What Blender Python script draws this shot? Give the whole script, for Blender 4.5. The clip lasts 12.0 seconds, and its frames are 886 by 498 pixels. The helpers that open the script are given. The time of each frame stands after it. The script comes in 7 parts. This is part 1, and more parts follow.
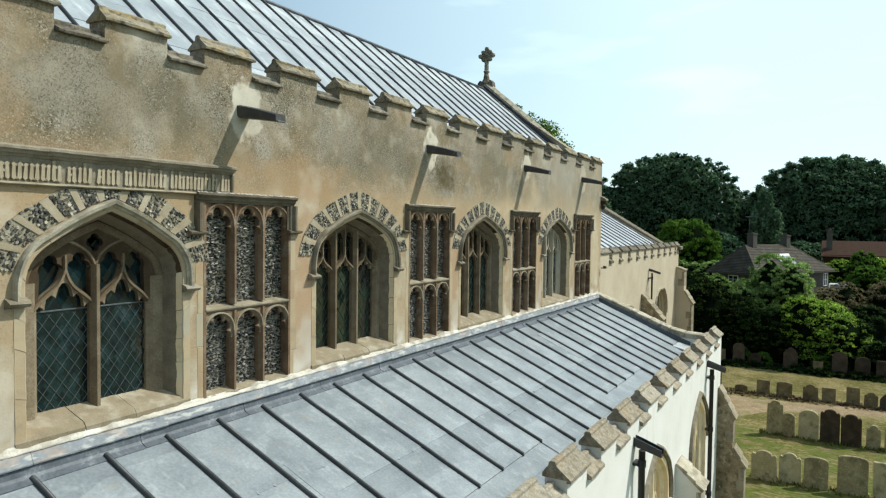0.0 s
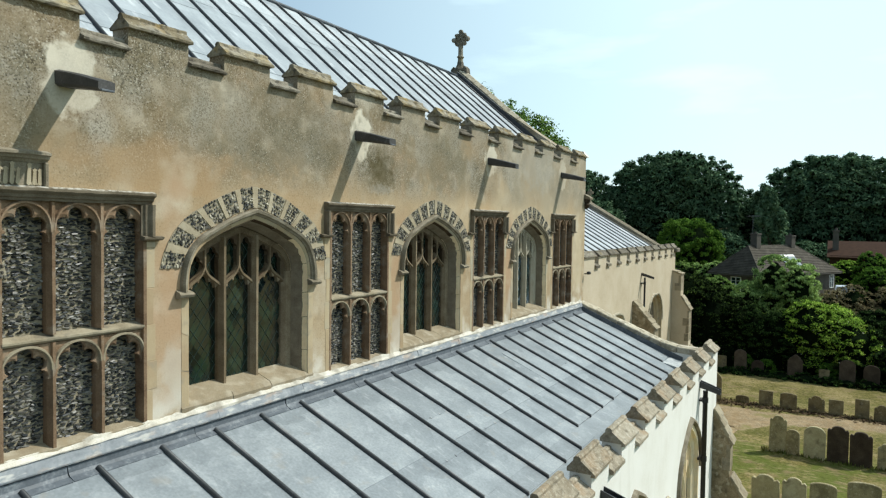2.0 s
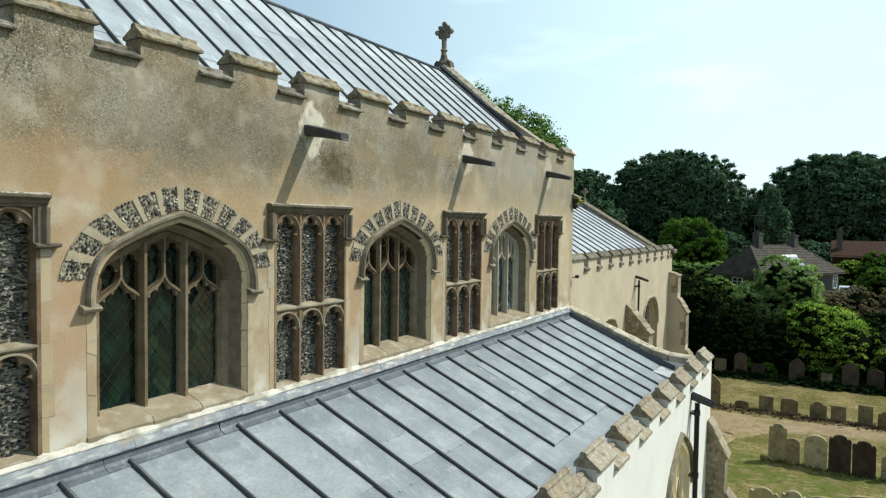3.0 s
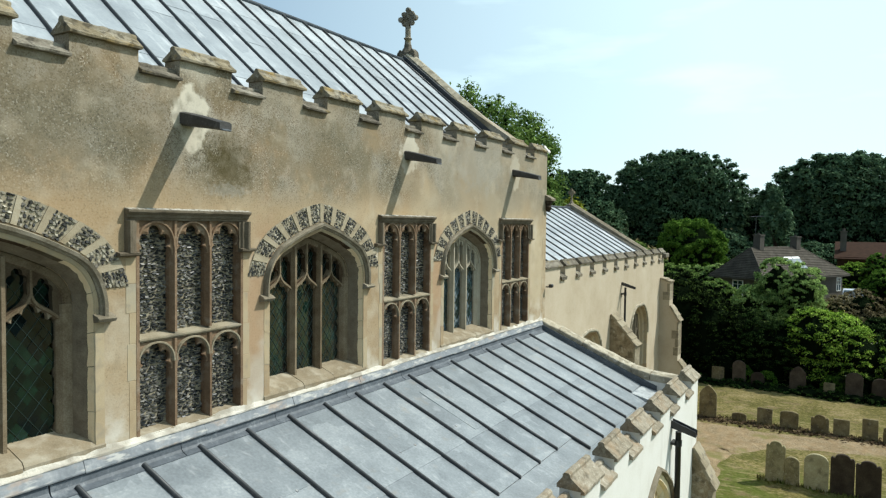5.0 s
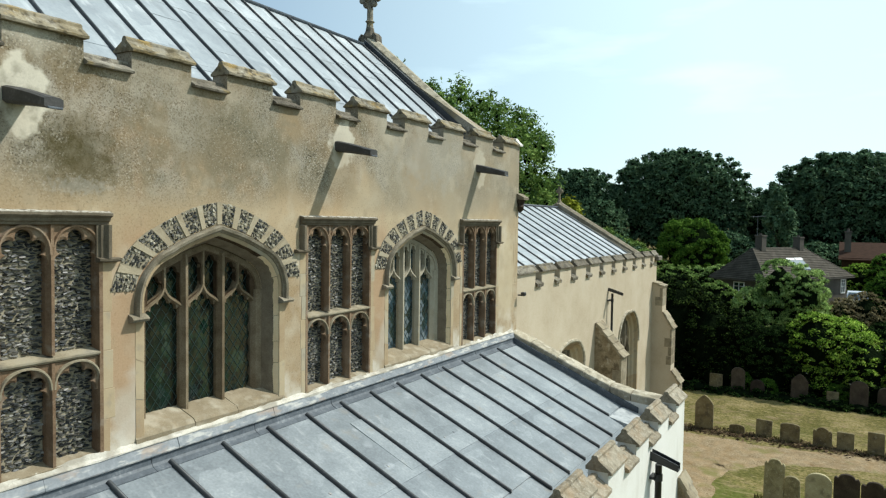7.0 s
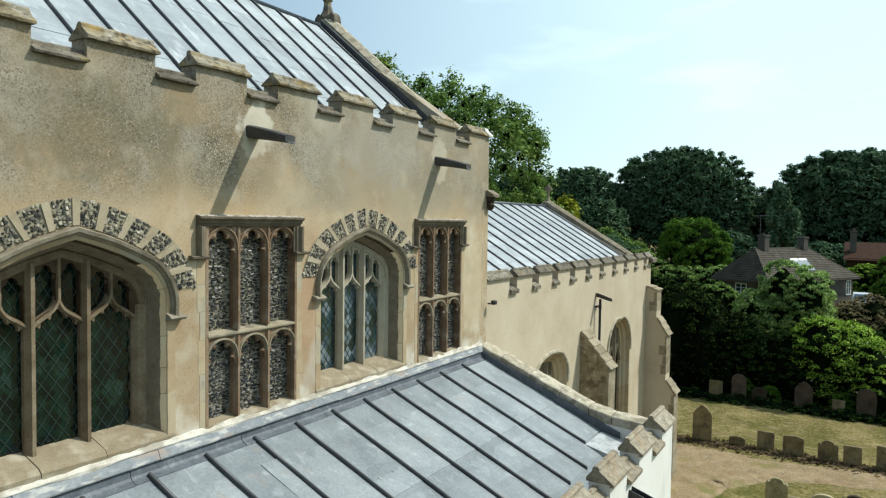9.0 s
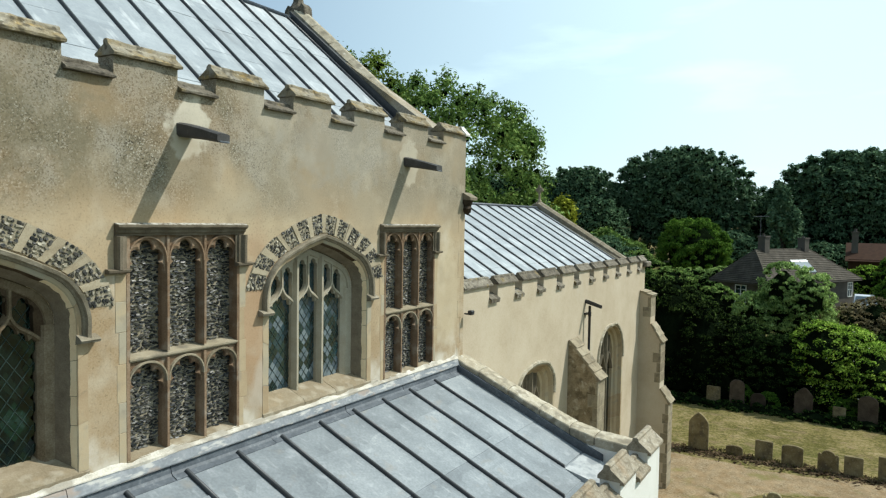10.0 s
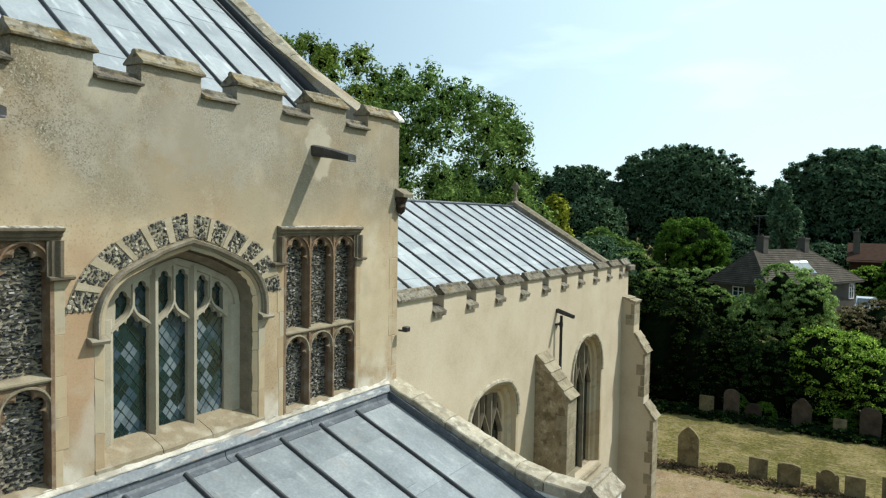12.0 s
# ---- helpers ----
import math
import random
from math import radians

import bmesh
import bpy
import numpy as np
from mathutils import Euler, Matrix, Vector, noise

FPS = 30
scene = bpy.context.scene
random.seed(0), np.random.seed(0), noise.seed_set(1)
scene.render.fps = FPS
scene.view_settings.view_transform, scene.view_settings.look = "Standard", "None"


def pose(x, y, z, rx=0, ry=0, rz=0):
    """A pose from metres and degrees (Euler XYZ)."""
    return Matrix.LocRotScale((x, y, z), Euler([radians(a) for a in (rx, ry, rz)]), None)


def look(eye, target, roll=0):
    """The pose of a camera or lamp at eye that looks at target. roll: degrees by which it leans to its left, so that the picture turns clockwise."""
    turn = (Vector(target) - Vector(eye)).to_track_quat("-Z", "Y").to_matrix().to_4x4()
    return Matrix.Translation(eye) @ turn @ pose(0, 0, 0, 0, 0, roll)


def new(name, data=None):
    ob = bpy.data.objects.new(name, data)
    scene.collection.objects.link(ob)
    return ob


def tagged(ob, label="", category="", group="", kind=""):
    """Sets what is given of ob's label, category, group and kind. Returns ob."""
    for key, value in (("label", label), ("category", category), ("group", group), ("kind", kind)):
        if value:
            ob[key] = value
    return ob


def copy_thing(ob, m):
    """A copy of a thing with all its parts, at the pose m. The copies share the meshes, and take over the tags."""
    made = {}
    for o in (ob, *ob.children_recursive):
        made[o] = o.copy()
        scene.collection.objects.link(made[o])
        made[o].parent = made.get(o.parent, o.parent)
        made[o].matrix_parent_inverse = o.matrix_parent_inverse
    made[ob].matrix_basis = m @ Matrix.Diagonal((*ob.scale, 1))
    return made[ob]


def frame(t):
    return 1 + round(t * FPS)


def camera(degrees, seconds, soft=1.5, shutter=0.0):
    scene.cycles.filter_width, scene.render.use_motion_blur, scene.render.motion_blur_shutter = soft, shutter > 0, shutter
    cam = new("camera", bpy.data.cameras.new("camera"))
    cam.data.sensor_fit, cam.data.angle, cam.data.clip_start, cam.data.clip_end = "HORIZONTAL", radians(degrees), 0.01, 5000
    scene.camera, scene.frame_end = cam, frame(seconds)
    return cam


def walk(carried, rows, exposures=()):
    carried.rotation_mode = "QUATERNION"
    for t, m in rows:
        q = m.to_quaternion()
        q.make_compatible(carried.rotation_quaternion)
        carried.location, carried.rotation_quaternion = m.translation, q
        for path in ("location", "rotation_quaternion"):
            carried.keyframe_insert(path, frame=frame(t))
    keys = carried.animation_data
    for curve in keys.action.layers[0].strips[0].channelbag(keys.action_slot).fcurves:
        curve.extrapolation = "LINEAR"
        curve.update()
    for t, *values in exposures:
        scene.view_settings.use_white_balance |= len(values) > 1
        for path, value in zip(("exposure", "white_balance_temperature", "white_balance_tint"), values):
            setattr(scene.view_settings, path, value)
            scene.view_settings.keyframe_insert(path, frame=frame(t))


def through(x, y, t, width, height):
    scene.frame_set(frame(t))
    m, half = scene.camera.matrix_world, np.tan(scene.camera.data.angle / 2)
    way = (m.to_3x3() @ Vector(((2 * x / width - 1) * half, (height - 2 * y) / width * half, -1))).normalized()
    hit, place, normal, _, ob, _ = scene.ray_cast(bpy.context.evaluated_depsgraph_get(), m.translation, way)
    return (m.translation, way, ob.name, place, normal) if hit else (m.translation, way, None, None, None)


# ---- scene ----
cam = camera(66.0, 12.0, soft=1.25)
PATH = [
    (0, (-0.351, -5.599, 8.2), (1.387, -4.612, 8.128), 0.7),
    (0.5, (0.16, -5.555, 8.22), (1.896, -4.566, 8.145), 0.7),
    (1, (0.684, -5.534, 8.229), (2.419, -4.542, 8.154), 0.7),
    (1.5, (1.213, -5.526, 8.249), (2.946, -4.531, 8.173), 0.7),
    (2, (1.738, -5.504, 8.264), (3.47, -4.507, 8.188), 0.8),
    (2.5, (2.231, -5.523, 8.286), (3.96, -4.522, 8.209), 0.8),
    (3, (2.709, -5.562, 8.32), (4.436, -4.557, 8.241), 0.8),
    (5, (4.478, -5.625, 8.408), (6.2, -4.611, 8.331), 0.7),
    (5.5, (4.885, -5.653, 8.439), (6.605, -4.635, 8.359), 0.8),
    (6, (5.313, -5.635, 8.438), (7.033, -4.616, 8.36), 0.8),
    (6.5, (5.734, -5.625, 8.449), (7.452, -4.604, 8.371), 0.7),
    (7, (6.15, -5.609, 8.461), (7.867, -4.587, 8.381), 0.8),
    (9, (7.762, -5.518, 8.479), (9.474, -4.488, 8.397), 0.8),
    (9.5, (8.193, -5.507, 8.53), (9.904, -4.476, 8.447), 0.9),
    (10, (8.644, -5.515, 8.58), (10.354, -4.482, 8.495), 0.9),
    (10.5, (9.136, -5.528, 8.62), (10.845, -4.493, 8.532), 1.0),
    (11, (9.618, -5.537, 8.618), (11.326, -4.5, 8.53), 1.0),
    (11.5, (10.11, -5.519, 8.616), (11.818, -4.483, 8.528), 0.9),
    (12, (10.593, -5.51, 8.612), (12.301, -4.474, 8.525), 0.9),
]
walk(cam, [(t, look(eye, target, roll)) for t, eye, target, roll in PATH], [(0, 0.2, 6400, 5), (12, 0.2, 6400, 5)])

# ---- light ----
SUN = Vector((0.95, -1.0, 1.55)).normalized()
world = bpy.data.worlds.new("world")
scene.world = world
world.use_nodes = True
wn, wl = world.node_tree.nodes, world.node_tree.links
wn.clear()
w_out, w_bg, w_sky = wn.new("ShaderNodeOutputWorld"), wn.new("ShaderNodeBackground"), wn.new("ShaderNodeTexSky")
w_sky.sky_type, w_sky.sun_disc = "NISHITA", False
w_sky.sun_elevation, w_sky.sun_rotation = math.asin(SUN.z), math.atan2(SUN.x, SUN.y)
w_sky.air_density, w_sky.dust_density, w_sky.ozone_density = 1.0, 0.6, 1.5
# thin summer haze with a few faint clouds over the sky's blue
w_co, w_map, w_no, w_ra, w_mix = (wn.new("ShaderNodeTexCoord"), wn.new("ShaderNodeMapping"), wn.new("ShaderNodeTexNoise"),
                                  wn.new("ShaderNodeValToRGB"), wn.new("ShaderNodeMixRGB"))
w_map.inputs["Scale"].default_value = (1.6, 1.6, 7.0)
w_no.inputs["Scale"].default_value, w_no.inputs["Detail"].default_value = 2.4, 5.0
w_ra.color_ramp.elements[0].position, w_ra.color_ramp.elements[1].position = 0.60, 0.80
w_ra.color_ramp.elements[0].color, w_ra.color_ramp.elements[1].color = (0.0, 0.0, 0.0, 1), (0.25, 0.25, 0.25, 1)
w_mix.inputs[2].default_value = (8.7, 11.0, 11.7, 1)
wl.new(w_co.outputs["Generated"], w_map.inputs["Vector"])
wl.new(w_map.outputs["Vector"], w_no.inputs["Vector"])
wl.new(w_no.outputs["Fac"], w_ra.inputs["Fac"])
# the haze glows towards the sun and thins away from it
w_dot, w_rng, w_add = wn.new("ShaderNodeVectorMath"), wn.new("ShaderNodeMapRange"), wn.new("ShaderNodeMath")
w_dot.operation, w_add.operation = "DOT_PRODUCT", "ADD"
w_dot.inputs[1].default_value = Vector((SUN.x, SUN.y, 0.25)).normalized()
w_rng.inputs["From Min"].default_value, w_rng.inputs["From Max"].default_value = -0.1, 0.60
w_rng.inputs["To Min"].default_value, w_rng.inputs["To Max"].default_value = 0.10, 0.76
wl.new(w_co.outputs["Generated"], w_dot.inputs[0])
wl.new(w_dot.outputs["Value"], w_rng.inputs["Value"])
wl.new(w_rng.outputs["Result"], w_add.inputs[0])
wl.new(w_ra.outputs["Color"], w_add.inputs[1])
wl.new(w_add.outputs[0], w_mix.inputs[0])
wl.new(w_sky.outputs["Color"], w_mix.inputs[1])
wl.new(w_mix.outputs["Color"], w_bg.inputs["Color"])
w_bg.inputs["Strength"].default_value = 0.10
wl.new(w_bg.outputs["Background"], w_out.inputs["Surface"])

sun_data = bpy.data.lights.new("sun", "SUN")
sun_data.energy, sun_data.angle, sun_data.color = 4.2, radians(0.6), (1.0, 0.96, 0.89)
sun = new("sun", sun_data)
sun.matrix_world = look(SUN * 60, (0, 0, 0))
scene.view_settings.exposure = 0.0


# ---- materials ----
def mat(name, ramp, rough=0.85, scale=3.0, fine=40.0, bump=0.25, spec=0.3, metal=0.0, island=0.0, objrand=0.0, fine_mix=0.35, bump_dist=0.01, stretch=(1, 1, 1)):
    """Two scales of noise drive a colour ramp; fine grain drives relief. Returns the material and a dict of its nodes."""
    m = bpy.data.materials.new(name)
    m.use_nodes = True
    n, l = m.node_tree.nodes, m.node_tree.links
    p = n["Principled BSDF"]
    co, mp = n.new("ShaderNodeTexCoord"), n.new("ShaderNodeMapping")
    mp.inputs["Scale"].default_value = stretch
    geo = n.new("ShaderNodeNewGeometry")
    l.new(geo.outputs["Position"], mp.inputs["Vector"])
    big, small = n.new("ShaderNodeTexNoise"), n.new("ShaderNodeTexNoise")
    big.inputs["Scale"].default_value, big.inputs["Detail"].default_value, big.inputs["Roughness"].default_value = scale, 5, 0.6
    small.inputs["Scale"].default_value, small.inputs["Detail"].default_value = fine, 3
    l.new(mp.outputs["Vector"], big.inputs["Vector"])
    l.new(mp.outputs["Vector"], small.inputs["Vector"])
    mix = n.new("ShaderNodeMath")
    mix.operation = "MULTIPLY_ADD"
    mix.inputs[1].default_value = fine_mix
    l.new(small.outputs["Fac"], mix.inputs[0])
    low = n.new("ShaderNodeMath")
    low.operation = "MULTIPLY"
    low.inputs[1].default_value = 1 - fine_mix
    l.new(big.outputs["Fac"], low.inputs[0])
    l.new(low.outputs[0], mix.inputs[2])
    fac = mix.outputs[0]
    for amount, source in ((island, geo.outputs["Random Per Island"]), (objrand, None)):
        if amount:
            if source is None:
                source = n.new("ShaderNodeObjectInfo").outputs["Random"]
            sh = n.new("ShaderNodeMath")
            sh.operation = "MULTIPLY_ADD"
            sh.inputs[1].default_value = amount
            l.new(source, sh.inputs[0])
            sub = n.new("ShaderNodeMath")
            sub.operation = "SUBTRACT"
            sub.inputs[1].default_value = amount / 2
            l.new(fac, sub.inputs[0])
            l.new(sub.outputs[0], sh.inputs[2])
            fac = sh.outputs[0]
    cr = n.new("ShaderNodeValToRGB")
    els = cr.color_ramp.elements
    while len(els) < len(ramp):
        els.new(0.5)
    for e, (pos, col) in zip(els, ramp):
        e.position, e.color = pos, (*col, 1)
    l.new(fac, cr.inputs["Fac"])
    l.new(cr.outputs["Color"], p.inputs["Base Color"])
    p.inputs["Roughness"].default_value, p.inputs["Specular IOR Level"].default_value, p.inputs["Metallic"].default_value = rough, spec, metal
    if bump:
        b = n.new("ShaderNodeBump")
        b.inputs["Strength"].default_value, b.inputs["Distance"].default_value = bump, bump_dist
        l.new(mix.outputs[0], b.inputs["Height"])
        l.new(b.outputs["Normal"], p.inputs["Normal"])
    return m, dict(n=n, l=l, p=p, cr=cr, geo=geo, fac=fac, mp=mp, small=small, big=big)


def add_patch(k, col, scale, lo, hi, axis=None, fade=None, amount=1.0, offset=(0, 0, 0), detail=4, stretch=(1, 1, 1)):
    """Lays a patchy second colour over a material: noise between lo and hi, and where axis is given faded in along it from fade[0] to fade[1]."""
    n, l, p = k["n"], k["l"], k["p"]
    mp = n.new("ShaderNodeMapping")
    mp.inputs["Location"].default_value, mp.inputs["Scale"].default_value = offset, stretch
    l.new(k["geo"].outputs["Position"], mp.inputs["Vector"])
    t = n.new("ShaderNodeTexNoise")
    t.inputs["Scale"].default_value, t.inputs["Detail"].default_value = scale, detail
    l.new(mp.outputs["Vector"], t.inputs["Vector"])
    r = n.new("ShaderNodeMapRange")
    r.inputs["From Min"].default_value, r.inputs["From Max"].default_value, r.inputs["To Max"].default_value = lo, hi, amount
    l.new(t.outputs["Fac"], r.inputs["Value"])
    f = r.outputs["Result"]
    if axis is not None:
        sp = n.new("ShaderNodeSeparateXYZ")
        l.new(k["geo"].outputs["Position"], sp.inputs["Vector"])
        r2 = n.new("ShaderNodeMapRange")
        r2.inputs["From Min"].default_value, r2.inputs["From Max"].default_value = fade
        l.new(sp.outputs["XYZ"[axis]], r2.inputs["Value"])
        mm = n.new("ShaderNodeMath")
        mm.operation = "MULTIPLY"
        l.new(f, mm.inputs[0])
        l.new(r2.outputs["Result"], mm.inputs[1])
        f = mm.outputs[0]
    mx = n.new("ShaderNodeMixRGB")
    old = p.inputs["Base Color"].links[0].from_socket
    l.new(f, mx.inputs[0])
    l.new(old, mx.inputs[1])
    if isinstance(col, tuple):
        mx.inputs[2].default_value = (*col, 1)
    else:
        l.new(col, mx.inputs[2])
    l.new(mx.outputs["Color"], p.inputs["Base Color"])
    return mx


def speckle(k, cols, scale):
    """A colour socket of pebbles: cells with a random tone each."""
    n, l = k["n"], k["l"]
    v = n.new("ShaderNodeTexVoronoi")
    v.inputs["Scale"].default_value = scale
    l.new(k["geo"].outputs["Position"], v.inputs["Vector"])
    sep = n.new("ShaderNodeSeparateColor")
    l.new(v.outputs["Color"], sep.inputs["Color"])
    r = n.new("ShaderNodeValToRGB")
    while len(r.color_ramp.elements) < len(cols):
        r.color_ramp.elements.new(0.5)
    for i, (e, c) in enumerate(zip(r.color_ramp.elements, cols)):
        e.position, e.color = i / (len(cols) - 1), (*c, 1)
    l.new(sep.outputs[0], r.inputs["Fac"])
    return r.outputs["Color"]


def spot(k, x, z, rx, rz, col, amount, rag=0.5, scale=5.0, edge=0.25):
    """A ragged patch of another tone on the wall, about (x, z)."""
    n, l, p = k["n"], k["l"], k["p"]
    mp = n.new("ShaderNodeMapping")
    mp.inputs["Location"].default_value = (-x / rx, 0, -z / rz)
    mp.inputs["Scale"].default_value = (1 / rx, 0, 1 / rz)
    l.new(k["geo"].outputs["Position"], mp.inputs["Vector"])
    ln = n.new("ShaderNodeVectorMath")
    ln.operation = "LENGTH"
    l.new(mp.outputs["Vector"], ln.inputs[0])
    t = n.new("ShaderNodeTexNoise")
    t.inputs["Scale"].default_value, t.inputs["Detail"].default_value = scale, 5
    l.new(k["geo"].outputs["Position"], t.inputs["Vector"])
    a = n.new("ShaderNodeMath")
    a.operation = "MULTIPLY_ADD"
    a.inputs[1].default_value = rag * 2
    l.new(t.outputs["Fac"], a.inputs[0])
    l.new(ln.outputs["Value"], a.inputs[2])
    r = n.new("ShaderNodeMapRange")
    r.inputs["From Min"].default_value, r.inputs["From Max"].default_value, r.inputs["To Max"].default_value = 1.05 + edge + rag, 1.05 - edge + rag, amount
    l.new(a.outputs[0], r.inputs["Value"])
    mx = n.new("ShaderNodeMixRGB")
    old = p.inputs["Base Color"].links[0].from_socket
    l.new(r.outputs["Result"], mx.inputs[0])
    l.new(old, mx.inputs[1])
    mx.inputs[2].default_value = (*col, 1)
    l.new(mx.outputs["Color"], p.inputs["Base Color"])


render_wall, k = mat("ochre_lime_render", [(0.3, (0.264, 0.178, 0.096)), (0.45, (0.350, 0.257, 0.154)), (0.58, (0.408, 0.315, 0.202)), (0.75, (0.355, 0.278, 0.184))],
                     rough=0.95, scale=1.1, fine=55, bump=0.35, spec=0.15)
spot(k, 15.6, 8.75, 3.6, 1.0, (0.50, 0.41, 0.28), 0.6, 1.2, 1.6, 0.45)
grit = speckle(k, [(0.040, 0.034, 0.023), (0.16, 0.137, 0.092), (0.25, 0.217, 0.152), (0.09, 0.077, 0.052), (0.44, 0.41, 0.34)], 84)
add_patch(k, (0.185, 0.148, 0.09), 0.8, 0.30, 0.58, axis=2, fade=(8.55, 9.15), amount=0.8, offset=(6, 0, 2))
add_patch(k, grit, 1.3, 0.36, 0.54, axis=2, fade=(8.5, 9.0), amount=0.95, stretch=(1.0, 1, 0.8), detail=9)
add_patch(k, (0.13, 0.108, 0.06), 2.6, 0.52, 0.66, axis=2, fade=(8.6, 9.1), amount=0.55, offset=(4, 0, 9), stretch=(1.0, 1, 0.7), detail=8)
grit_pale = speckle(k, [(0.14, 0.125, 0.10), (0.31, 0.28, 0.22), (0.44, 0.41, 0.35), (0.24, 0.21, 0.165)], 84)
add_patch(k, grit_pale, 1.5, 0.53, 0.62, axis=2, fade=(8.55, 8.95), amount=0.7, offset=(2.7, 0, 4), stretch=(1.3, 1, 0.75), detail=9)
add_patch(k, (0.115, 0.095, 0.055), 42, 0.56, 0.66, amount=0.35, offset=(1, 1, 1), detail=3)
add_patch(k, (0.42, 0.255, 0.12), 0.9, 0.48, 0.72, axis=2, fade=(7.9, 8.5), amount=0.42, offset=(3.3, 0, 1.2))
add_patch(k, (0.25, 0.21, 0.16), 1.7, 0.60, 0.78, axis=2, fade=(8.7, 9.5), amount=0.6, offset=(8, 0, 3), stretch=(1.4, 1, 0.6))
add_patch(k, (0.60, 0.545, 0.44), 1.4, 0.58, 0.72, amount=0.6, offset=(1, 4, 7))
add_patch(k, (0.25, 0.20, 0.13), 5.0, 0.58, 0.72, amount=0.4, offset=(4, 1, 2))


add_patch(k, (0.62, 0.58, 0.50), 3.0, 0.42, 0.60, axis=2, fade=(6.85, 6.45), amount=0.8, offset=(2, 2, 5))
for sx in (5.07, 9.03, 12.97, 16.75):
    spot(k, sx + 0.05, 9.42, 0.21, 0.30, (0.64, 0.585, 0.475), 0.9, 0.9, 5.0, 0.10)
spot(k, 9.56, 8.97, 0.29, 0.25, (0.075, 0.060, 0.024), 0.85, 1.2, 9.0, 0.6)
spot(k, 9.55, 8.72, 0.24, 0.06, (0.40, 0.385, 0.34), 0.3, 1.8, 26.0, 0.4)
spot(k, 5.95, 8.74, 0.9, 0.22, (0.36, 0.235, 0.125), 0.45, 1.4, 2.5)
for sx in (6.12, 10.02, 13.95):
    spot(k, sx, 7.45, 0.26, 0.85, (0.40, 0.245, 0.145), 0.5, 1.2, 3.0, 0.4)
    spot(k, sx + 0.12, 6.75, 0.24, 0.30, (0.50, 0.46, 0.39), 0.5, 1.2, 4.0, 0.3)
spot(k, 1.6, 9.1, 1.0, 0.3, (0.40, 0.24, 0.11), 0.5)
spot(k, 3.6, 9.35, 0.9, 0.35, (0.17, 0.15, 0.105), 0.4, 1.3, 9.0)
spot(k, 7.6, 9.3, 1.3, 0.45, (0.16, 0.14, 0.095), 0.5, 1.4, 8.0)
spot(k, 11.0, 9.3, 0.9, 0.45, (0.17, 0.15, 0.10), 0.5, 1.4, 8.0)
spot(k, 17.9, 7.4, 0.4, 0.7, (0.56, 0.48, 0.34), 0.5)
spot(k, 16.6, 9.35, 3.0, 0.75, (0.335, 0.285, 0.205), 0.62, 1.3, 1.3, 0.5)
spot(k, 15.2, 9.5, 1.0, 0.4, (0.31, 0.29, 0.245), 0.5, 1.5, 6.0, 0.4)
add_patch(k, grit_pale, 1.9, 0.46, 0.60, axis=2, fade=(8.75, 9.3), amount=0.36, offset=(7.1, 0, 2), detail=9)
add_patch(k, (0.29, 0.225, 0.145), 2.3, 0.52, 0.70, amount=0.32, offset=(6, 2, 8), detail=7)
add_patch(k, (0.50, 0.435, 0.33), 3.1, 0.54, 0.72, amount=0.35, offset=(1, 9, 3), detail=7)

chancel_render, k = mat("cream_lime_render", [(0.3, (0.387, 0.310, 0.211)), (0.5, (0.482, 0.404, 0.297)), (0.7, (0.550, 0.482, 0.370))], rough=0.95, scale=0.9, fine=50, bump=0.2, spec=0.15)
add_patch(k, (0.50, 0.45, 0.36), 1.6, 0.58, 0.8, amount=0.5, stretch=(1, 1, 0.4))
white_wall, k = mat("white_limewash", [(0.3, (0.644, 0.616, 0.552)), (0.5, (0.736, 0.718, 0.672)), (0.7, (0.773, 0.754, 0.718))], rough=0.9, scale=1.2, fine=40, bump=0.25, spec=0.2)
add_patch(k, (0.48, 0.45, 0.38), 2.0, 0.58, 0.8, amount=0.45, stretch=(1.5, 1.5, 0.35))
mortar, k = mat("lime_mortar_fillet", [(0.3, (0.405, 0.365, 0.293)), (0.55, (0.576, 0.540, 0.468)), (0.75, (0.684, 0.657, 0.603))], rough=0.95, scale=5, fine=60, bump=0.6, spec=0.15, bump_dist=0.02)

add_patch(k, (0.30, 0.27, 0.22), 4.0, 0.46, 0.60, amount=0.85, offset=(1, 3, 3), detail=8)
tracery_stone, k = mat("brown_tracery_stone", [(0.3, (0.095, 0.068, 0.040)), (0.5, (0.180, 0.137, 0.087)), (0.7, (0.279, 0.230, 0.162))], rough=0.93, scale=5, fine=80, bump=0.4, spec=0.15, objrand=0.2)
side_stone, k = mat("buff_side_stone", [(0.25, (0.35, 0.255, 0.155)), (0.42, (0.40, 0.31, 0.195)), (0.58, (0.43, 0.345, 0.225)), (0.75, (0.37, 0.325, 0.24))], rough=0.94, scale=3, fine=70, bump=0.35, spec=0.15, objrand=0.45, fine_mix=0.25)
add_patch(k, (0.27, 0.235, 0.18), 7, 0.56, 0.70, amount=0.6)
# lighter copy of the buff stone; bounce light in the reveals is painted in
jamb_stone, k = mat("bounce_lit_jamb_limestone", [(0.25, (0.684, 0.508, 0.306)), (0.42, (0.803, 0.631, 0.398)), (0.58, (0.854, 0.706, 0.475)), (0.75, (0.736, 0.648, 0.475))], rough=0.94, scale=3, fine=70, bump=0.35, spec=0.15, objrand=0.22, fine_mix=0.25)
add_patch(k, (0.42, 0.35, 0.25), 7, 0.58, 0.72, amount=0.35)
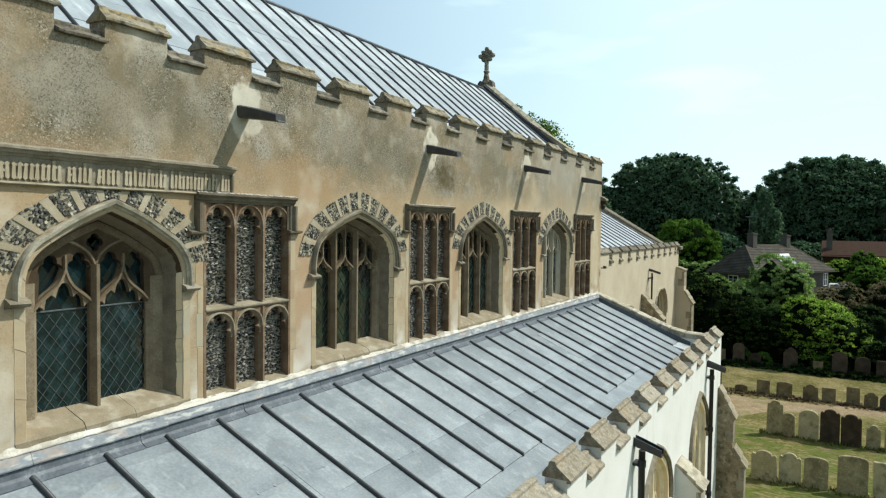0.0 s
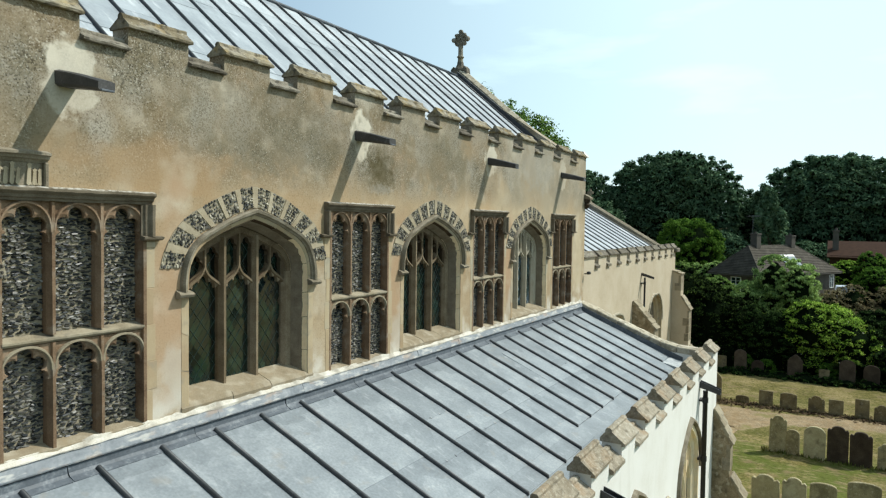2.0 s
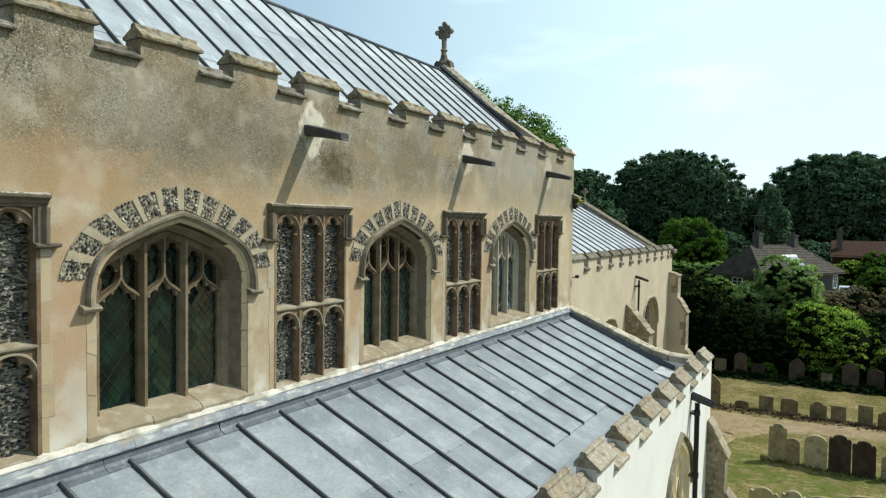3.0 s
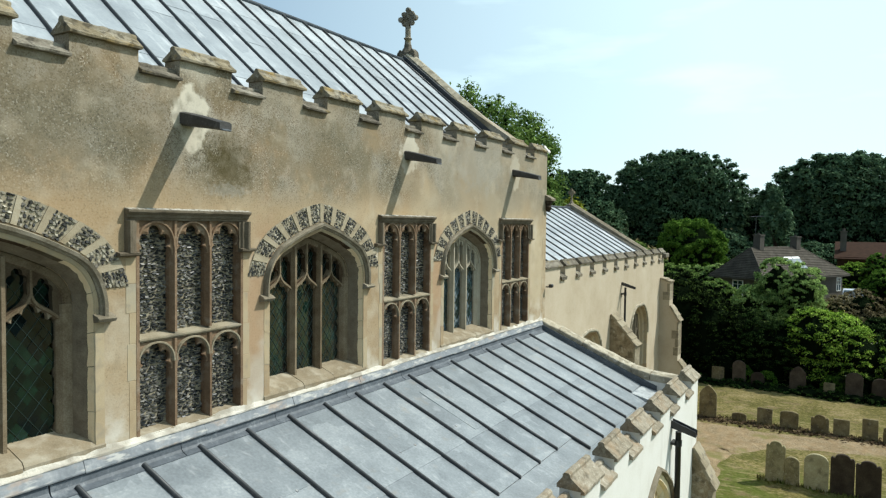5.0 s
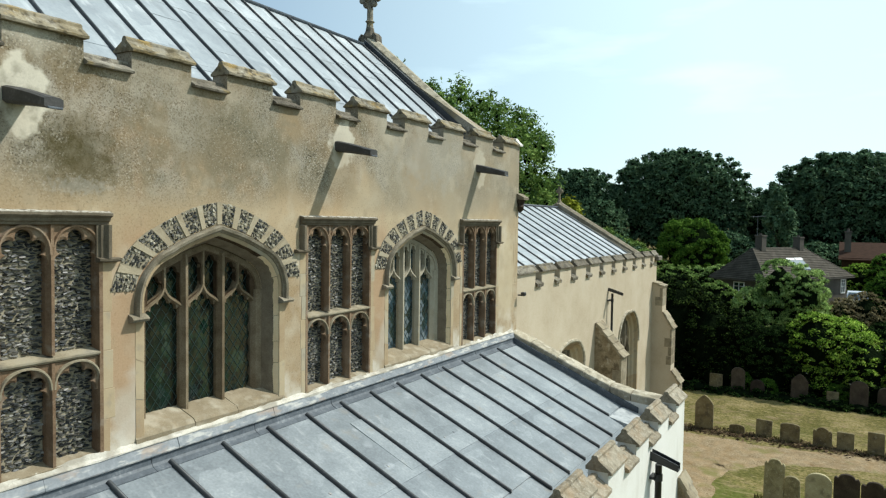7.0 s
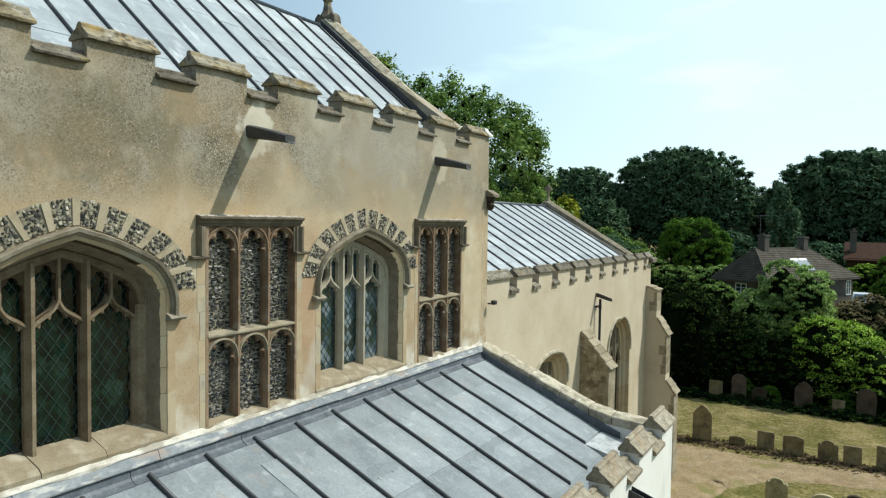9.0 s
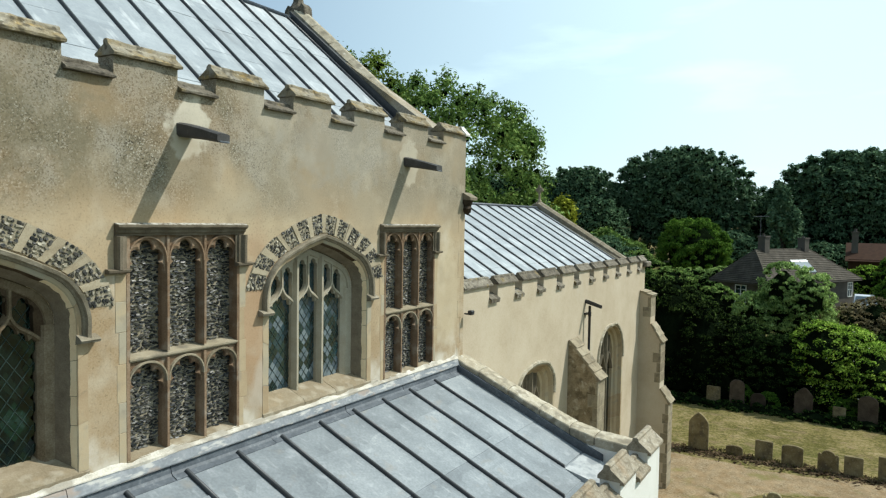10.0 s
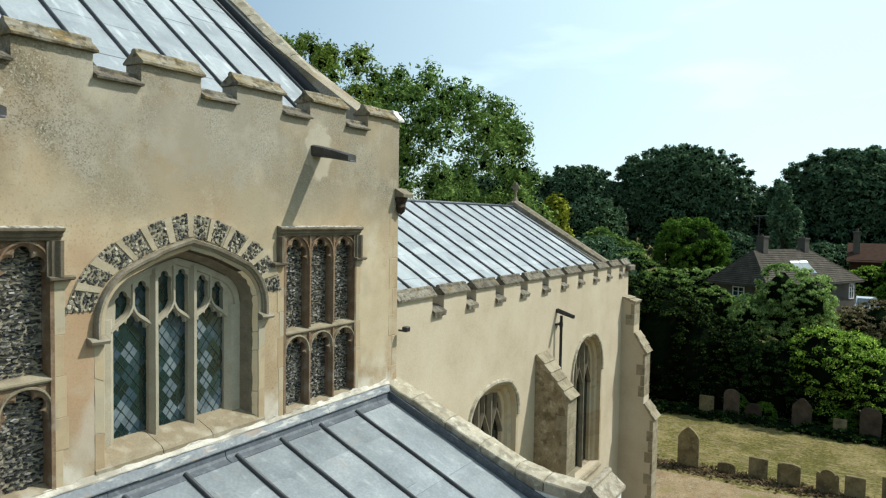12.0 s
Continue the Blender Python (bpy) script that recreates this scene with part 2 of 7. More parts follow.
# brown-stained stone, darkened further to paint shade in the window heads
shaded_arch_stone, k = mat("shaded_brown_arch_stone", [(0.3, (0.037, 0.024, 0.012)), (0.45, (0.071, 0.047, 0.028)), (0.58, (0.093, 0.071, 0.045)), (0.72, (0.119, 0.099, 0.067))], rough=0.94, scale=5, fine=70, bump=0.5, spec=0.15, objrand=0.2)
dressed, k = mat("weathered_limestone", [(0.28, (0.135, 0.108, 0.072)), (0.45, (0.248, 0.207, 0.140)), (0.6, (0.324, 0.279, 0.198)), (0.76, (0.261, 0.234, 0.189))],
                 rough=0.92, scale=4, fine=70, bump=0.4, spec=0.2, objrand=0.14)
add_patch(k, (0.13, 0.115, 0.09), 6, 0.54, 0.68, amount=0.65)
sill_stone, k = mat("pale_sill_stone", [(0.3, (0.178, 0.140, 0.089)), (0.5, (0.242, 0.197, 0.132)), (0.7, (0.315, 0.268, 0.191))], rough=0.92, scale=5, fine=70, bump=0.5, spec=0.2, objrand=0.1)
add_patch(k, (0.26, 0.20, 0.125), 9, 0.54, 0.70, amount=0.6)
add_patch(k, (0.50, 0.46, 0.37), 6.5, 0.50, 0.70, amount=0.45, offset=(3, 1, 4), detail=8)
hood_stone, k = mat("grey_hood_stone", [(0.3, (0.108, 0.090, 0.063)), (0.5, (0.207, 0.176, 0.126)), (0.7, (0.324, 0.288, 0.225))], rough=0.93, scale=6, fine=80, bump=0.5, spec=0.15, objrand=0.1)
brown_stone, k = mat("brown_flushwork_stone", [(0.3, (0.119, 0.074, 0.045)), (0.5, (0.205, 0.137, 0.085)), (0.7, (0.283, 0.202, 0.134))], rough=0.93, scale=5, fine=80, bump=0.4, spec=0.15, objrand=0.18)
add_patch(k, (0.33, 0.29, 0.23), 7, 0.55, 0.7, amount=0.5)
pale_tracery, k = mat("pale_tracery_stone", [(0.3, (0.281, 0.242, 0.172)), (0.5, (0.359, 0.320, 0.242)), (0.7, (0.421, 0.382, 0.304))], rough=0.92, scale=5, fine=80, bump=0.3, spec=0.2)
grey_tracery, k = mat("grey_weathered_tracery", [(0.3, (0.100, 0.083, 0.059)), (0.5, (0.155, 0.131, 0.093)), (0.7, (0.210, 0.176, 0.125))], rough=0.92, scale=5, fine=80, bump=0.35, spec=0.2)
coping_stone, k = mat("lichen_coping_stone", [(0.28, (0.084, 0.068, 0.043)), (0.45, (0.176, 0.144, 0.090)), (0.6, (0.255, 0.213, 0.139)), (0.75, (0.352, 0.313, 0.226))],
                      rough=0.95, scale=6, fine=60, bump=0.8, spec=0.15, objrand=0.15, bump_dist=0.02)
add_patch(k, (0.38, 0.245, 0.06), 9, 0.54, 0.68, amount=0.5, offset=(2, 5, 1), stretch=(0.6, 1, 1.5))
add_patch(k, (0.30, 0.28, 0.235), 5, 0.46, 0.60, amount=0.55, offset=(6, 1, 3), detail=7)
add_patch(k, (0.06, 0.05, 0.034), 15, 0.53, 0.64, amount=0.75, detail=6)
add_patch(k, (0.52, 0.49, 0.40), 26, 0.62, 0.72, amount=0.5, offset=(7, 2, 0))
crenel_stone, k = mat("grey_lichen_coping_stone", [(0.28, (0.075, 0.065, 0.05)), (0.45, (0.15, 0.13, 0.10)), (0.6, (0.235, 0.21, 0.165)), (0.75, (0.36, 0.335, 0.28))],
                      rough=0.95, scale=7, fine=60, bump=0.8, spec=0.15, objrand=0.2, bump_dist=0.02)
add_patch(k, (0.26, 0.19, 0.07), 5, 0.60, 0.70, amount=0.6, offset=(2, 5, 1))
add_patch(k, (0.05, 0.043, 0.035), 16, 0.54, 0.64, amount=0.7)
aisle_cap, k = mat("speckled_coping_stone", [(0.28, (0.13, 0.105, 0.075)), (0.45, (0.23, 0.195, 0.14)), (0.6, (0.32, 0.28, 0.215)), (0.75, (0.46, 0.425, 0.35))],
                   rough=0.95, scale=12, fine=90, bump=0.4, spec=0.15, objrand=0.15, bump_dist=0.008)
add_patch(k, (0.28, 0.19, 0.11), 3.0, 0.52, 0.70, amount=0.6, offset=(5, 2, 1))
add_patch(k, (0.52, 0.50, 0.43), 34, 0.56, 0.70, amount=0.4, offset=(2, 8, 3))
add_patch(k, (0.09, 0.075, 0.055), 9, 0.54, 0.70, amount=0.6)
gable_stone, k = mat("pale_coping_stone", [(0.3, (0.25, 0.215, 0.155)), (0.5, (0.38, 0.335, 0.25)), (0.7, (0.52, 0.475, 0.38))], rough=0.93, scale=5, fine=60, bump=0.5, spec=0.2, objrand=0.12)
add_patch(k, (0.20, 0.175, 0.13), 6, 0.50, 0.64, amount=0.75, detail=8)
add_patch(k, (0.62, 0.59, 0.50), 11, 0.60, 0.70, amount=0.6, offset=(2, 3, 1), detail=6)
flint, k = mat("knapped_flint", [(0.25, (0.007, 0.009, 0.011)), (0.40, (0.023, 0.025, 0.028)), (0.52, (0.055, 0.054, 0.049)), (0.66, (0.110, 0.101, 0.087)), (0.86, (0.231, 0.221, 0.199))],
               rough=0.45, scale=8, fine=90, bump=0.2, spec=0.45, island=0.62)
label_stone, k = mat("brown_label_stone", [(0.3, (0.083, 0.066, 0.046)), (0.5, (0.140, 0.115, 0.081)), (0.7, (0.209, 0.176, 0.130))], rough=0.93, scale=6, fine=80, bump=0.5, spec=0.15, objrand=0.08)
add_patch(k, (0.52, 0.50, 0.44), 26, 0.40, 0.56, axis=2, fade=(8.490, 8.505), amount=0.85)
# brown mottling, darkened further to paint the buttresses' shaded west faces
shade_mottled_render, k = mat("shade_dark_mottled_render", [(0.3, (0.12, 0.088, 0.05)), (0.5, (0.25, 0.195, 0.12)), (0.7, (0.40, 0.335, 0.23))], rough=0.95, scale=3.2, fine=40, bump=0.6, spec=0.12)
add_patch(k, (0.085, 0.066, 0.04), 5.0, 0.52, 0.64, amount=0.7, offset=(3, 1, 1), detail=7)
add_patch(k, (0.46, 0.41, 0.31), 8.0, 0.58, 0.68, amount=0.6, offset=(7, 1, 1), detail=7)
pale_bed, _ = mat("pale_lime_mortar_bed", [(0.3, (0.19, 0.16, 0.11)), (0.55, (0.31, 0.27, 0.195)), (0.75, (0.42, 0.375, 0.29))], rough=0.97, scale=9, fine=70, bump=0.8, spec=0.1)
cap_white, _ = mat("rough_cap_white", [(0.3, (0.66, 0.63, 0.56)), (0.7, (0.80, 0.78, 0.73))], rough=0.95, scale=9, fine=60, bump=0.5, spec=0.15)
flint_arch, _ = mat("arch_flint", [(0.27, (0.023, 0.024, 0.024)), (0.45, (0.072, 0.066, 0.057)), (0.6, (0.169, 0.150, 0.115)), (0.8, (0.442, 0.400, 0.310))], rough=0.5, scale=8, fine=90, bump=0.2, spec=0.4, island=0.55)
flint_bed, _ = mat("flint_mortar_bed", [(0.3, (0.125, 0.10, 0.07)), (0.6, (0.22, 0.182, 0.13)), (0.8, (0.31, 0.265, 0.195))], rough=0.97, scale=8, fine=70, bump=0.8, spec=0.1)
voussoir_stone, _ = mat("pale_voussoir_stone", [(0.3, (0.279, 0.225, 0.149)), (0.55, (0.378, 0.320, 0.225)), (0.75, (0.450, 0.396, 0.297))], rough=0.93, scale=6, fine=80, bump=0.4, spec=0.2, objrand=0.16)

lead, k = mat("weathered_lead", [(0.3, (0.132, 0.149, 0.162)), (0.5, (0.199, 0.221, 0.236)), (0.66, (0.274, 0.297, 0.311)), (0.8, (0.403, 0.425, 0.431))],
              rough=0.5, scale=2.2, fine=34, bump=0.16, spec=0.5, objrand=0.16, fine_mix=0.38)
add_patch(k, (0.46, 0.48, 0.50), 4.5, 0.62, 0.80, amount=0.5, detail=8)
add_patch(k, (0.24, 0.22, 0.19), 4.5, 0.62, 0.78, amount=0.6, offset=(4, 1, 0))
add_patch(k, (0.42, 0.435, 0.44), 9, 0.60, 0.74, amount=0.4, offset=(3, 3, 3), detail=6, stretch=(1.6, 0.5, 0.5))
# weathered lead, paler than the aisle's to put sky glare into the colour
lead_pale, k = mat("glare_weathered_lead", [(0.3, (0.219, 0.242, 0.262)), (0.5, (0.297, 0.325, 0.346)), (0.66, (0.380, 0.407, 0.424)), (0.8, (0.500, 0.525, 0.536))],
                   rough=0.56, scale=1.8, fine=30, bump=0.16, spec=0.42, objrand=0.2, fine_mix=0.25)
add_patch(k, (0.66, 0.675, 0.68), 5.0, 0.58, 0.74, amount=0.5, stretch=(1.6, 0.45, 0.45), detail=7)
add_patch(k, (0.17, 0.18, 0.185), 3.5, 0.58, 0.78, amount=0.6, offset=(4, 1, 0), stretch=(1.2, 0.4, 0.4))
smeared_lead, k = mat("mortar_smeared_lead", [(0.3, (0.14, 0.155, 0.17)), (0.5, (0.215, 0.23, 0.245)), (0.7, (0.33, 0.34, 0.345))], rough=0.6, scale=6, fine=30, bump=0.4, spec=0.35)
add_patch(k, (0.58, 0.555, 0.50), 12.0, 0.53, 0.64, amount=0.6, stretch=(0.5, 1, 2.0), detail=8)
add_patch(k, (0.33, 0.25, 0.19), 5.0, 0.58, 0.68, amount=0.7, offset=(3, 2, 0), stretch=(0.7, 1, 1.6))
whitened_lead, k = mat("whitened_lead", [(0.3, (0.288, 0.304, 0.312)), (0.5, (0.416, 0.432, 0.436)), (0.7, (0.528, 0.536, 0.536))], rough=0.6, scale=5, fine=30, bump=0.3, spec=0.3)
add_patch(k, (0.22, 0.24, 0.255), 4.5, 0.46, 0.58, amount=0.85, detail=7)
# lead coloured near black, which paints the rolls' shaded sides
lead_dark, _ = mat("shaded_lead_roll", [(0.3, (0.016, 0.018, 0.020)), (0.55, (0.034, 0.037, 0.040)), (0.75, (0.085, 0.09, 0.095))], rough=0.5, scale=3, fine=30, bump=0.15, spec=0.5)
lead_flash, _ = mat("lead_flashing", [(0.3, (0.045, 0.054, 0.066)), (0.55, (0.095, 0.108, 0.124)), (0.75, (0.24, 0.26, 0.275))], rough=0.6, scale=7, fine=35, bump=0.3, spec=0.45)
black_paint, _ = mat("black_painted_iron", [(0.3, (0.012, 0.013, 0.015)), (0.6, (0.022, 0.023, 0.026)), (0.8, (0.05, 0.05, 0.052))], rough=0.45, scale=5, fine=60, bump=0.15, spec=0.5)
spout_lead, _ = mat("dark_spout_lead", [(0.3, (0.030, 0.028, 0.027)), (0.55, (0.055, 0.052, 0.05)), (0.75, (0.12, 0.115, 0.11))], rough=0.6, scale=7, fine=50, bump=0.3, spec=0.4)
came, _ = mat("lead_came", [(0.3, (0.05, 0.055, 0.06)), (0.7, (0.16, 0.17, 0.18))], rough=0.5, scale=20, fine=80, bump=0.0, spec=0.5)

def pane_glass(name, ramp, rough, spread):
    m, kk = mat(name, ramp, rough=rough, scale=3.0, fine=14, bump=0.05, spec=0.5, objrand=spread)
    kk["p"].inputs["Transmission Weight"].default_value = 0.08
    kk["p"].inputs["IOR"].default_value = 1.55
    return m


glass = pane_glass("old_leaded_glass", [(0.2, (0.004, 0.014, 0.014)), (0.46, (0.009, 0.031, 0.030)), (0.60, (0.016, 0.043, 0.055)), (0.85, (0.045, 0.072, 0.100))], 0.15, 0.6)
# pale panes carry a sky reflection painted into their base colour
glass_pale = pane_glass("sky_reflection_glass", [(0.3, (0.085, 0.115, 0.135)), (0.5, (0.125, 0.16, 0.182)), (0.75, (0.17, 0.21, 0.232))], 0.25, 0.5)
glass_dark = pane_glass("dark_leaded_glass", [(0.3, (0.002, 0.005, 0.006)), (0.5, (0.003, 0.011, 0.009)), (0.72, (0.005, 0.021, 0.014)), (0.92, (0.021, 0.044, 0.041))], 0.10, 0.5)
glass_blue = pane_glass("dark_blue_leaded_glass", [(0.3, (0.004, 0.009, 0.014)), (0.5, (0.007, 0.020, 0.022)), (0.72, (0.014, 0.034, 0.038)), (0.92, (0.05, 0.085, 0.10))], 0.10, 0.4)
glass_came, _ = mat("green_tinged_came", [(0.3, (0.012, 0.026, 0.022)), (0.7, (0.032, 0.055, 0.047))], rough=0.5, scale=20, fine=80, bump=0.0, spec=0.4)
came_pale, _ = mat("pale_lead_came", [(0.3, (0.05, 0.066, 0.07)), (0.7, (0.10, 0.122, 0.126))], rough=0.5, scale=20, fine=80, bump=0.0, spec=0.5)

grass, k = mat("dry_churchyard_grass", [(0.32, (0.060, 0.060, 0.015)), (0.46, (0.118, 0.103, 0.033)), (0.55, (0.195, 0.158, 0.065)), (0.66, (0.275, 0.215, 0.112))],
               rough=1.0, scale=0.7, fine=11, bump=1.0, spec=0.05, bump_dist=0.05, fine_mix=0.5)
add_patch(k, (0.06, 0.085, 0.018), 0.35, 0.50, 0.62, amount=0.2, offset=(3, 3, 0))
add_patch(k, (0.085, 0.108, 0.022), 0.9, 0.36, 0.52, axis=0, fade=(29.2, 27.6), amount=0.8, offset=(5, 1, 0))
add_patch(k, (0.19, 0.14, 0.08), 1.6, 0.55, 0.68, amount=0.7, offset=(9, 1, 0))
add_patch(k, (0.29, 0.23, 0.125), 3.5, 0.54, 0.66, amount=0.55, offset=(2, 6, 0), stretch=(1.6, 0.6, 1), detail=8)
add_patch(k, (0.045, 0.05, 0.014), 7.0, 0.55, 0.66, amount=0.6, offset=(5, 5, 0), stretch=(1.5, 0.7, 1), detail=8)
add_patch(k, (0.10, 0.07, 0.04), 16.0, 0.60, 0.68, amount=0.6, offset=(1, 7, 0), detail=6)
gravel, k = mat("gravel_path", [(0.32, (0.144, 0.095, 0.048)), (0.5, (0.253, 0.179, 0.101)), (0.68, (0.369, 0.276, 0.168))], rough=1.0, scale=2.2, fine=22, bump=0.9, spec=0.05, bump_dist=0.03)
add_patch(k, speckle(k, [(0.102, 0.075, 0.042), (0.23, 0.183, 0.115), (0.33, 0.272, 0.185), (0.16, 0.122, 0.074)], 24), 3.0, 0.35, 0.6, amount=0.6, offset=(1, 1, 0), detail=6)
add_patch(k, (0.15, 0.145, 0.045), 1.1, 0.54, 0.66, amount=0.7, offset=(2, 8, 0), detail=9)
tomb_stone, k = mat("lichened_headstone", [(0.25, (0.078, 0.059, 0.028)), (0.45, (0.152, 0.119, 0.059)), (0.6, (0.205, 0.168, 0.089)), (0.78, (0.279, 0.234, 0.133))], rough=0.95, scale=3.2, fine=45, bump=0.6, spec=0.15, objrand=0.3)
add_patch(k, (0.085, 0.07, 0.048), 4.0, 0.50, 0.66, amount=0.75, detail=7)
add_patch(k, (0.30, 0.27, 0.17), 14.0, 0.58, 0.68, amount=0.6, offset=(3, 1, 2), detail=6)
pale_tomb, k = mat("pale_lichened_headstone", [(0.25, (0.176, 0.145, 0.076)), (0.45, (0.308, 0.264, 0.148)), (0.6, (0.396, 0.348, 0.208)), (0.78, (0.466, 0.422, 0.276))], rough=0.95, scale=3.2, fine=45, bump=0.6, spec=0.15, objrand=0.3)
add_patch(k, (0.12, 0.10, 0.06), 4.0, 0.52, 0.68, amount=0.65, detail=7)
add_patch(k, (0.48, 0.44, 0.31), 14.0, 0.58, 0.68, amount=0.5, offset=(3, 1, 2), detail=6)
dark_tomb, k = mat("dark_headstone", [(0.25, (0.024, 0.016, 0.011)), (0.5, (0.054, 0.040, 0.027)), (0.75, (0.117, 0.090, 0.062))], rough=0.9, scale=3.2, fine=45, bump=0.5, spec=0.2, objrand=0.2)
tile, k = mat("grey_concrete_tile", [(0.3, (0.036, 0.030, 0.023)), (0.5, (0.066, 0.056, 0.043)), (0.7, (0.111, 0.096, 0.077))], rough=0.9, scale=1.5, fine=9, bump=0.3, spec=0.2, objrand=0.0)
house_wall, _ = mat("grey_render", [(0.3, (0.075, 0.066, 0.056)), (0.6, (0.12, 0.108, 0.094))], rough=0.95, scale=1.5, fine=30, bump=0.2, spec=0.1)
brick_wall, _ = mat("red_brown_brick", [(0.3, (0.027, 0.014, 0.009)), (0.6, (0.051, 0.026, 0.016)), (0.8, (0.072, 0.042, 0.028))], rough=0.95, scale=2.5, fine=20, bump=0.3, spec=0.1)
white_paint, _ = mat("white_paint", [(0.3, (0.72, 0.72, 0.70)), (0.7, (0.82, 0.82, 0.80))], rough=0.5, scale=4, fine=40, bump=0.05, spec=0.4)
car_paint, _ = mat("silver_blue_car_paint", [(0.3, (0.50, 0.55, 0.60)), (0.7, (0.60, 0.65, 0.70))], rough=0.3, scale=4, fine=40, bump=0.0, spec=0.5)
bark, _ = mat("bark", [(0.3, (0.05, 0.04, 0.03)), (0.6, (0.11, 0.09, 0.07))], rough=0.95, scale=4, fine=20, bump=0.6, spec=0.1)


def leaf_mat(name, dark, mid, light, through=0.14):
    m, kk = mat(name, [(0.22, dark), (0.5, mid), (0.8, light)], rough=0.8, scale=0.35, fine=3, bump=0, spec=0.02, island=0.5, fine_mix=0.3)
    kk["p"].inputs["Transmission Weight"].default_value = 0.0
    tr, ad = kk["n"].new("ShaderNodeBsdfTranslucent"), kk["n"].new("ShaderNodeMixShader")
    kk["l"].new(kk["cr"].outputs["Color"], tr.inputs["Color"])
    ad.inputs[0].default_value = through
    kk["l"].new(kk["p"].outputs[0], ad.inputs[1])
    kk["l"].new(tr.outputs[0], ad.inputs[2])
    kk["l"].new(ad.outputs[0], kk["n"]["Material Output"].inputs["Surface"])
    return m


leaf_oak = leaf_mat("leaf_deep_green", (0.044, 0.088, 0.021), (0.128, 0.212, 0.050), (0.316, 0.426, 0.126), 0.22)
leaf_lime = leaf_mat("leaf_yellow_green", (0.049, 0.081, 0.013), (0.151, 0.216, 0.037), (0.302, 0.378, 0.086), 0.25)
leaf_wood = leaf_mat("leaf_wood_green", (0.030, 0.065, 0.036), (0.082, 0.147, 0.075), (0.178, 0.262, 0.144), 0.15)
leaf_bright = leaf_mat("leaf_bright_green", (0.023, 0.059, 0.009), (0.080, 0.165, 0.023), (0.181, 0.297, 0.048), 0.18)
leaf_yew = leaf_mat("leaf_yew", (0.0025, 0.006, 0.002), (0.010, 0.020, 0.005), (0.085, 0.130, 0.030), 0.04)
leaf_hedge = leaf_mat("leaf_hedge", (0.004, 0.010, 0.003), (0.020, 0.042, 0.010), (0.091, 0.147, 0.038), 0.08)
leaf_elder = leaf_mat("leaf_elder", (0.032, 0.068, 0.010), (0.221, 0.376, 0.043), (0.661, 0.827, 0.160), 0.14)
leaf_gold = leaf_mat("leaf_golden", (0.14, 0.17, 0.02), (0.30, 0.32, 0.035), (0.42, 0.44, 0.06))
leaf_willow = leaf_mat("leaf_grey_green", (0.071, 0.137, 0.034), (0.244, 0.364, 0.111), (0.547, 0.691, 0.237), 0.2)
leaf_brown = leaf_mat("leaf_copper", (0.043, 0.034, 0.019), (0.200, 0.163, 0.088), (0.398, 0.342, 0.185), 0.2)
dead_leaf = leaf_mat("dead_leaf", (0.030, 0.020, 0.012), (0.085, 0.058, 0.034), (0.17, 0.12, 0.07), 0.05)
blossom, _ = mat("cream_blossom", [(0.3, (0.55, 0.55, 0.40)), (0.7, (0.72, 0.70, 0.55))], rough=0.8, scale=5, fine=30, bump=0, spec=0.1)
# near-black core colour that paints deep shade between the leaf clumps
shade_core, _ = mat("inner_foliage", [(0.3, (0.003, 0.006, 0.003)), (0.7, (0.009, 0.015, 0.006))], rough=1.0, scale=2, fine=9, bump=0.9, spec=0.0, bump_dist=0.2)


# ---- builders ----
from mathutils.geometry import tessellate_polygon

GROUND = 0.6


def mesh_of(name, verts, faces, material, smooth=False):
    me = bpy.data.meshes.new(name)
    me.from_pydata([tuple(v) for v in verts], [], faces)
    me.materials.append(material)
    if smooth:
        me.polygons.foreach_set("use_smooth", [True] * len(me.polygons))
    me.update()
    return me


def fix(me):
    bm = bmesh.new()
    bm.from_mesh(me)
    bmesh.ops.recalc_face_normals(bm, faces=bm.faces)
    bm.to_mesh(me)
    bm.free()
    return me


def part(name, me, parent, label="", m=None):
    """One mesh as one object under a thing or a part."""
    ob = new(name, me)
    ob.parent = parent
    if m is not None:
        ob.matrix_basis = m
    if label:
        tagged(ob, label)
    return ob


def thing(name, label, category, group="", kind="", at=(0, 0, 0)):
    ob = new(name)
    ob.location = at
    ob.empty_display_size = 0.2
    return tagged(ob, label, category, group, kind)


def merge(*shapes):
    V, F = [], []
    for v, f in shapes:
        o = len(V)
        V += list(v)
        F += [tuple(i + o for i in q) for q in f]
    return V, F


def box(x0, x1, y0, y1, z0, z1):
    v = [(x, y, z) for x in (x0, x1) for y in (y0, y1) for z in (z0, z1)]
    return v, [(0, 1, 3, 2), (4, 6, 7, 5), (0, 4, 5, 1), (2, 3, 7, 6), (0, 2, 6, 4), (1, 5, 7, 3)]


def bbox(x0, x1, y0, y1, z0, z1, b=0.01):
    """A box with bevelled edges."""
    bm = bmesh.new()
    v, f = box(x0, x1, y0, y1, z0, z1)
    vs = [bm.verts.new(p) for p in v]
    for q in f:
        bm.faces.new([vs[i] for i in q])
    bmesh.ops.bevel(bm, geom=bm.edges[:], offset=b, segments=1, affect="EDGES")
    bm.verts.index_update()
    out = [tuple(p.co) for p in bm.verts], [tuple(p.index for p in q.verts) for q in bm.faces]
    bm.free()
    return out


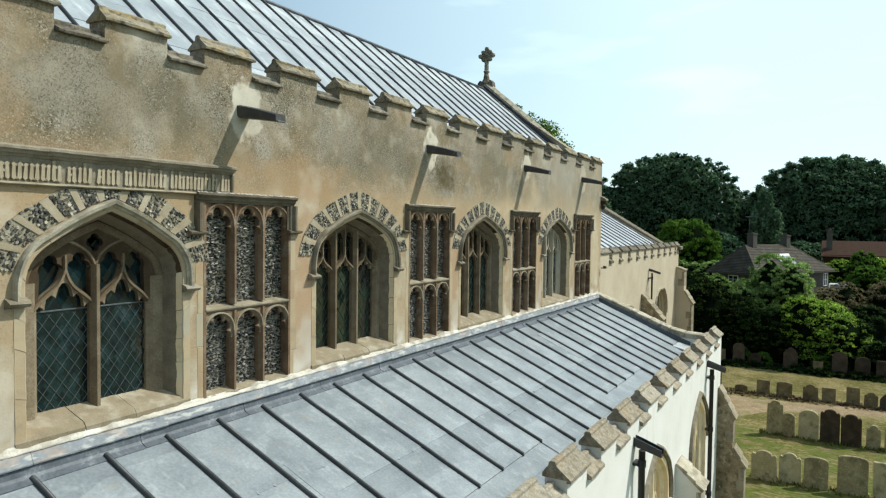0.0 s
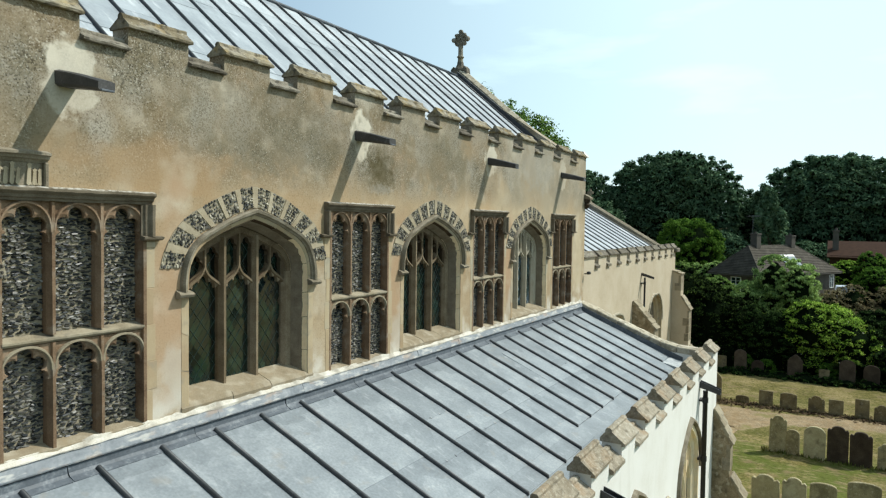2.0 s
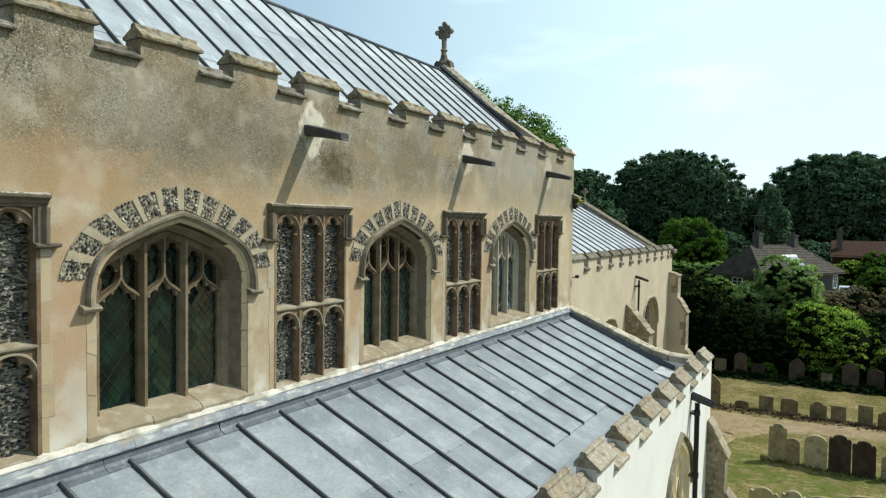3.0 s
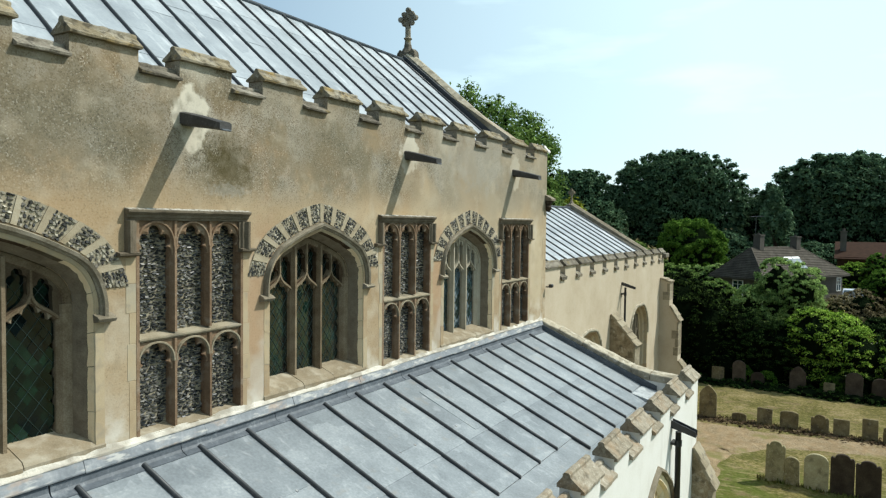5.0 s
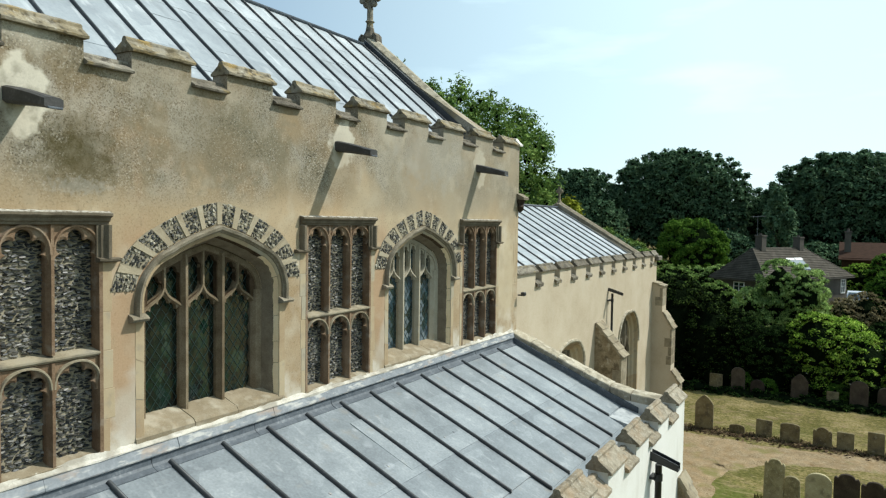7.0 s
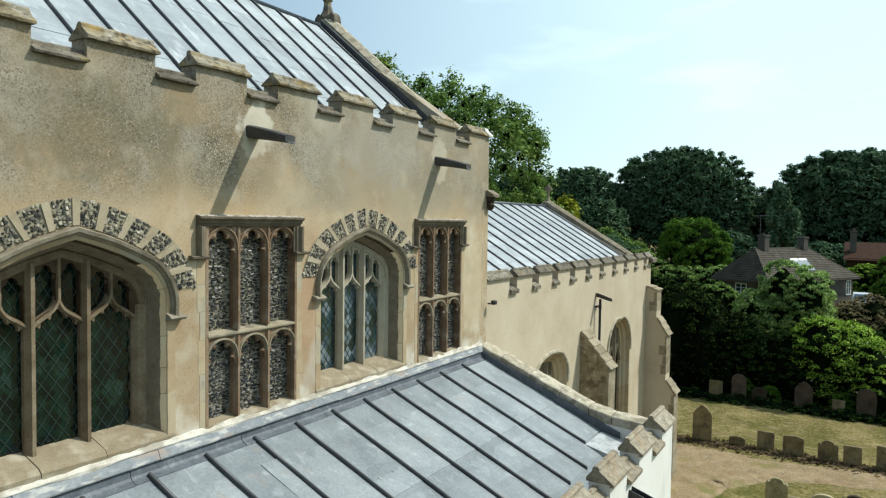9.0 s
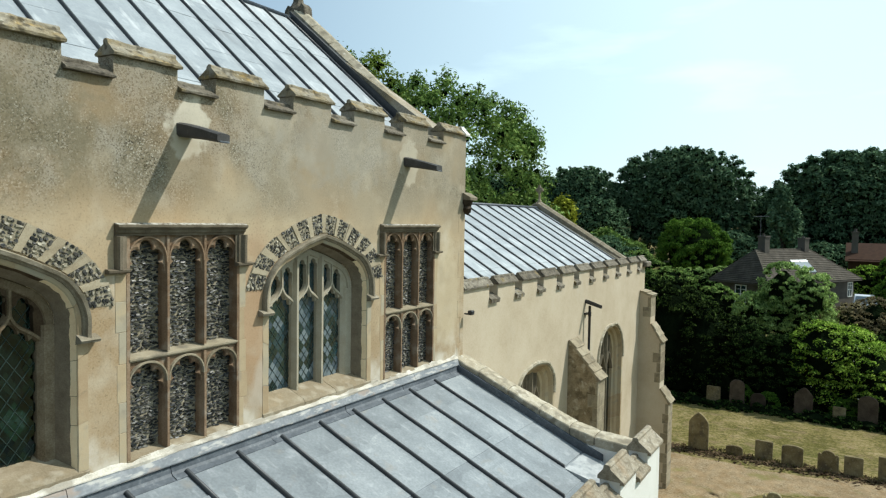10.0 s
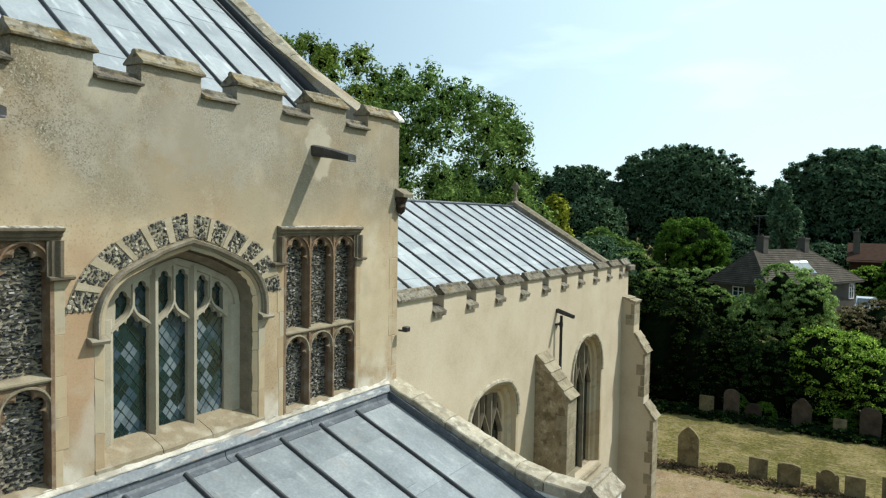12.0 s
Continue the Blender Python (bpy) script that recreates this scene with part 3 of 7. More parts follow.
def prism(poly, axis, a, b):
    """A polygon of (u, v) pairs drawn out along an axis from a to b. Axis x takes (y, z), y takes (x, z), z takes (x, y)."""
    def at(p, c):
        return {"x": (c, p[0], p[1]), "y": (p[0], c, p[1]), "z": (p[0], p[1], c)}[axis]
    n = len(poly)
    v = [at(p, a) for p in poly] + [at(p, b) for p in poly]
    return v, [tuple(range(n)), tuple(range(2 * n - 1, n - 1, -1))] + [(i, n + i, n + (i + 1) % n, (i + 1) % n) for i in range(n)]


def rough_up(shape, amount, scale=6.0, seed=0.0):
    """Worn, slightly uneven corners."""
    v, f = shape
    return [tuple(Vector(p) + amount * noise.noise_vector(Vector(p) * scale + Vector((seed, 0, 0)))) for p in v], f


def strip(rings, closed=False, caps=True):
    """A skin over rings of equal length; closed joins each ring's ends."""
    n = len(rings[0])
    V = [p for r in rings for p in r]
    F = []
    for i in range(len(rings) - 1):
        for j in range(n if closed else n - 1):
            F.append((i * n + j, i * n + (j + 1) % n, (i + 1) * n + (j + 1) % n, (i + 1) * n + j))
    if closed and caps:
        F += [tuple(range(n)), tuple(range(len(V) - 1, len(V) - n - 1, -1))]
    return V, F


def tube(points, radius, sides=8):
    rings = []
    pts = [Vector(p) for p in points]
    for i, p in enumerate(pts):
        d = (pts[min(i + 1, len(pts) - 1)] - pts[max(i - 1, 0)]).normalized()
        a = d.orthogonal().normalized()
        if abs(d.z) < 0.9:
            a = d.cross(Vector((0, 0, 1))).normalized()
        b = d.cross(a)
        r = radius[i] if isinstance(radius, (list, tuple)) else radius
        rings.append([p + r * (math.cos(t) * a + math.sin(t) * b) for t in [k * 2 * math.pi / sides for k in range(sides)]])
    return strip(rings, closed=True)


def lathe(profile, sides=12):
    return strip([[(r * math.cos(t), r * math.sin(t), z) for t in [k * 2 * math.pi / sides for k in range(sides)]] for r, z in profile], closed=True)


def moved(shape, m):
    return [tuple(m @ Vector(p)) for p in shape[0]], shape[1]


def bar(points, width, y0, y1, chamfer=0.3):
    """A stone bar along (x, z) points: full width at the back, narrower at the front face y0."""
    rings = []
    pts = [Vector(p) for p in points]
    for i, p in enumerate(pts):
        d = (pts[min(i + 1, len(pts) - 1)] - pts[max(i - 1, 0)]).normalized()
        nrm = Vector((-d.y, d.x))
        h = width / 2
        ym = y0 + (y1 - y0) * 0.45
        ring = []
        for off, y in ((-h, y1), (-h, ym), (-h * chamfer, y0), (h * chamfer, y0), (h, ym), (h, y1)):
            q = p + nrm * off
            ring.append((q.x, y, q.y))
        rings.append(ring)
    return strip(rings, closed=True)


def arch(w, s, a, r=None, n=7):
    """The right half of a four-centred arch about x = 0, from the springing (w, s) to the apex (0, a): points (x, z)."""
    r = r or 0.5 * w
    lo, hi = 0.05, 1.5
    for _ in range(50):
        th = (lo + hi) / 2
        tx, tz = w - r + r * math.cos(th), s + r * math.sin(th)
        if tz + tx * math.cos(th) / math.sin(th) > a:
            lo = th
        else:
            hi = th
    pts = [(w - r + r * math.cos(th * i / n), s + r * math.sin(th * i / n)) for i in range(n + 1)]
    tx, tz = pts[-1]
    for i in range(1, n + 1):
        q = i / n
        bulge = 0.075 * w * math.sin(math.pi * q)
        pts.append((tx * (1 - q) + bulge * math.sin(th * 0.6) * 0.5, tz + (a - tz) * q + bulge * math.cos(th) * 0.5))
    return pts


def full_arch(cx, w, s, a, r=None, n=7):
    half = arch(w, s, a, r, n)
    return [(cx - x, z) for x, z in half] + [(cx + x, z) for x, z in half[-2::-1]]


def opening(cx, w, sill, s, a, r=None, n=7):
    return [(cx - w, sill)] + full_arch(cx, w, s, a, r, n) + [(cx + w, sill)]


def wall_mesh(name, outer, holes, y0, y1, material):
    """A wall in the plane of x and z, from y0 (outside) to y1, with openings right through it."""
    loops = [outer] + holes
    tris = tessellate_polygon([[Vector((x, z, 0)) for x, z in lp] for lp in loops])
    flat = [p for lp in loops for p in lp]
    n = len(flat)
    V = [(x, y0, z) for x, z in flat] + [(x, y1, z) for x, z in flat]
    F = [tuple(t) for t in tris] + [tuple(i + n for i in reversed(t)) for t in tris]
    o = 0
    for lp in loops:
        m = len(lp)
        F += [(o + i, o + (i + 1) % m, n + o + (i + 1) % m, n + o + i) for i in range(m)]
        o += m
    return fix(mesh_of(name, V, F, material))


# ---- ground ----
def ground_height(x, y):
    d = math.hypot(x - 20, y)
    rise = 1.25 * min(1, max(0, (x - 46) / 22)) + 4.0 * min(1, max(0, (d - 90) / 250))
    bump = 0.06 * noise.noise(Vector((x * 0.25, y * 0.25, 0))) + 0.03 * noise.noise(Vector((x, y, 3)))
    return GROUND + rise + bump * min(1, max(0, (x - 19) / 6))


def axis_steps(near0, near1, step, far):
    a = list(np.arange(near0, near1, step))
    out, d = [], step
    lo, hi = near0, near1
    left, right = [], []
    while lo > -far or hi < far:
        d *= 1.5
        lo -= d
        hi += d
        left.append(lo)
        right.append(hi)
    return left[::-1] + a + [near1] + right


gx, gy = axis_steps(18, 60, 0.5, 2500), axis_steps(-14, 10, 0.5, 2500)
gv = [(x, y, ground_height(x, y)) for x in gx for y in gy]
m_ = len(gy)
gf = [(i * m_ + j, (i + 1) * m_ + j, (i + 1) * m_ + j + 1, i * m_ + j + 1) for i in range(len(gx) - 1) for j in range(m_ - 1)]
ground = tagged(new("ground", mesh_of("ground", gv, gf, grass, True)), "sun-dried churchyard grass with bare patches", "ground", kind="structure")

# gravel path: a worn band that curves past the rows of stones
def path_band(name, centre, width, label):
    rings = []
    for i in range(len(centre) - 1):
        (x0, y0, w0), (x1, y1, w1) = centre[i], centre[i + 1]
        for k in range(8):
            q = k / 8
            x, y, w = x0 + (x1 - x0) * q, y0 + (y1 - y0) * q, w0 + (w1 - w0) * q
            d = Vector((x1 - x0, y1 - y0)).normalized()
            nn = Vector((-d.y, d.x))
            ring = []
            for j in range(7):
                s = (j / 6 - 0.5) * w * (1 + 0.25 * noise.noise(Vector((x * 0.9, y * 0.9, j // 4))))
                px, py = x + nn.x * s, y + nn.y * s
                ring.append((px, py, ground_height(px, py) + (0.022 if 0 < j < 6 else -0.01)))
            rings.append(ring)
    V, F = strip(rings)
    return tagged(new(name, mesh_of(name, V, F, gravel, True)), label, "path", kind="structure")


path_band("path", [(20.6, -1.7, 2.4), (24.5, -1.7, 2.2), (28.0, -1.35, 2.2), (30.2, -1.6, 2.4), (31.6, -2.8, 2.3), (32.2, -4.8, 1.9), (32.6, -7.0, 1.8), (33.2, -10.0, 1.8), (34, -16, 2.0)], 2.0, "brown gravel path worn into dry grass")
path_band("path", [(31.2, 3.0, 4.6), (31.3, 0.2, 4.2), (31.7, -1.4, 3.0), (32.0, -3.0, 2.0)], 2.6, "brown gravel path worn into dry grass")

# ---- nave ----
X_W, X_E = -4.0, 18.45          # ends of the clerestory wall
Z_CREN, Z_MER = 9.75, 9.955      # wall tops under the low and the high copings
MER = 1.10                      # pitch of the battlements
WIN = [(3.50, 0.77, 2), (7.17, 0.88, 3), (11.03, 0.88, 3), (14.96, 0.89, 3)]   # centre, half width, lights
PANELS = [5.17, 9.10, 13.00, 16.875]
SILL, SPRING, APEX = 6.44, 7.66, 8.29
CL_BASE = 5.9

mer_starts = [14.44 + MER * i for i in range(-17, 4)]
mer_starts = [x for x in mer_starts if X_W < x < X_E - 0.3]


def mer_end(x):
    return X_E if x + 0.65 > X_E - 0.25 else x + 0.65


outline = [(X_W, CL_BASE)] + [(X_E, CL_BASE)]
top = []
for x in mer_starts:
    x1 = mer_end(x)
    top += [(x, Z_CREN), (x, Z_MER), (x1, Z_MER)] + ([(x1, Z_CREN)] if x1 < X_E else [])
top = [(X_W, Z_CREN)] + top
outline += top[::-1]
holes = [opening(cx, w, SILL - 0.06, SPRING, APEX) for cx, w, _ in WIN] + [opening(-0.3, 0.88, SILL - 0.06, SPRING, APEX)]
# shallow recesses for the flint panels are cut right through and backed by the panel itself
for px in PANELS:
    holes.append([(px - 0.645, 6.36), (px - 0.645, 8.40), (px + 0.645, 8.40), (px + 0.645, 6.36)])
nave_wall = tagged(new("wall_nave_south", wall_mesh("wall_nave_south", outline, holes, 0.0, 0.22, render_wall)),
                   "ochre lime-rendered clerestory wall with low battlements, patchy and weathered", "wall", kind="structure")
# plain walls that close the nave behind
V, F = merge(box(X_W, X_E, 6.6, 7.0, GROUND - 0.2, 9.9), box(X_W - 0.4, X_W, 0, 7.0, GROUND - 0.2, 12.2), box(X_E - 0.45, X_E - 0.012, 0.43, 6.58, GROUND - 0.2, 9.8),
             box(X_W, X_E, -0.0, 0.42, GROUND - 0.2, CL_BASE - 0.004))
tagged(new("wall_nave_back", mesh_of("wall_nave_back", V, F, render_wall)), "plain rendered nave walls", "wall", kind="structure")
V, F = prism([(0.0, 9.8), (7.0, 9.8), (3.5, 12.18)], "x", X_E - 0.42, X_E - 0.014)
tagged(new("wall_nave_gable", mesh_of("wall_nave_gable", V, F, render_wall)), "rendered east gable wall of the nave", "wall", kind="structure")


def saddle(x0, x1, yf, yb, z, rise, drip, seed):
    """A saddleback coping stone that oversails the wall below."""
    yr = yf + 0.095
    prof = [(yf + 0.004, z), (yf, z + drip), (yr, z + rise - 0.042), (yr + 0.004, z + rise - 0.016), (yr + 0.022, z + rise), (yr + 0.05, z + rise), (yr + 0.07, z + rise - 0.016),
            (yr + 0.075, z + rise - 0.042), (yb, z + drip), (yb - 0.003, z)]
    n = max(2, int((x1 - x0) / 0.06))
    rings = [[(x0 + (x1 - x0) * i / n, y, zz) for y, zz in prof] for i in range(n + 1)]
    return rough_up(strip(rings, closed=True), 0.009, 16.0, seed)


for i, x in enumerate(mer_starts):
    x1 = mer_end(x)
    V, F = saddle(x - 0.02, x1 + 0.02, -0.05, 0.235, Z_MER + 0.002, 0.142, 0.02, i)
    part("coping_stone", fix(mesh_of("coping_stone", V, F, coping_stone)), nave_wall)
    if x1 < X_E:
        V, F = saddle(x1 + 0.003, x + MER - 0.003, -0.055, 0.235, Z_CREN + 0.002, 0.115, 0.018, i + 50)
        part("crenel_stone", fix(mesh_of("crenel_stone", V, F, crenel_stone)), nave_wall)
# a white cap covers the end of the corner coping
V, F = saddle(X_E - 0.10, X_E + 0.035, -0.062, 0.25, Z_MER - 0.004, 0.156, 0.028, 77)
part("mortar_patch", fix(mesh_of("mortar_patch", V, F, cap_white)), nave_wall, "white cap on the end of the corner coping")


# ---- lead roofs ----
def lead_roof(name, label, x_rolls, x0, x1, top_yz, foot, drips, roll_r, seed, sheet=None, seams=1.0):
    """Lead sheets between rolls, each sheet lapped over the one below. foot(x) gives (y, z) where the rolls end."""
    rnd = random.Random(seed)
    roof = thing(name, label, "roof", kind="structure")
    edges = [x0] + [x for x in x_rolls if x0 < x < x1] + [x1]
    for a, b in zip(edges, edges[1:]):
        mid = (a + b) / 2
        fy, fz = foot(mid)
        T, B = Vector(top_yz), Vector((fy, fz))
        cuts = [0.0] + [min(0.97, max(0.03, d + rnd.uniform(-0.13, 0.13))) for d in drips if rnd.random() < seams] + [1.0]
        slope = (B - T).normalized()
        nrm = Vector((-slope.y, slope.x))
        nrm = nrm if nrm.y > 0 else -nrm
        for c0, c1 in zip(cuts, cuts[1:]):
            p0, p1 = T + (B - T) * c0, T + (B - T) * c1
            p1 = p1 + slope * (0.05 if c1 < 1 else 0)
            up0, up1 = 0.002, (0.009 if c1 < 1 else 0.004)
            nx, ny = 4, 6
            top_r, bot_r = [], []
            for j in range(ny + 1):
                q = p0 + (p1 - p0) * (j / ny)
                lift = up0 + (up1 - up0) * (j / ny)
                ring = []
                for k in range(nx + 1):
                    xx = a + (b - a) * k / nx
                    wob = 0.004 * noise.noise(Vector((xx * 3, q.x * 2.5, seed)))
                    ring.append((xx, q.x + nrm.x * (lift + wob), q.y + nrm.y * (lift + wob)))
                top_r.append(ring)
            low = [(x, y - nrm.x * 0.012, z - nrm.y * 0.012) for x, y, z in top_r[-1]]
            V, F = strip(top_r + [low])
            part("lead_sheet", mesh_of("lead_sheet", V, F, sheet or lead, False), roof)
            if c1 < 1 and sheet is None:
                for u in (0.3, 0.72):      # clips that hold the lap down
                    xc = a + (b - a) * (u + rnd.uniform(-0.06, 0.06))
                    q0, q1 = p1 - slope * 0.022, p1 + slope * 0.014
                    V = [(xc + dx, q.x + nrm.x * h, q.y + nrm.y * h) for h in (0.006, 0.013) for q in (q0, q1) for dx in (-0.011, 0.011)]
                    part("clip", mesh_of("clip", V, [(4, 5, 7, 6), (0, 1, 5, 4), (2, 6, 7, 3), (0, 4, 6, 2), (1, 3, 7, 5)], smeared_lead), roof)
    for x in edges[1:-1]:
        fy, fz = foot(x)
        T, B = Vector((x, *top_yz)), Vector((x, fy, fz))
        d = (B - T).normalized()
        up = Vector((1, 0, 0)).cross(d)
        up = up if up.z > 0 else -up
        prof = [(-roll_r * 1.0, 0), (-roll_r * 1.1, roll_r * 0.9), (-roll_r * 0.7, roll_r * 1.7), (0, roll_r * 2.0), (roll_r * 0.7, roll_r * 1.7), (roll_r * 1.1, roll_r * 0.9), (roll_r * 1.0, 0)]
        rings = [[p + Vector((u, 0, 0)) + up * v for u, v in prof] for p in (T, T.lerp(B, 0.33), T.lerp(B, 0.66), B, B + d * roll_r * 0.6)]
        rings[-1] = [B + d * roll_r * 0.8 + Vector((u * 0.5, 0, 0)) + up * v * 0.4 for u, v in prof]
        V, F = strip(rings, closed=True)
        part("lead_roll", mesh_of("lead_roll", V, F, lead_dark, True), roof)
    return roof


nave_rolls = [17.92 - 0.565 * i for i in range(40)]
RIDGE_Y, RIDGE_Z, EAVE_Y, EAVE_Z = 3.5, 12.22, 0.26, 9.513
nave_roof = lead_roof("roof_nave", "pale grey sheet-lead nave roof with raised rolls", nave_rolls, X_W, X_E - 0.42, (RIDGE_Y, RIDGE_Z), lambda x: (EAVE_Y, EAVE_Z), [0.3, 0.66], 0.021, 3, lead_pale, 0.8)
V, F = tube([(X_W, RIDGE_Y, RIDGE_Z + 0.02), (X_E - 0.4, RIDGE_Y, RIDGE_Z + 0.02)], 0.04, 10)
part("ridge_roll", mesh_of("ridge_roll", V, F, lead_flash, True), nave_roof)
V, F = prism([(0.20, 9.44), (EAVE_Y, EAVE_Z - 0.02), (RIDGE_Y, RIDGE_Z - 0.03), (6.62, 9.64), (6.62, 9.5), (RIDGE_Y, RIDGE_Z - 0.2), (0.20, 9.3)], "x", X_W, X_E - 0.425)
part("roof_deck", mesh_of("roof_deck", V, F, lead_dark), nave_roof)

AISLE_TOP = (-0.075, 6.115)
aisle_rolls = [17.45, 16.76] + [16.11 - 0.637 * i for i in range(32)]


def aisle_foot(x):
    y = -2.46 if (14.1 < x < 17.2 or 8.6 < x < 11.5) else -2.19
    return (y, 6.115 + (y + 0.075) * 0.43)


aisle_roof = lead_roof("roof_aisle", "grey sheet-lead lean-to aisle roof, raised rolls coloured as if shaded", aisle_rolls, X_W, 18.22, AISLE_TOP, aisle_foot, [0.5], 0.022, 5, None, 0.5)
V, F = prism([(-2.17, 5.205), (-2.47, 5.08), (-2.95, 5.02), (-2.95, 4.8), (-0.004, 5.6), (-0.004, 6.10), (-0.09, 6.10)], "x", X_W, 18.24)
part("gutter", mesh_of("gutter", V, F, lead), aisle_roof, "grey lead gutter behind the parapet")
# narrow strips of mended lead
for xa, ya, yb_ in ((12.69, -0.43, -1.34), (16.80, -0.16, -1.30), (4.75, -0.9, -1.7)):
    V = []
    for h in (0.007, 0.013):
        for y in np.linspace(ya, yb_, 6):
            V += [(xa + 0.012 * noise.noise(Vector((y * 5, h, 1))), y, 6.115 + (y + 0.075) * 0.43 + h), (xa + 0.215 + 0.012 * noise.noise(Vector((y * 5, h, 4))), y, 6.115 + (y + 0.075) * 0.43 + h)]
    F = [(12 + 2 * i, 13 + 2 * i, 15 + 2 * i, 14 + 2 * i) for i in range(5)] + [(2 * i, 2 * i + 2, 14 + 2 * i, 12 + 2 * i) for i in range(5)] + [(2 * i + 1, 13 + 2 * i, 15 + 2 * i, 2 * i + 3) for i in range(5)] + [(0, 12, 13, 1), (10, 11, 23, 22)]
    part("mended_strip", fix(mesh_of("mended_strip", V, F, lead)), aisle_roof, "narrow strip of mended lead")
# upstand flashing along the clerestory, with joints, and the mortar fillet above it
x = X_W
while x < 18.2:
    x1 = min(x + 1.29, 18.22)
    prof = [(-0.003, 6.10), (-0.003, 6.215), (-0.05, 6.21), (-0.062, 6.15), (-0.08, 6.125), (-0.14, 6.098), (-0.14, 6.085)]
    V, F = rough_up(prism(prof, "x", x + 0.004, x1 - 0.004), 0.006, 4.0, x)
    part("flashing", fix(mesh_of("flashing", V, F, lead_flash)), aisle_roof)
    V, F = rough_up(prism([(-0.003, 6.222), (-0.003, 6.345), (-0.03, 6.34), (-0.075, 6.235), (-0.072, 6.222)], "x", x + 0.3, x1 + 0.296 if x1 < 18.2 else x1), 0.007, 3.0, x + 9)
    part("cover_flashing", fix(mesh_of("cover_flashing", V, F, smeared_lead)), aisle_roof, "lead cover flashing smeared with mortar")
    x = x1
rings = []
for i in range(420):
    xx = X_W + (18.24 - X_W) * i / 419
    j = 0.018 * noise.noise(Vector((xx * 3.1, 0, 7))) + 0.014 * noise.noise(Vector((xx * 9, 1, 7))) + 0.008 * noise.noise(Vector((xx * 25, 1, 3)))
    up = 0.03 * max(0.0, noise.noise(Vector((xx * 1.3, 5, 2))) + 0.05) + 0.008 * noise.noise(Vector((xx * 7, 5, 2)))
    low = 0.05 * max(0.0, noise.noise(Vector((xx * 1.4, 9, 4))) - 0.12) + 0.006 * noise.noise(Vector((xx * 11, 9, 4)))
    rings.append([(xx, -0.002, 6.315), (xx, -0.046, 6.328 - low), (xx, -0.044 + 0.4 * j, 6.338), (xx, -0.030 + j, 6.350 + j), (xx, -0.014, 6.366 + 1.2 * j + 0.5 * up), (xx, -0.002, 6.376 + 1.6 * j + up)])
V, F = strip(rings, closed=True)
tagged(new("trim", fix(mesh_of("mortar_fillet", V, F, mortar))), "rough white lime-mortar fillet at the wall's foot", "trim", kind="structure")


# ---- flint, shared by panels and arches ----
def flint_lump(cx, cz, rx, rz, y, proud, rnd, ax=(1, 0), az=(0, 1)):
    """One knapped flint: an uneven faceted pebble on the plane y, facing -y."""
    n = rnd.choice((5, 6, 6, 7))
    a0 = rnd.uniform(0, 6.28)
    base, face = [], []
    tx, tz = rnd.uniform(-0.35, 0.35), rnd.uniform(-0.35, 0.35)
    for i in range(n):
        t = a0 + i * 2 * math.pi / n + rnd.uniform(-0.25, 0.25)
        r = rnd.uniform(0.8, 1.15)
        u, v = rx * r * math.cos(t), rz * r * math.sin(t)
        base.append((cx + u * ax[0] + v * az[0], y, cz + u * ax[1] + v * az[1]))
        q = rnd.uniform(0.62, 0.82)
        face.append((cx + (u * ax[0] + v * az[0]) * q, y - proud * (1 + tx * math.cos(t) + tz * math.sin(t)), cz + (u * ax[1] + v * az[1]) * q))
    F = [(i, (i + 1) % n, n + (i + 1) % n, n + i) for i in range(n)] + [tuple(range(n, 2 * n))]
    return base + face, F


def flint_field(x0, x1, z0, z1, y, seed, keep=lambda x, z: True, row=0.027, col=0.055):
    rnd = random.Random(seed)
    shapes = []
    z = z0 + row / 2
    while z < z1:
        x = x0 + rnd.uniform(0, col)
        while x < x1:
            s = rnd.uniform(0.55, 1.5)
            if keep(x, z):
                tilt = rnd.gauss(0, 0.16)
                shapes.append(flint_lump(x, z + rnd.uniform(-0.010, 0.010), col * 0.52 * s, row * 0.56 * rnd.uniform(0.75, 1.25), y, rnd.uniform(0.006, 0.018), rnd,
                                         (math.cos(tilt), math.sin(tilt)), (-math.sin(tilt), math.cos(tilt))))
            x += col * s * 0.98
        z += row
    return merge(*shapes)


# ---- flushwork panels ----
LOBES = ((0.0, 0.0, 0.112), (0.0, 0.112, 0.066), (-0.108, 0.030, 0.064), (0.108, 0.030, 0.064), (-0.128, -0.085, 0.056), (0.128, -0.085, 0.056))


def lobed_head(m, half, zc, size, top, y0, y1):
    """A thin cusped stone head: an opening of five round lobes about (m, zc), the line top(x) above."""
    lo, n = math.radians(-32), 72
    rings = []
    for i in range(n + 1):
        th = lo + (math.pi - 2 * lo) * i / n
        c, s = math.cos(th), math.sin(th)
        r = 0.0
        for dx, dz, q in LOBES:
            b = dx * c + dz * s
            d = b * b - (dx * dx + dz * dz - q * q)
            if d >= 0:
                r = max(r, b + math.sqrt(d))
        r *= size
        x, z = m + r * c, zc + r * s
        u = max(-1.0, min(1.0, c * 1.06)) if s > 0 else math.copysign(1.0, c)
        X = m + half * u
        Z = max(top(X), z + 0.004) if s > 0.02 else z
        rings.append([(x, y0 + 0.012, z), (x + (X - x) * 0.2, y0, z + (Z - z) * 0.2), (X, y0, Z), (X, y1, Z), (x, y1, z)])
    return strip(rings, closed=True)


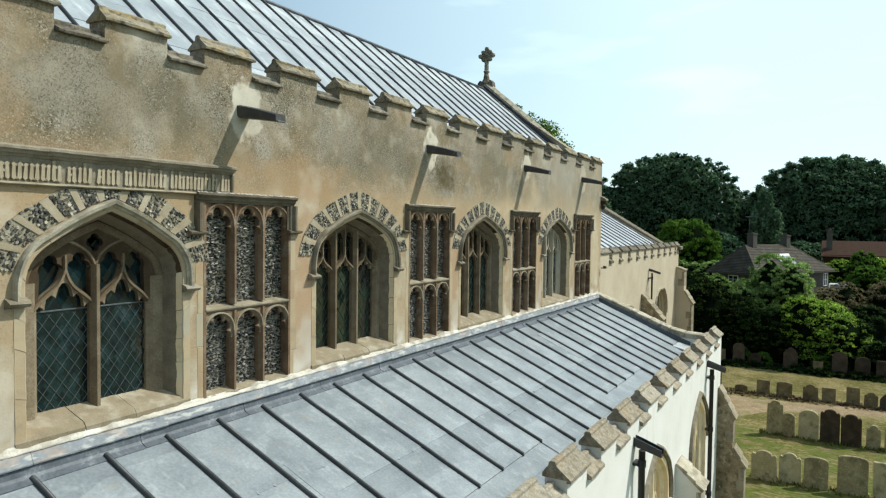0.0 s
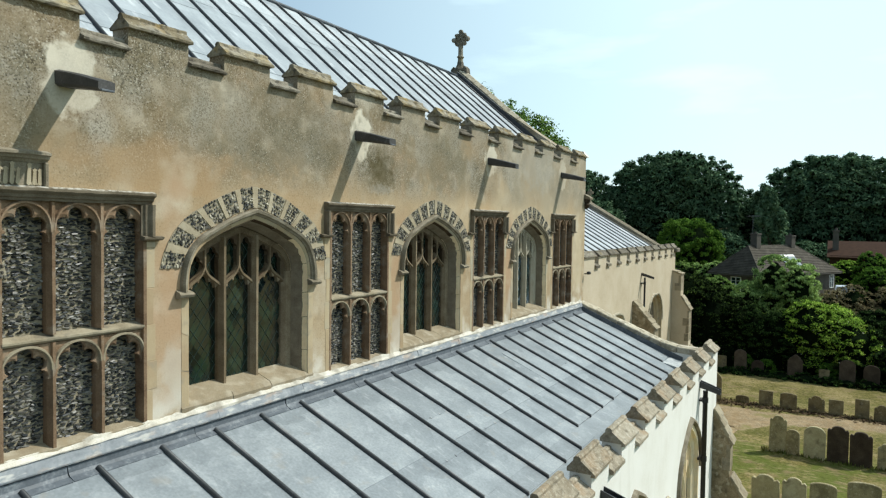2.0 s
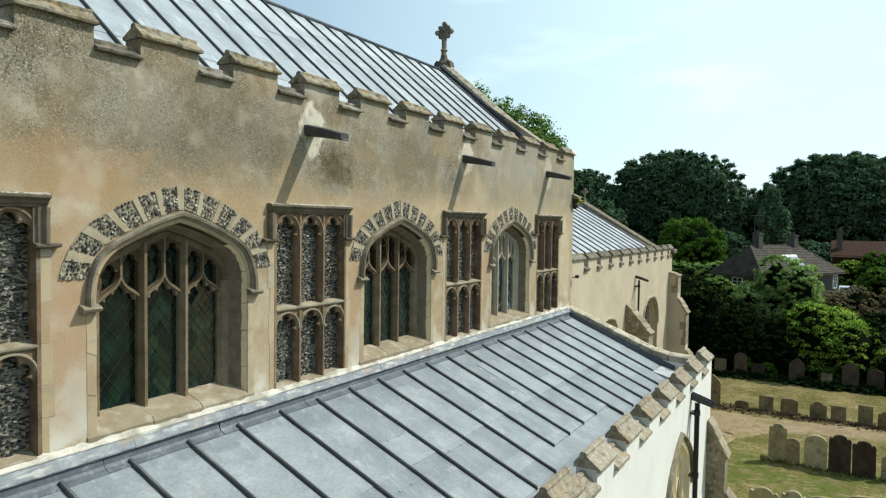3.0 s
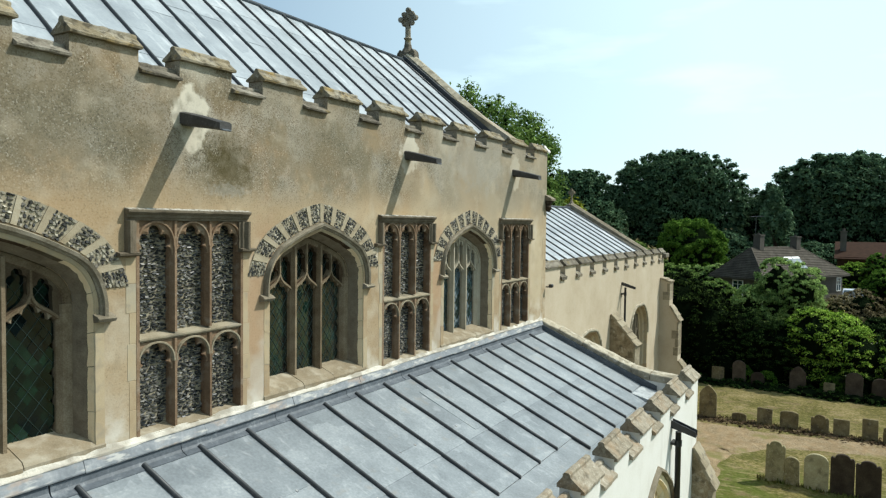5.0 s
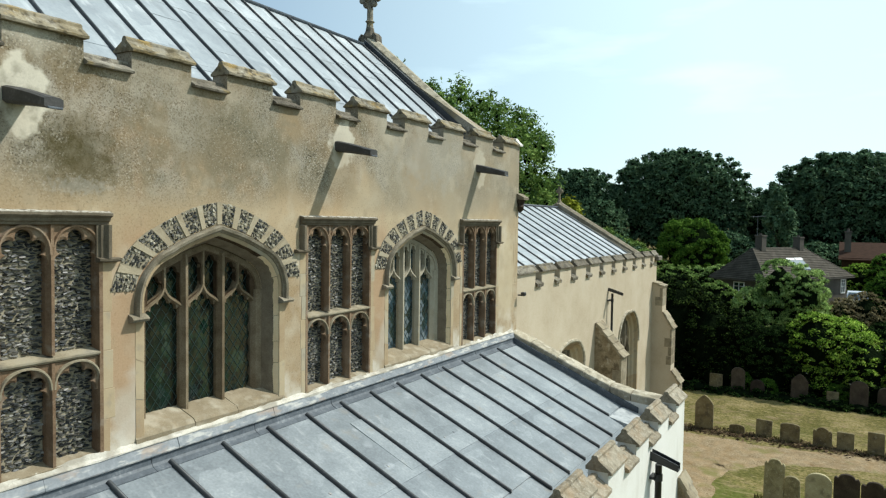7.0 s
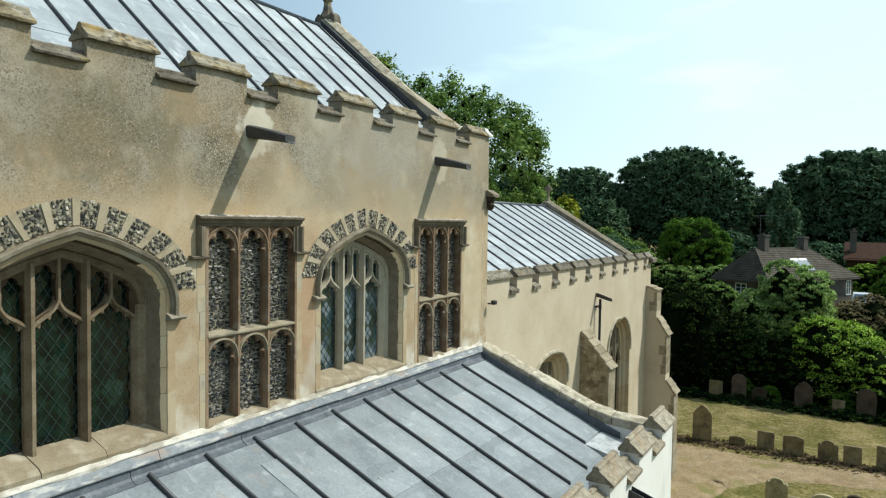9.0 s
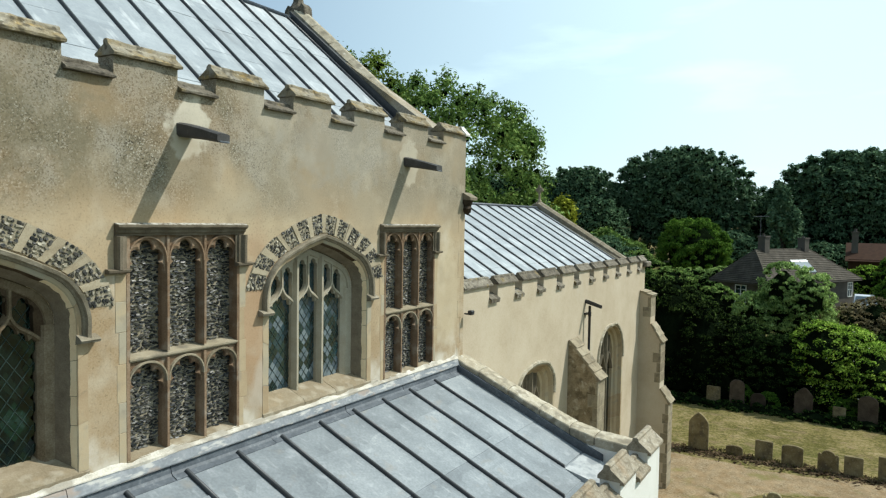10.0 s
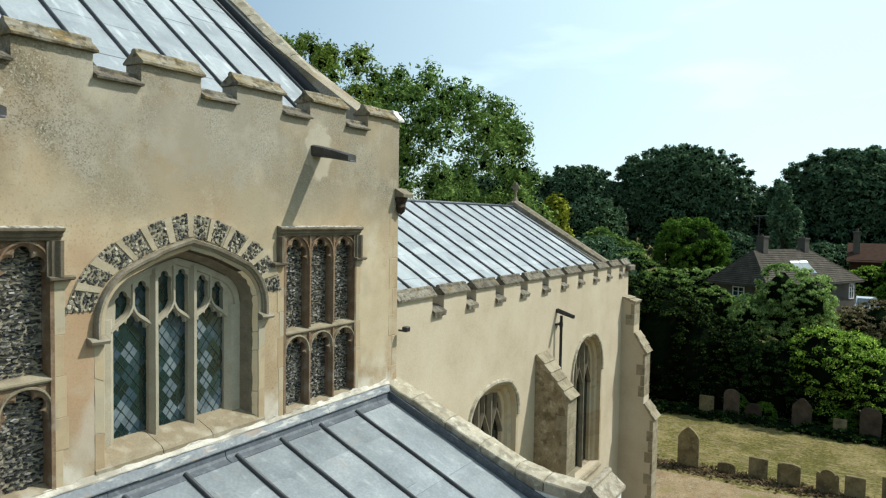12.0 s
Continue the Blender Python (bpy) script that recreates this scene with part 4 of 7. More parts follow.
def flushwork_panel():
    """Six lights of knapped flint framed in brown stone under a label mould; about x = 0, wall face at y = 0."""
    t = thing("flushwork_panel", "knapped-flint flushwork panel framed in brown stone tracery", "panel", "flushwork panels along the wall")
    zb, zt, ztr, hw, y0, y1 = 6.36, 8.40, 7.275, 0.645, -0.006, 0.135
    mids, half = (-0.426, 0.0, 0.426), 0.213
    V, F = box(-hw, hw, 0.118, 0.15, zb, zt)
    part("backing", mesh_of("backing", V, F, pale_bed), t, "rough pale mortar bed")
    for s in (-1, 1):
        x = s * (hw - 0.014)
        V, F = rough_up(bar([(x, zb), (x, 7.0), (x, 7.7), (x, zt)], 0.042, y0, y1, 0.8), 0.003, 5, x)
        part("jamb", mesh_of("jamb", V, F, brown_stone), t)
        z, i = zb + 0.004, 0
        rnd = random.Random(40 + s)
        while z < 8.02:      # stones flush with the render beside the panel
            h = min(rnd.uniform(0.24, 0.42), 8.06 - z)
            w = rnd.uniform(0.05, 0.12)
            xs_ = sorted((s * (hw + 0.002), s * (hw + w)))
            V, F = rough_up(bbox(xs_[0], xs_[1], -0.003, 0.02, z, z + h - 0.004, 0.002), 0.0015, 6, z)
            part("side_stone", mesh_of("side_stone", V, F, side_stone), t)
            z += h
    for x in (-0.213, 0.213):
        for za, zc in ((zb, ztr - 0.03), (ztr + 0.035, zt)):
            V, F = rough_up(bar([(x, za), (x, (za + zc) / 2), (x, zc)], 0.062, y0 + 0.002, y1, 0.42), 0.003, 5, x)
            part("mullion", mesh_of("mullion", V, F, brown_stone), t)
    V, F = rough_up(prism([(y1, ztr - 0.030), (0.01, ztr - 0.024), (-0.012, ztr - 0.004), (-0.012, ztr + 0.012), (0.10, ztr + 0.04), (y1, ztr + 0.042)], "x", -0.622, 0.622), 0.003, 7)
    part("transom", mesh_of("transom", V, F, dressed), t, "pale weathered transom")
    V, F = rough_up(prism([(y1, zb - 0.02), (-0.012, zb - 0.02), (-0.012, zb + 0.012), (0.11, zb + 0.05), (y1, zb + 0.05)], "x", -hw, hw), 0.004, 7)
    part("sill", mesh_of("sill", V, F, sill_stone), t, "pale stone sill")
    for m in mids:
        for zc, top_z, rad in ((8.175, zt - 0.005, 0.182), (7.055, ztr - 0.032, 0.172)):
            V, F = lobed_head(m, half - 0.02, zc, rad / 0.182, lambda x: top_z, 0.020, 0.056)
            part("cusped_head", fix(mesh_of("cusped_head", V, F, brown_stone)), t)
            rim = [(m + (half - 0.012) * math.cos(q), zc - 0.03 + (top_z - zc + 0.02) * math.sin(q) ** 0.85) for q in [max(0.001, i * math.pi / 16) for i in range(16)] + [math.pi - 0.001]]
            V, F = bar(rim, 0.028, y0 + 0.001, 0.05, 0.5)
            part("arch_rib", mesh_of("arch_rib", V, F, dressed if zc < 8 else brown_stone), t)
    shapes = []
    for i, m in enumerate(mids):
        shapes.append(flint_field(m - 0.185, m + 0.185, zb + 0.05, ztr - 0.05, 0.117, 10 + i, row=0.0185, col=0.056))
        shapes.append(flint_field(m - 0.185, m + 0.185, ztr + 0.05, zt - 0.04, 0.117, 20 + i, row=0.0185, col=0.056))
    V, F = merge(*shapes)
    tagged(part("flint_facing", mesh_of("flint_facing", V, F, flint), t, "knapped flint, black to grey-brown"), kind="stuff")
    # label mould: a dripstone across the head with short returns
    xl, xr = -0.765, 0.705
    prof = [(0.0, 0.0), (-0.012, 0.0), (-0.016, 0.020), (-0.034, 0.030), (-0.040, 0.052), (-0.066, 0.070), (-0.074, 0.078), (-0.074, 0.100), (-0.045, 0.112), (0.0, 0.118)]
    V, F = rough_up(strip([[(x, y, 8.395 + z) for y, z in prof] for x in np.linspace(xl, xr, 26)], closed=True), 0.005, 11)
    label = part("label_mould", fix(mesh_of("label_mould", V, F, label_stone)), t, "weathered label mould with a lichened top")
    for s, xo in ((-1, -xl), (1, xr)):
        steps = [(0.118, 0.0), (0.118, -0.012), (0.098, -0.016), (0.088, -0.034), (0.066, -0.040), (0.048, -0.066), (0.040, -0.074), (0.012, -0.074), (0.002, -0.05), (0.0, 0.0)]
        V, F = rough_up(strip([[(s * (xo - u), y, z) for u, y in steps] for z in np.linspace(8.10, 8.392, 6)], closed=True), 0.004, 8, s)
        part("return", fix(mesh_of("return", V, F, label_stone)), label)
        a, b = sorted((s * (xo - 0.12), s * (xo + 0.085)))
        V, F = rough_up(strip([[(x, y, 8.064 + z) for y, z in ((0.0, 0.0), (-0.04, 0.002), (-0.066, 0.014), (-0.07, 0.032), (-0.03, 0.042), (0.0, 0.044))] for x in np.linspace(a, b, 5)], closed=True), 0.004, 8, s)
        part("stop", fix(mesh_of("stop", V, F, label_stone)), label)
    return t


panel = flushwork_panel()
panel.location = (PANELS[0], 0, 0)
for px in PANELS[1:]:
    copy_thing(panel, pose(px, 0, 0))


# ---- clerestory windows ----
def loop_at(cx, w, inset, bottom, y, n=7):
    pts = opening(cx, w - inset, bottom, SPRING, APEX - inset * 1.08, r=max(0.12, 0.5 * w - inset), n=n)
    return [(x, y, z) for x, z in pts]


def along(pts, n):
    """n + 1 points at even steps along a polyline."""
    P = [Vector(p) for p in pts]
    L = [0.0]
    for a, b in zip(P, P[1:]):
        L.append(L[-1] + (b - a).length)
    out = []
    for i in range(n + 1):
        s = L[-1] * i / n
        k = max(0, min(len(P) - 2, next((j for j in range(len(L) - 1) if L[j + 1] >= s - 1e-9), len(P) - 2)))
        q = (s - L[k]) / max(1e-9, L[k + 1] - L[k])
        out.append(P[k].lerp(P[k + 1], q))
    return out


def arch_z(pts, x):
    """Height of an arch line (x, z) over x."""
    for (xa, za), (xb, zb) in zip(pts, pts[1:]):
        if min(xa, xb) - 1e-6 <= x <= max(xa, xb) + 1e-6 and abs(xb - xa) > 1e-9:
            return za + (zb - za) * (x - xa) / (xb - xa)
    return pts[0][1]


def ogee(x0, z0, x1, z1, n=8):
    """An S-shaped rib from a springing to a point."""
    return [(x0 + (x1 - x0) * (q ** 1.25), z0 + (z1 - z0) * (0.62 * math.sin(q * math.pi / 2) + 0.38 * q ** 2.6)) for q in [i / n for i in range(n + 1)]]


def rib_rise(q):
    """Rise of an ogee rib, 0 at its springing to 1 at its point."""
    return 0.52 * (1 - (1 - q) ** 1.8) + 0.48 * q ** 6


def bend(a, c, b, n=7):
    """Points of a curve from a to b, drawn towards c."""
    return [tuple((1 - q) ** 2 * u + 2 * q * (1 - q) * v + q * q * x for u, v, x in zip(a, c, b)) for q in [i / n for i in range(n)]]


def trefoil_hole(xa, xb, ztop, floor):
    """A trefoil-headed upper light between xa and xb, standing on the line floor(x)."""
    m, r = (xa + xb) / 2, abs(xb - xa) / 2
    zc = ztop - 1.55 * r
    pts = []
    for i in range(29):
        th = math.pi * i / 28
        c, sn = math.cos(th), math.sin(th)
        best = 0.5
        for dx, dz, q in ((0, 1.0, 0.55), (-0.46, 0.32, 0.56), (0.46, 0.32, 0.56)):
            b = dx * c + dz * sn
            d = b * b - (dx * dx + dz * dz - q * q)
            if d >= 0:
                best = max(best, b + math.sqrt(d))
        pts.append((m + best * r * c, zc + best * r * sn))
    low = [m - r + 2 * r * k / 8 for k in range(9)]
    return pts + [(x, min(floor(x), zc - 0.006)) for x in low]


def tracery_head(t, cx, hw, xs, line, zs, zt, yf, yb, stone, fork):
    """The pierced head of a window: ogee ribs, trefoil-headed upper lights and cusped heads below."""
    half = (xs[1] - xs[0]) / 2
    def rib_z(x):
        k = max(0, min(len(xs) - 2, int((x - xs[0]) / (2 * half))))
        return zs + (zt - zs) * rib_rise(1 - min(1.0, abs(x - xs[k] - half) / half))
    foot = [xs[0] + 2 * half * (len(xs) - 1) * k / (20 * (len(xs) - 1)) for k in range(20 * (len(xs) - 1) + 1)]
    outer = [(cx - hw, zs)] + list(line) + [(cx + hw, zs)] + [(x, rib_z(x)) for x in reversed(foot)]
    holes = []
    for a, b in zip(xs, xs[1:]):
        m = (a + b) / 2
        for side, sgn in ((a, 1), (b, -1)):
            xa, xb = side + sgn * 0.046, m - sgn * 0.021
            mid, r = (xa + xb) / 2, abs(xb - xa) / 2
            ztop = min(arch_z(line, mid), arch_z(line, mid - r) + 1.1 * r, arch_z(line, mid + r) + 1.1 * r) - 0.058
            if fork:
                ztop = min(ztop, 7.912)
            holes.append(trefoil_hole(xa, xb, ztop, lambda x: rib_z(x) + 0.026))
    if fork:
        holes.append([(xs[1] + (0.055 + 0.026 * abs(math.cos(2 * th)) ** 0.7) * math.cos(th), 8.0 + (0.055 + 0.026 * abs(math.cos(2 * th)) ** 0.7) * math.sin(th)) for th in [i * math.pi / 32 for i in range(64)]])
    # heads of the brown windows take the stone with shade in its colour
    part("pierced_head", wall_mesh("pierced_head", outer, holes, yf + 0.022, yb - 0.01, stone if stone is pale_tracery else shaded_arch_stone), t, "stone pierced by small trefoil-headed lights")
    if fork:
        for sgn in (-1, 1):
            arm = bend((xs[1], 7.78), (xs[1] + sgn * 0.03, 7.95), (xs[1] + sgn * 0.29, 8.025), 9) + [(xs[1] + sgn * 0.29, 8.025)]
            V, F = bar(arm, 0.045, yf + 0.004, yb - 0.012, 0.4)
            part("fork_rib", fix(mesh_of("fork_rib", V, F, stone)), t)
    for a, b in zip(xs, xs[1:]):
        m = (a + b) / 2
        left = [(a + half * q, zs + (zt - zs) * rib_rise(q)) for q in [k / 14 for k in range(15)]]
        shapes = []
        for sgn in (1, -1):
            rib = [(m + sgn * (x - m), z) for x, z in left]
            shapes.append(bar(rib + ([(m, arch_z(line, m))] if not fork and sgn > 0 else [(m, zt + 0.12)] if sgn > 0 else []), 0.046, yf + 0.004 - 0.002 * sgn, yb - 0.012, 0.45))
        V, F = merge(*shapes)
        part("ogee_rib", fix(mesh_of("ogee_rib", V, F, stone)), t)
        cusps = bend((0, -0.10), (0.14, 0.22), (0.36, -0.03)) + bend((0.36, -0.03), (0.42, 0.54), (0.72, 0.26)) + bend((0.72, 0.26), (0.80, 0.64), (1.0, 0.64)) + [(1.0, 0.64)]
        edge = [(a + half * u, zs + 0.20 * v * (zt - zs) / 0.2) for u, v in cusps]
        edge += [(2 * m - x, z) for x, z in edge[-2::-1]]
        top = left + [(2 * m - x, z) for x, z in left[-2::-1]]
        part("cusped_head", wall_mesh("cusped_head", top + edge[::-1], [], yf + 0.028, yf + 0.075, stone), t, "cusped head of a light")


def clerestory_window(name, cx, w, lights, stone, pitch, seed, quarry, pane_mat=None, came_mat=None, came_w=0.009):
    rnd = random.Random(seed)
    t = thing(name, "four-centred arched stone window with leaded glass", "window", kind="structure")
    # splayed, moulded reveal in separate stones
    prof = [(-0.085, 0.002), (-0.085, -0.003), (0.0, -0.004), (0.010, 0.006), (0.040, 0.130), (0.046, 0.138), (0.072, 0.215), (0.098, 0.222), (0.105, 0.31), (0.0, 0.31)]
    N = 96
    lines = [along(loop_at(cx, w, i, SILL - 0.03, y), N) for i, y in prof]
    cuts = [0, 7, 14, 20, 27, 34, 41, 48, 55, 62, 69, 76, 82, 89, 96]
    cuts = [c if c in (0, 96) else c + rnd.choice((-1, 0, 1)) for c in cuts]
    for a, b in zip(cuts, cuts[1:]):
        # stones above this height get the shade-dark colour, lower ones the lightened copy
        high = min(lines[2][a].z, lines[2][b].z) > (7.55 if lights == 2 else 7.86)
        for nm, cut_lines, stone_mat in (("face_stone", lines[:4], side_stone), ("jamb_stone", lines[3:6], shaded_arch_stone if high else jamb_stone), ("soffit_stone", lines[5:], shaded_arch_stone if high else jamb_stone)):
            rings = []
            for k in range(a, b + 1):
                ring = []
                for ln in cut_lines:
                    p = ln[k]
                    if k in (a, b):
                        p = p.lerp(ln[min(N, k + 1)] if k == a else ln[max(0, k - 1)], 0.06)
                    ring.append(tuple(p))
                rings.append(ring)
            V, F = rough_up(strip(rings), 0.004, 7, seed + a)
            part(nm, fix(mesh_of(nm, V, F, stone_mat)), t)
    # dark mortar behind the joints
    rings = [[tuple(p + Vector((0, 0.004, 0))) for p in (l[k] for l in [along(loop_at(cx, w, i, SILL - 0.03, y), N) for i, y in ((-0.09, 0.0), (-0.004, 0.0), (0.006, 0.03), (0.04, 0.095), (0.08, 0.20))])] for k in range(0, N + 1, 2)]
    V, F = strip(rings)
    part("joint_mortar", mesh_of("joint_mortar", V, F, flint_bed), t)
    # sill in three stones
    cut = [cx - w - 0.09, cx - w * 0.35, cx + w * 0.3, cx + w + 0.09]
    for a, b in zip(cut, cut[1:]):
        V, F = rough_up(prism([(0.34, 6.33), (-0.010, 6.33), (-0.014, 6.405), (0.02, 6.445), (0.34, 6.56)], "x", a + 0.003, b - 0.003), 0.010, 5, a)
        part("sill", fix(mesh_of("sill", V, F, sill_stone)), t, "cracked pale sill stone")
    # hood mould with stops
    hprof = [(-0.030, 0.002), (-0.034, -0.02), (-0.048, -0.028), (-0.056, -0.058), (-0.084, -0.066), (-0.094, -0.04), (-0.098, 0.002)]
    HB = 7.53
    lines = [along(loop_at(cx, w, i, HB, y), 60) for i, y in hprof]
    V, F = strip([[tuple(l[k]) for l in lines] for k in range(61)], closed=True)
    V, F = rough_up((V, F), 0.006, 6, seed)
    hood = part("hood_mould", fix(mesh_of("hood_mould", V, F, gable_stone if lights == 2 else hood_stone)), t, "weathered grey hood mould")
    for s in (-1, 1):
        x = cx + s * (w + 0.07)
        V, F = rough_up(prism([(-0.0, -0.035), (-0.07, -0.022), (-0.085, 0.002), (-0.06, 0.022), (0.0, 0.045)], "x", -0.085, 0.085), 0.008, 12, seed + s)
        V, F = moved((V, F), pose(x, -0.001, HB))
        part("label_stop", mesh_of("label_stop", V, F, hood_stone), hood, "carved label stop")
    # alternating stones and flints over the arch
    inner, outer = [along([p for p in along(loop_at(cx, w, i, SPRING - 0.01, 0), 600) if p.z > 7.79], 240) for i in (-0.112, -0.342)]
    for p in outer:
        p.z -= 0.025 * math.exp(-((p.x - cx) / 0.16) ** 2)
        if w < 0.8:
            p.z = min(p.z, 8.465)      # cut off by the carved band above
    n_st = 11 if w > 0.8 else 10
    unit = 240 / (n_st + (n_st + 1) * 2.2)
    pos, fl = 0.0, []
    for i in range(n_st + 1):
        for wide, is_stone in ((2.2, False), (1.0, True)):
            if i == n_st and is_stone:
                break
            a, b = pos + (rnd.uniform(-0.2, 0.2) * unit if pos else 0), pos + wide * unit
            pos += wide * unit
            def at(arr, s):
                k = max(0, min(239, int(s)))
                return arr[k].lerp(arr[k + 1], max(0.0, min(1.0, s - k)))
            if is_stone:
                g = unit * 0.06
                stretch = rnd.uniform(0.96, 1.02)
                qa, qb = at(inner, a + g), at(inner, b - g)
                ra, rb = qa + (at(outer, a + g) - qa) * stretch, qb + (at(outer, b - g) - qb) * stretch
                V, F = rough_up(prism([(p.x, p.z) for p in (qa, qb, rb, ra)], "y", -0.016, 0.01), 0.006, 9, seed + i)
                part("voussoir", fix(mesh_of("voussoir", V, F, voussoir_stone)), t)
            else:
                qa, qb, ra, rb = at(inner, a), at(inner, b), at(outer, a), at(outer, b)
                for u in range(5):
                    for v in range(7):
                        uu, vv = (u + 0.5 + rnd.uniform(-0.3, 0.3)) / 5, (v + 0.5 + rnd.uniform(-0.3, 0.3)) / 7
                        p = qa.lerp(qb, uu).lerp(ra.lerp(rb, uu), vv)
                        d = (qb - qa).normalized()
                        fl.append(flint_lump(p.x, p.z, 0.019 * rnd.uniform(0.6, 1.4), 0.016 * rnd.uniform(0.6, 1.4), -0.006, rnd.uniform(0.006, 0.014), rnd, (d.x, d.z), (-d.z, d.x)))
    V, F = merge(*fl)
    tagged(part("flint_infill", mesh_of("flint_infill", V, F, flint_arch), t, "knapped flints between the arch stones"), kind="stuff")
    V, F = strip([[(inner[k].x, 0.004, inner[k].z), (inner[k].x, -0.006, inner[k].z), (outer[k].x, -0.006, outer[k].z), (outer[k].x, 0.004, outer[k].z)] for k in range(0, 241, 4)], closed=True)
    part("flint_bed", fix(mesh_of("flint_bed", V, F, pale_bed)), t, "pale mortar bed of the arch flints")
    # tracery
    hw = w - 0.115
    yf, yb = 0.205, 0.32
    inner_arch = full_arch(cx, hw, SPRING, APEX - 0.12 * 1.08, r=max(0.12, 0.5 * w - 0.12))
    zs, zt = (7.43, 7.77) if lights == 2 else (7.545, 7.77)
    base = 6.44
    lw = pitch
    rim_w = max(0.055, 2 * (hw - lights * pitch / 2) + 0.055)
    xs = [cx - 0.018 - lw * lights / 2 + lw * i for i in range(lights + 1)]
    for s in (-1, 1):
        V, F = bar([(cx + s * hw, base), (cx + s * hw, 7.0), (cx + s * hw, SPRING)], rim_w, yf, yb, 0.6)
        part("frame_jamb", mesh_of("frame_jamb", V, F, stone), t)
    rim = [(cx - hw, SPRING - 0.1)] + inner_arch + [(cx + hw, SPRING - 0.1)]
    V, F = bar(rim, 0.105, yf + 0.003, yb, 0.6)
    part("tracery_frame", mesh_of("tracery_frame", V, F, stone), t)
    for x in xs[1:-1]:
        V, F = rough_up(bar([(x, base), (x, 6.9), (x, 7.3), (x, arch_z(inner_arch, x) if lights == 3 else 7.80)], 0.088, yf - 0.03, yb, 0.36), 0.003, 5, x)
        part("mullion", fix(mesh_of("mullion", V, F, stone)), t)
    tracery_head(t, cx, hw, xs, inner_arch, zs, zt, yf, yb, stone, lights == 2)
    # leaded diamond panes
    yg = 0.285
    qw, qh = quarry
    for i in range(lights):
        a, b = xs[i], xs[i + 1]
        cols = max(2, round((b - a - 0.10) / qw))
        dx = (b - a - 0.10) / cols
        x_first = a + 0.05
        glazing_shapes = []
        zlo, zhi = base + 0.02, max(arch_z(inner_arch, a + 0.06), arch_z(inner_arch, (a + b) / 2), arch_z(inner_arch, b - 0.06))
        z_came = zhi if lights == 3 else 7.405
        rows = int((zhi - zlo) / qh)
        for s in (-1, 1):
            for d in range(-rows, cols + rows + 1):
                # slanting cames, clipped to the light
                pts = []
                for q in range(41):
                    z = zlo + (zhi - zlo) * q / 40
                    x = x_first + dx * d + s * dx * (z - zlo) / qh
                    if x_first - 0.03 <= x <= b - 0.02 and z <= min(z_came, arch_z(inner_arch, x)):
                        pts.append((x, z))
                if len(pts) > 1:
                    glazing_shapes.append(bar([pts[0], pts[-1]], came_w, yg - 0.008, yg + 0.006, 0.7))
        if lights == 2:
            glazing_shapes.append(bar([(x_first - 0.02, z_came), (b - 0.03, z_came)], 0.014, yg - 0.010, yg + 0.006, 0.7))
        V, F = merge(*glazing_shapes)
        glazing = part("glazing", mesh_of("glazing", V, F, came_mat or came), t, "lattice of lead cames")
        dv, df = prism([(-dx * 0.5, 0), (0, qh * 0.5), (dx * 0.5, 0), (0, -qh * 0.5)], "y", -0.002, 0.002)
        dia, dia_pale = mesh_of("pane", dv, df, pane_mat or glass), mesh_of("pane", dv, df, glass_pale)
        for r in range(-1, 2 * rows + 2):
            for c in range(-1, cols + 2):
                x = x_first + dx * (c + (0.5 if r % 2 == 0 else 0.0))
                z = zlo + qh * 0.5 * (r + 1)
                if x < a or x > b or z > arch_z(inner_arch, x) + 0.06:
                    continue
                # reflection-coloured panes, mostly mid-column, only below 7.5
                pale = pane_mat is None and z < 7.5 and rnd.random() < (0.9 if r % 2 and c == 1 else 0.22)
                part("pane", dia_pale if pale else dia, glazing, m=pose(x, yg, z, rnd.gauss(0, 1.4), 0, rnd.gauss(0, 1.6)))
    return t


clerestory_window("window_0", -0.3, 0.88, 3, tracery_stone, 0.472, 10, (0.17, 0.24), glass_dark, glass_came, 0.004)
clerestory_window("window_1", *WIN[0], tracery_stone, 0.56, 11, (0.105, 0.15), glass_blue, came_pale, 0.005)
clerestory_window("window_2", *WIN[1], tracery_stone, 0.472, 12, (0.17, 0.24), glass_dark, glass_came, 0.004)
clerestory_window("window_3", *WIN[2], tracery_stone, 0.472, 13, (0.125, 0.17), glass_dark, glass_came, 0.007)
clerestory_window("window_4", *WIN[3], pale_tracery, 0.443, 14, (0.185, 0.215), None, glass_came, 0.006)


